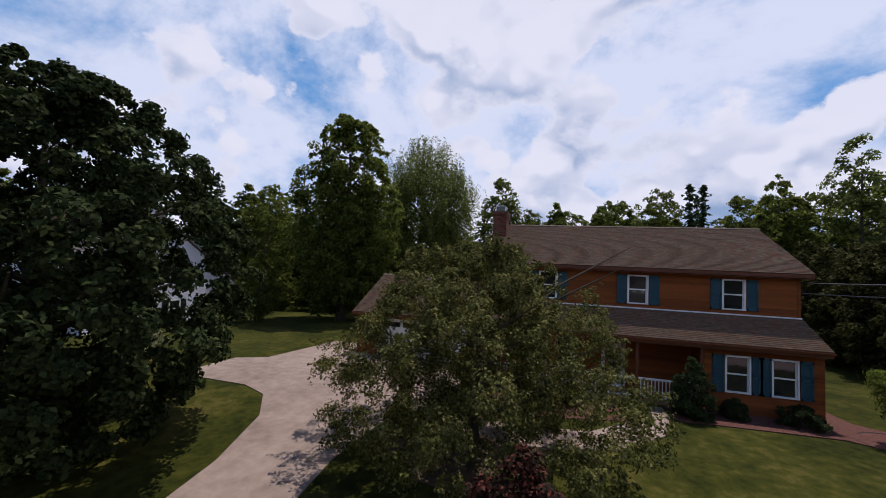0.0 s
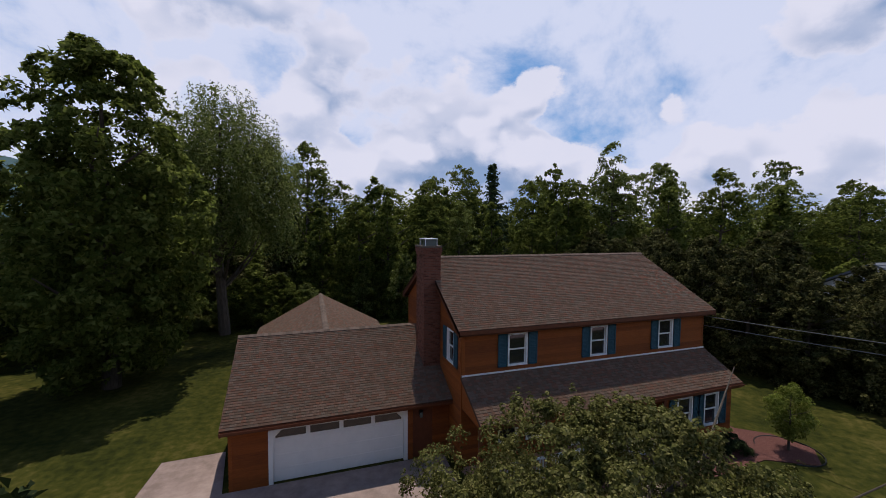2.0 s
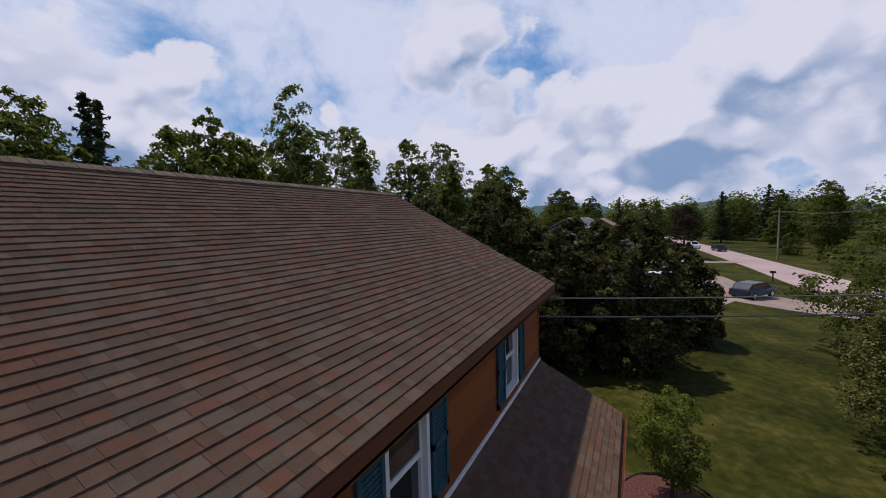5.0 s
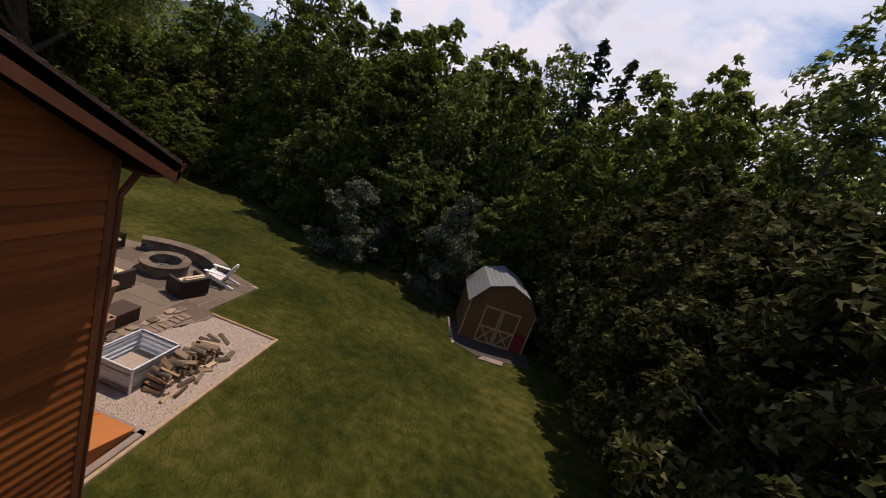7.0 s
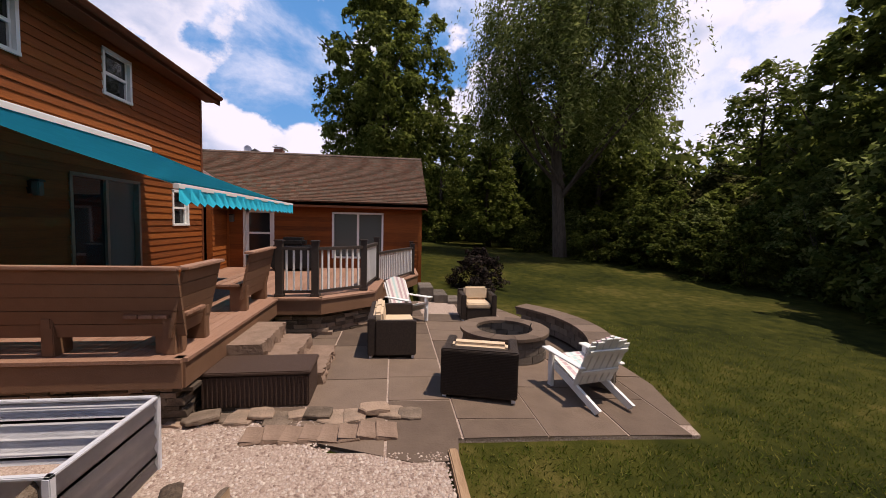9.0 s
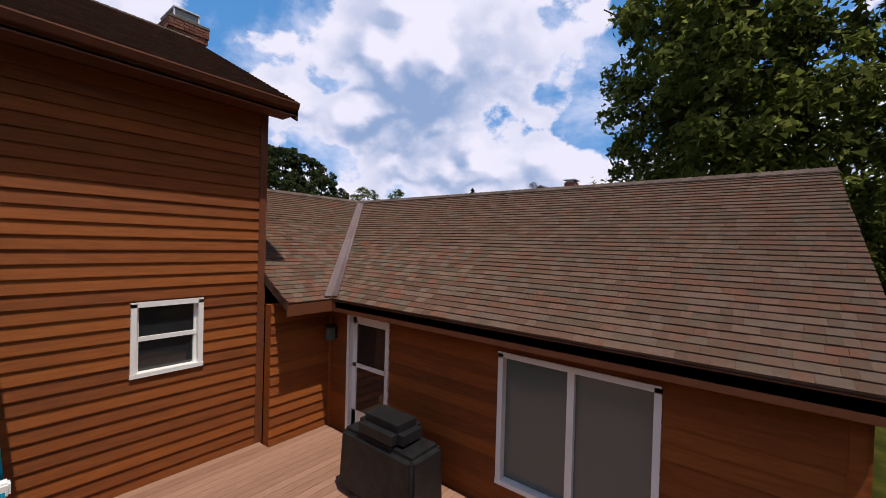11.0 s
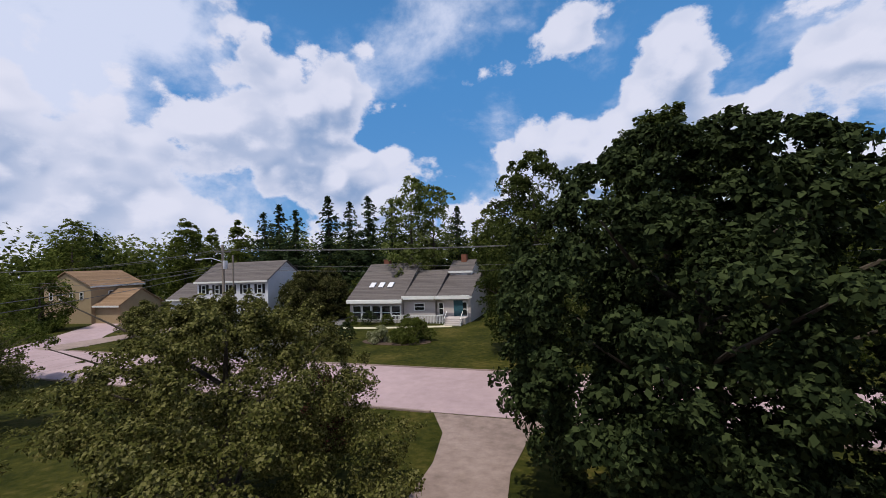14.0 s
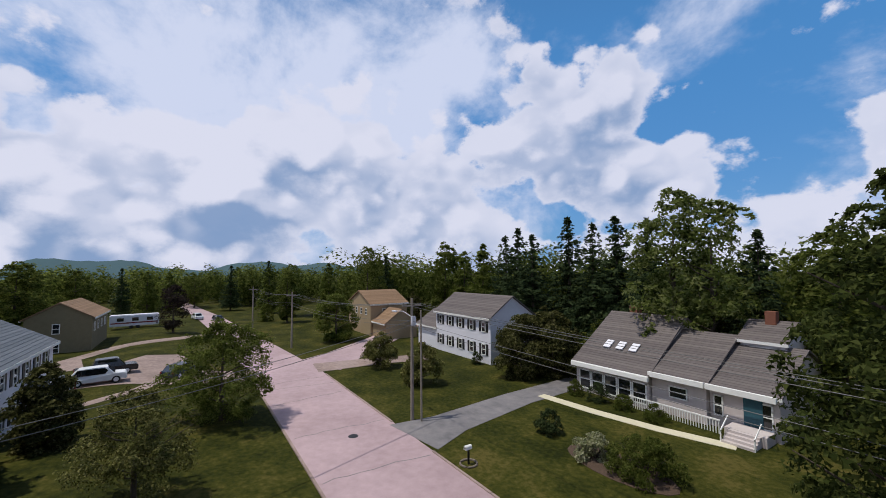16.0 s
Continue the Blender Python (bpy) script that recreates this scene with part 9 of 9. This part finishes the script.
# ---- lawn blades near the patio, far belts of wood ----
def grass_blades():
    rng = np.random.default_rng(15)
    n = 210000
    x = rng.uniform(4.0, 20.0, n)
    y = rng.uniform(9.0, 26.0, n)
    keep = ~((x < 12.15) & (y < 15.5)) & ~((x < 9.6) & (y < 18.6)) & ~((x < 14.0) & (y < 9.5))
    far = np.hypot(x - 11.5, y - 16.5)
    keep &= rng.uniform(0, 1, n) < np.clip(1.25 - far / 8.0, 0.04, 1)
    x, y = x[keep], y[keep]
    z = np.array([ground_z(a, b) for a, b in zip(x, y)])
    n = len(x)
    a = rng.uniform(0, 6.28, n)
    h = rng.uniform(0.02, 0.05, n)
    w = rng.uniform(0.004, 0.009, n)
    bx, by = rng.normal(0, 0.022, n), rng.normal(0, 0.022, n)
    p0 = np.stack([x - w * np.cos(a), y - w * np.sin(a), z], 1)
    p1 = np.stack([x + w * np.cos(a), y + w * np.sin(a), z], 1)
    p2 = np.stack([x + bx + w * 0.3, y + by, z + h], 1)
    p3 = np.stack([x + bx - w * 0.3, y + by, z + h], 1)
    tagged(part("grass", quads_mesh("grass", np.stack([p0, p1, p2, p3], 1)), BLADE), "short green and straw lawn blades", "grass", kind="stuff")


grass_blades()


def far_woods(name, a0, a1, r0, r1, n, top, seed, label, centre=(20.0, -10.0)):
    """A distant belt of trees: crowns of uneven height filled with leaf clumps."""
    rng = np.random.default_rng(seed)
    k, each = n // 90, 200
    ang = np.radians(rng.uniform(a0, a1, k))
    rad = rng.uniform(r0, r1, k)
    hgt = top * rng.uniform(0.6, 1.08, k)
    wid = hgt * rng.uniform(0.22, 0.36, k)
    pick = np.repeat(np.arange(k), each)
    d = sphere_dirs(rng, len(pick), -0.95)
    pick = pick[:len(d)]
    c = np.stack([centre[0] + rad[pick] * np.cos(ang[pick]), centre[1] + rad[pick] * np.sin(ang[pick]), hgt[pick] * 0.5 - 1.0], 1) + d * np.stack([wid[pick], wid[pick], hgt[pick] * 0.5], 1) * rng.uniform(0.7, 1.0, (len(d), 1))
    q = leaf_quads(rng, c, d, 2, 0.85, 0.5, 0.4, 0.8)
    tagged(part(name, tris_mesh(name, q), LEAF["oak"]), label, "woods", kind="stuff")


far_woods("far_woods_north", 30, 150, 62, 100, 16000, 17, 80, "dense woods behind the back lawn")
far_woods("far_woods_west", 150, 250, 95, 150, 14000, 18, 81, "dense woods west of the houses")
far_woods("far_woods_south", 250, 335, 85, 130, 14000, 19, 82, "dense woods beyond the houses across the street")
far_woods("far_woods_east", -30, 32, 135, 210, 14000, 16, 83, "dense woods along the far street")

lay_shingles()
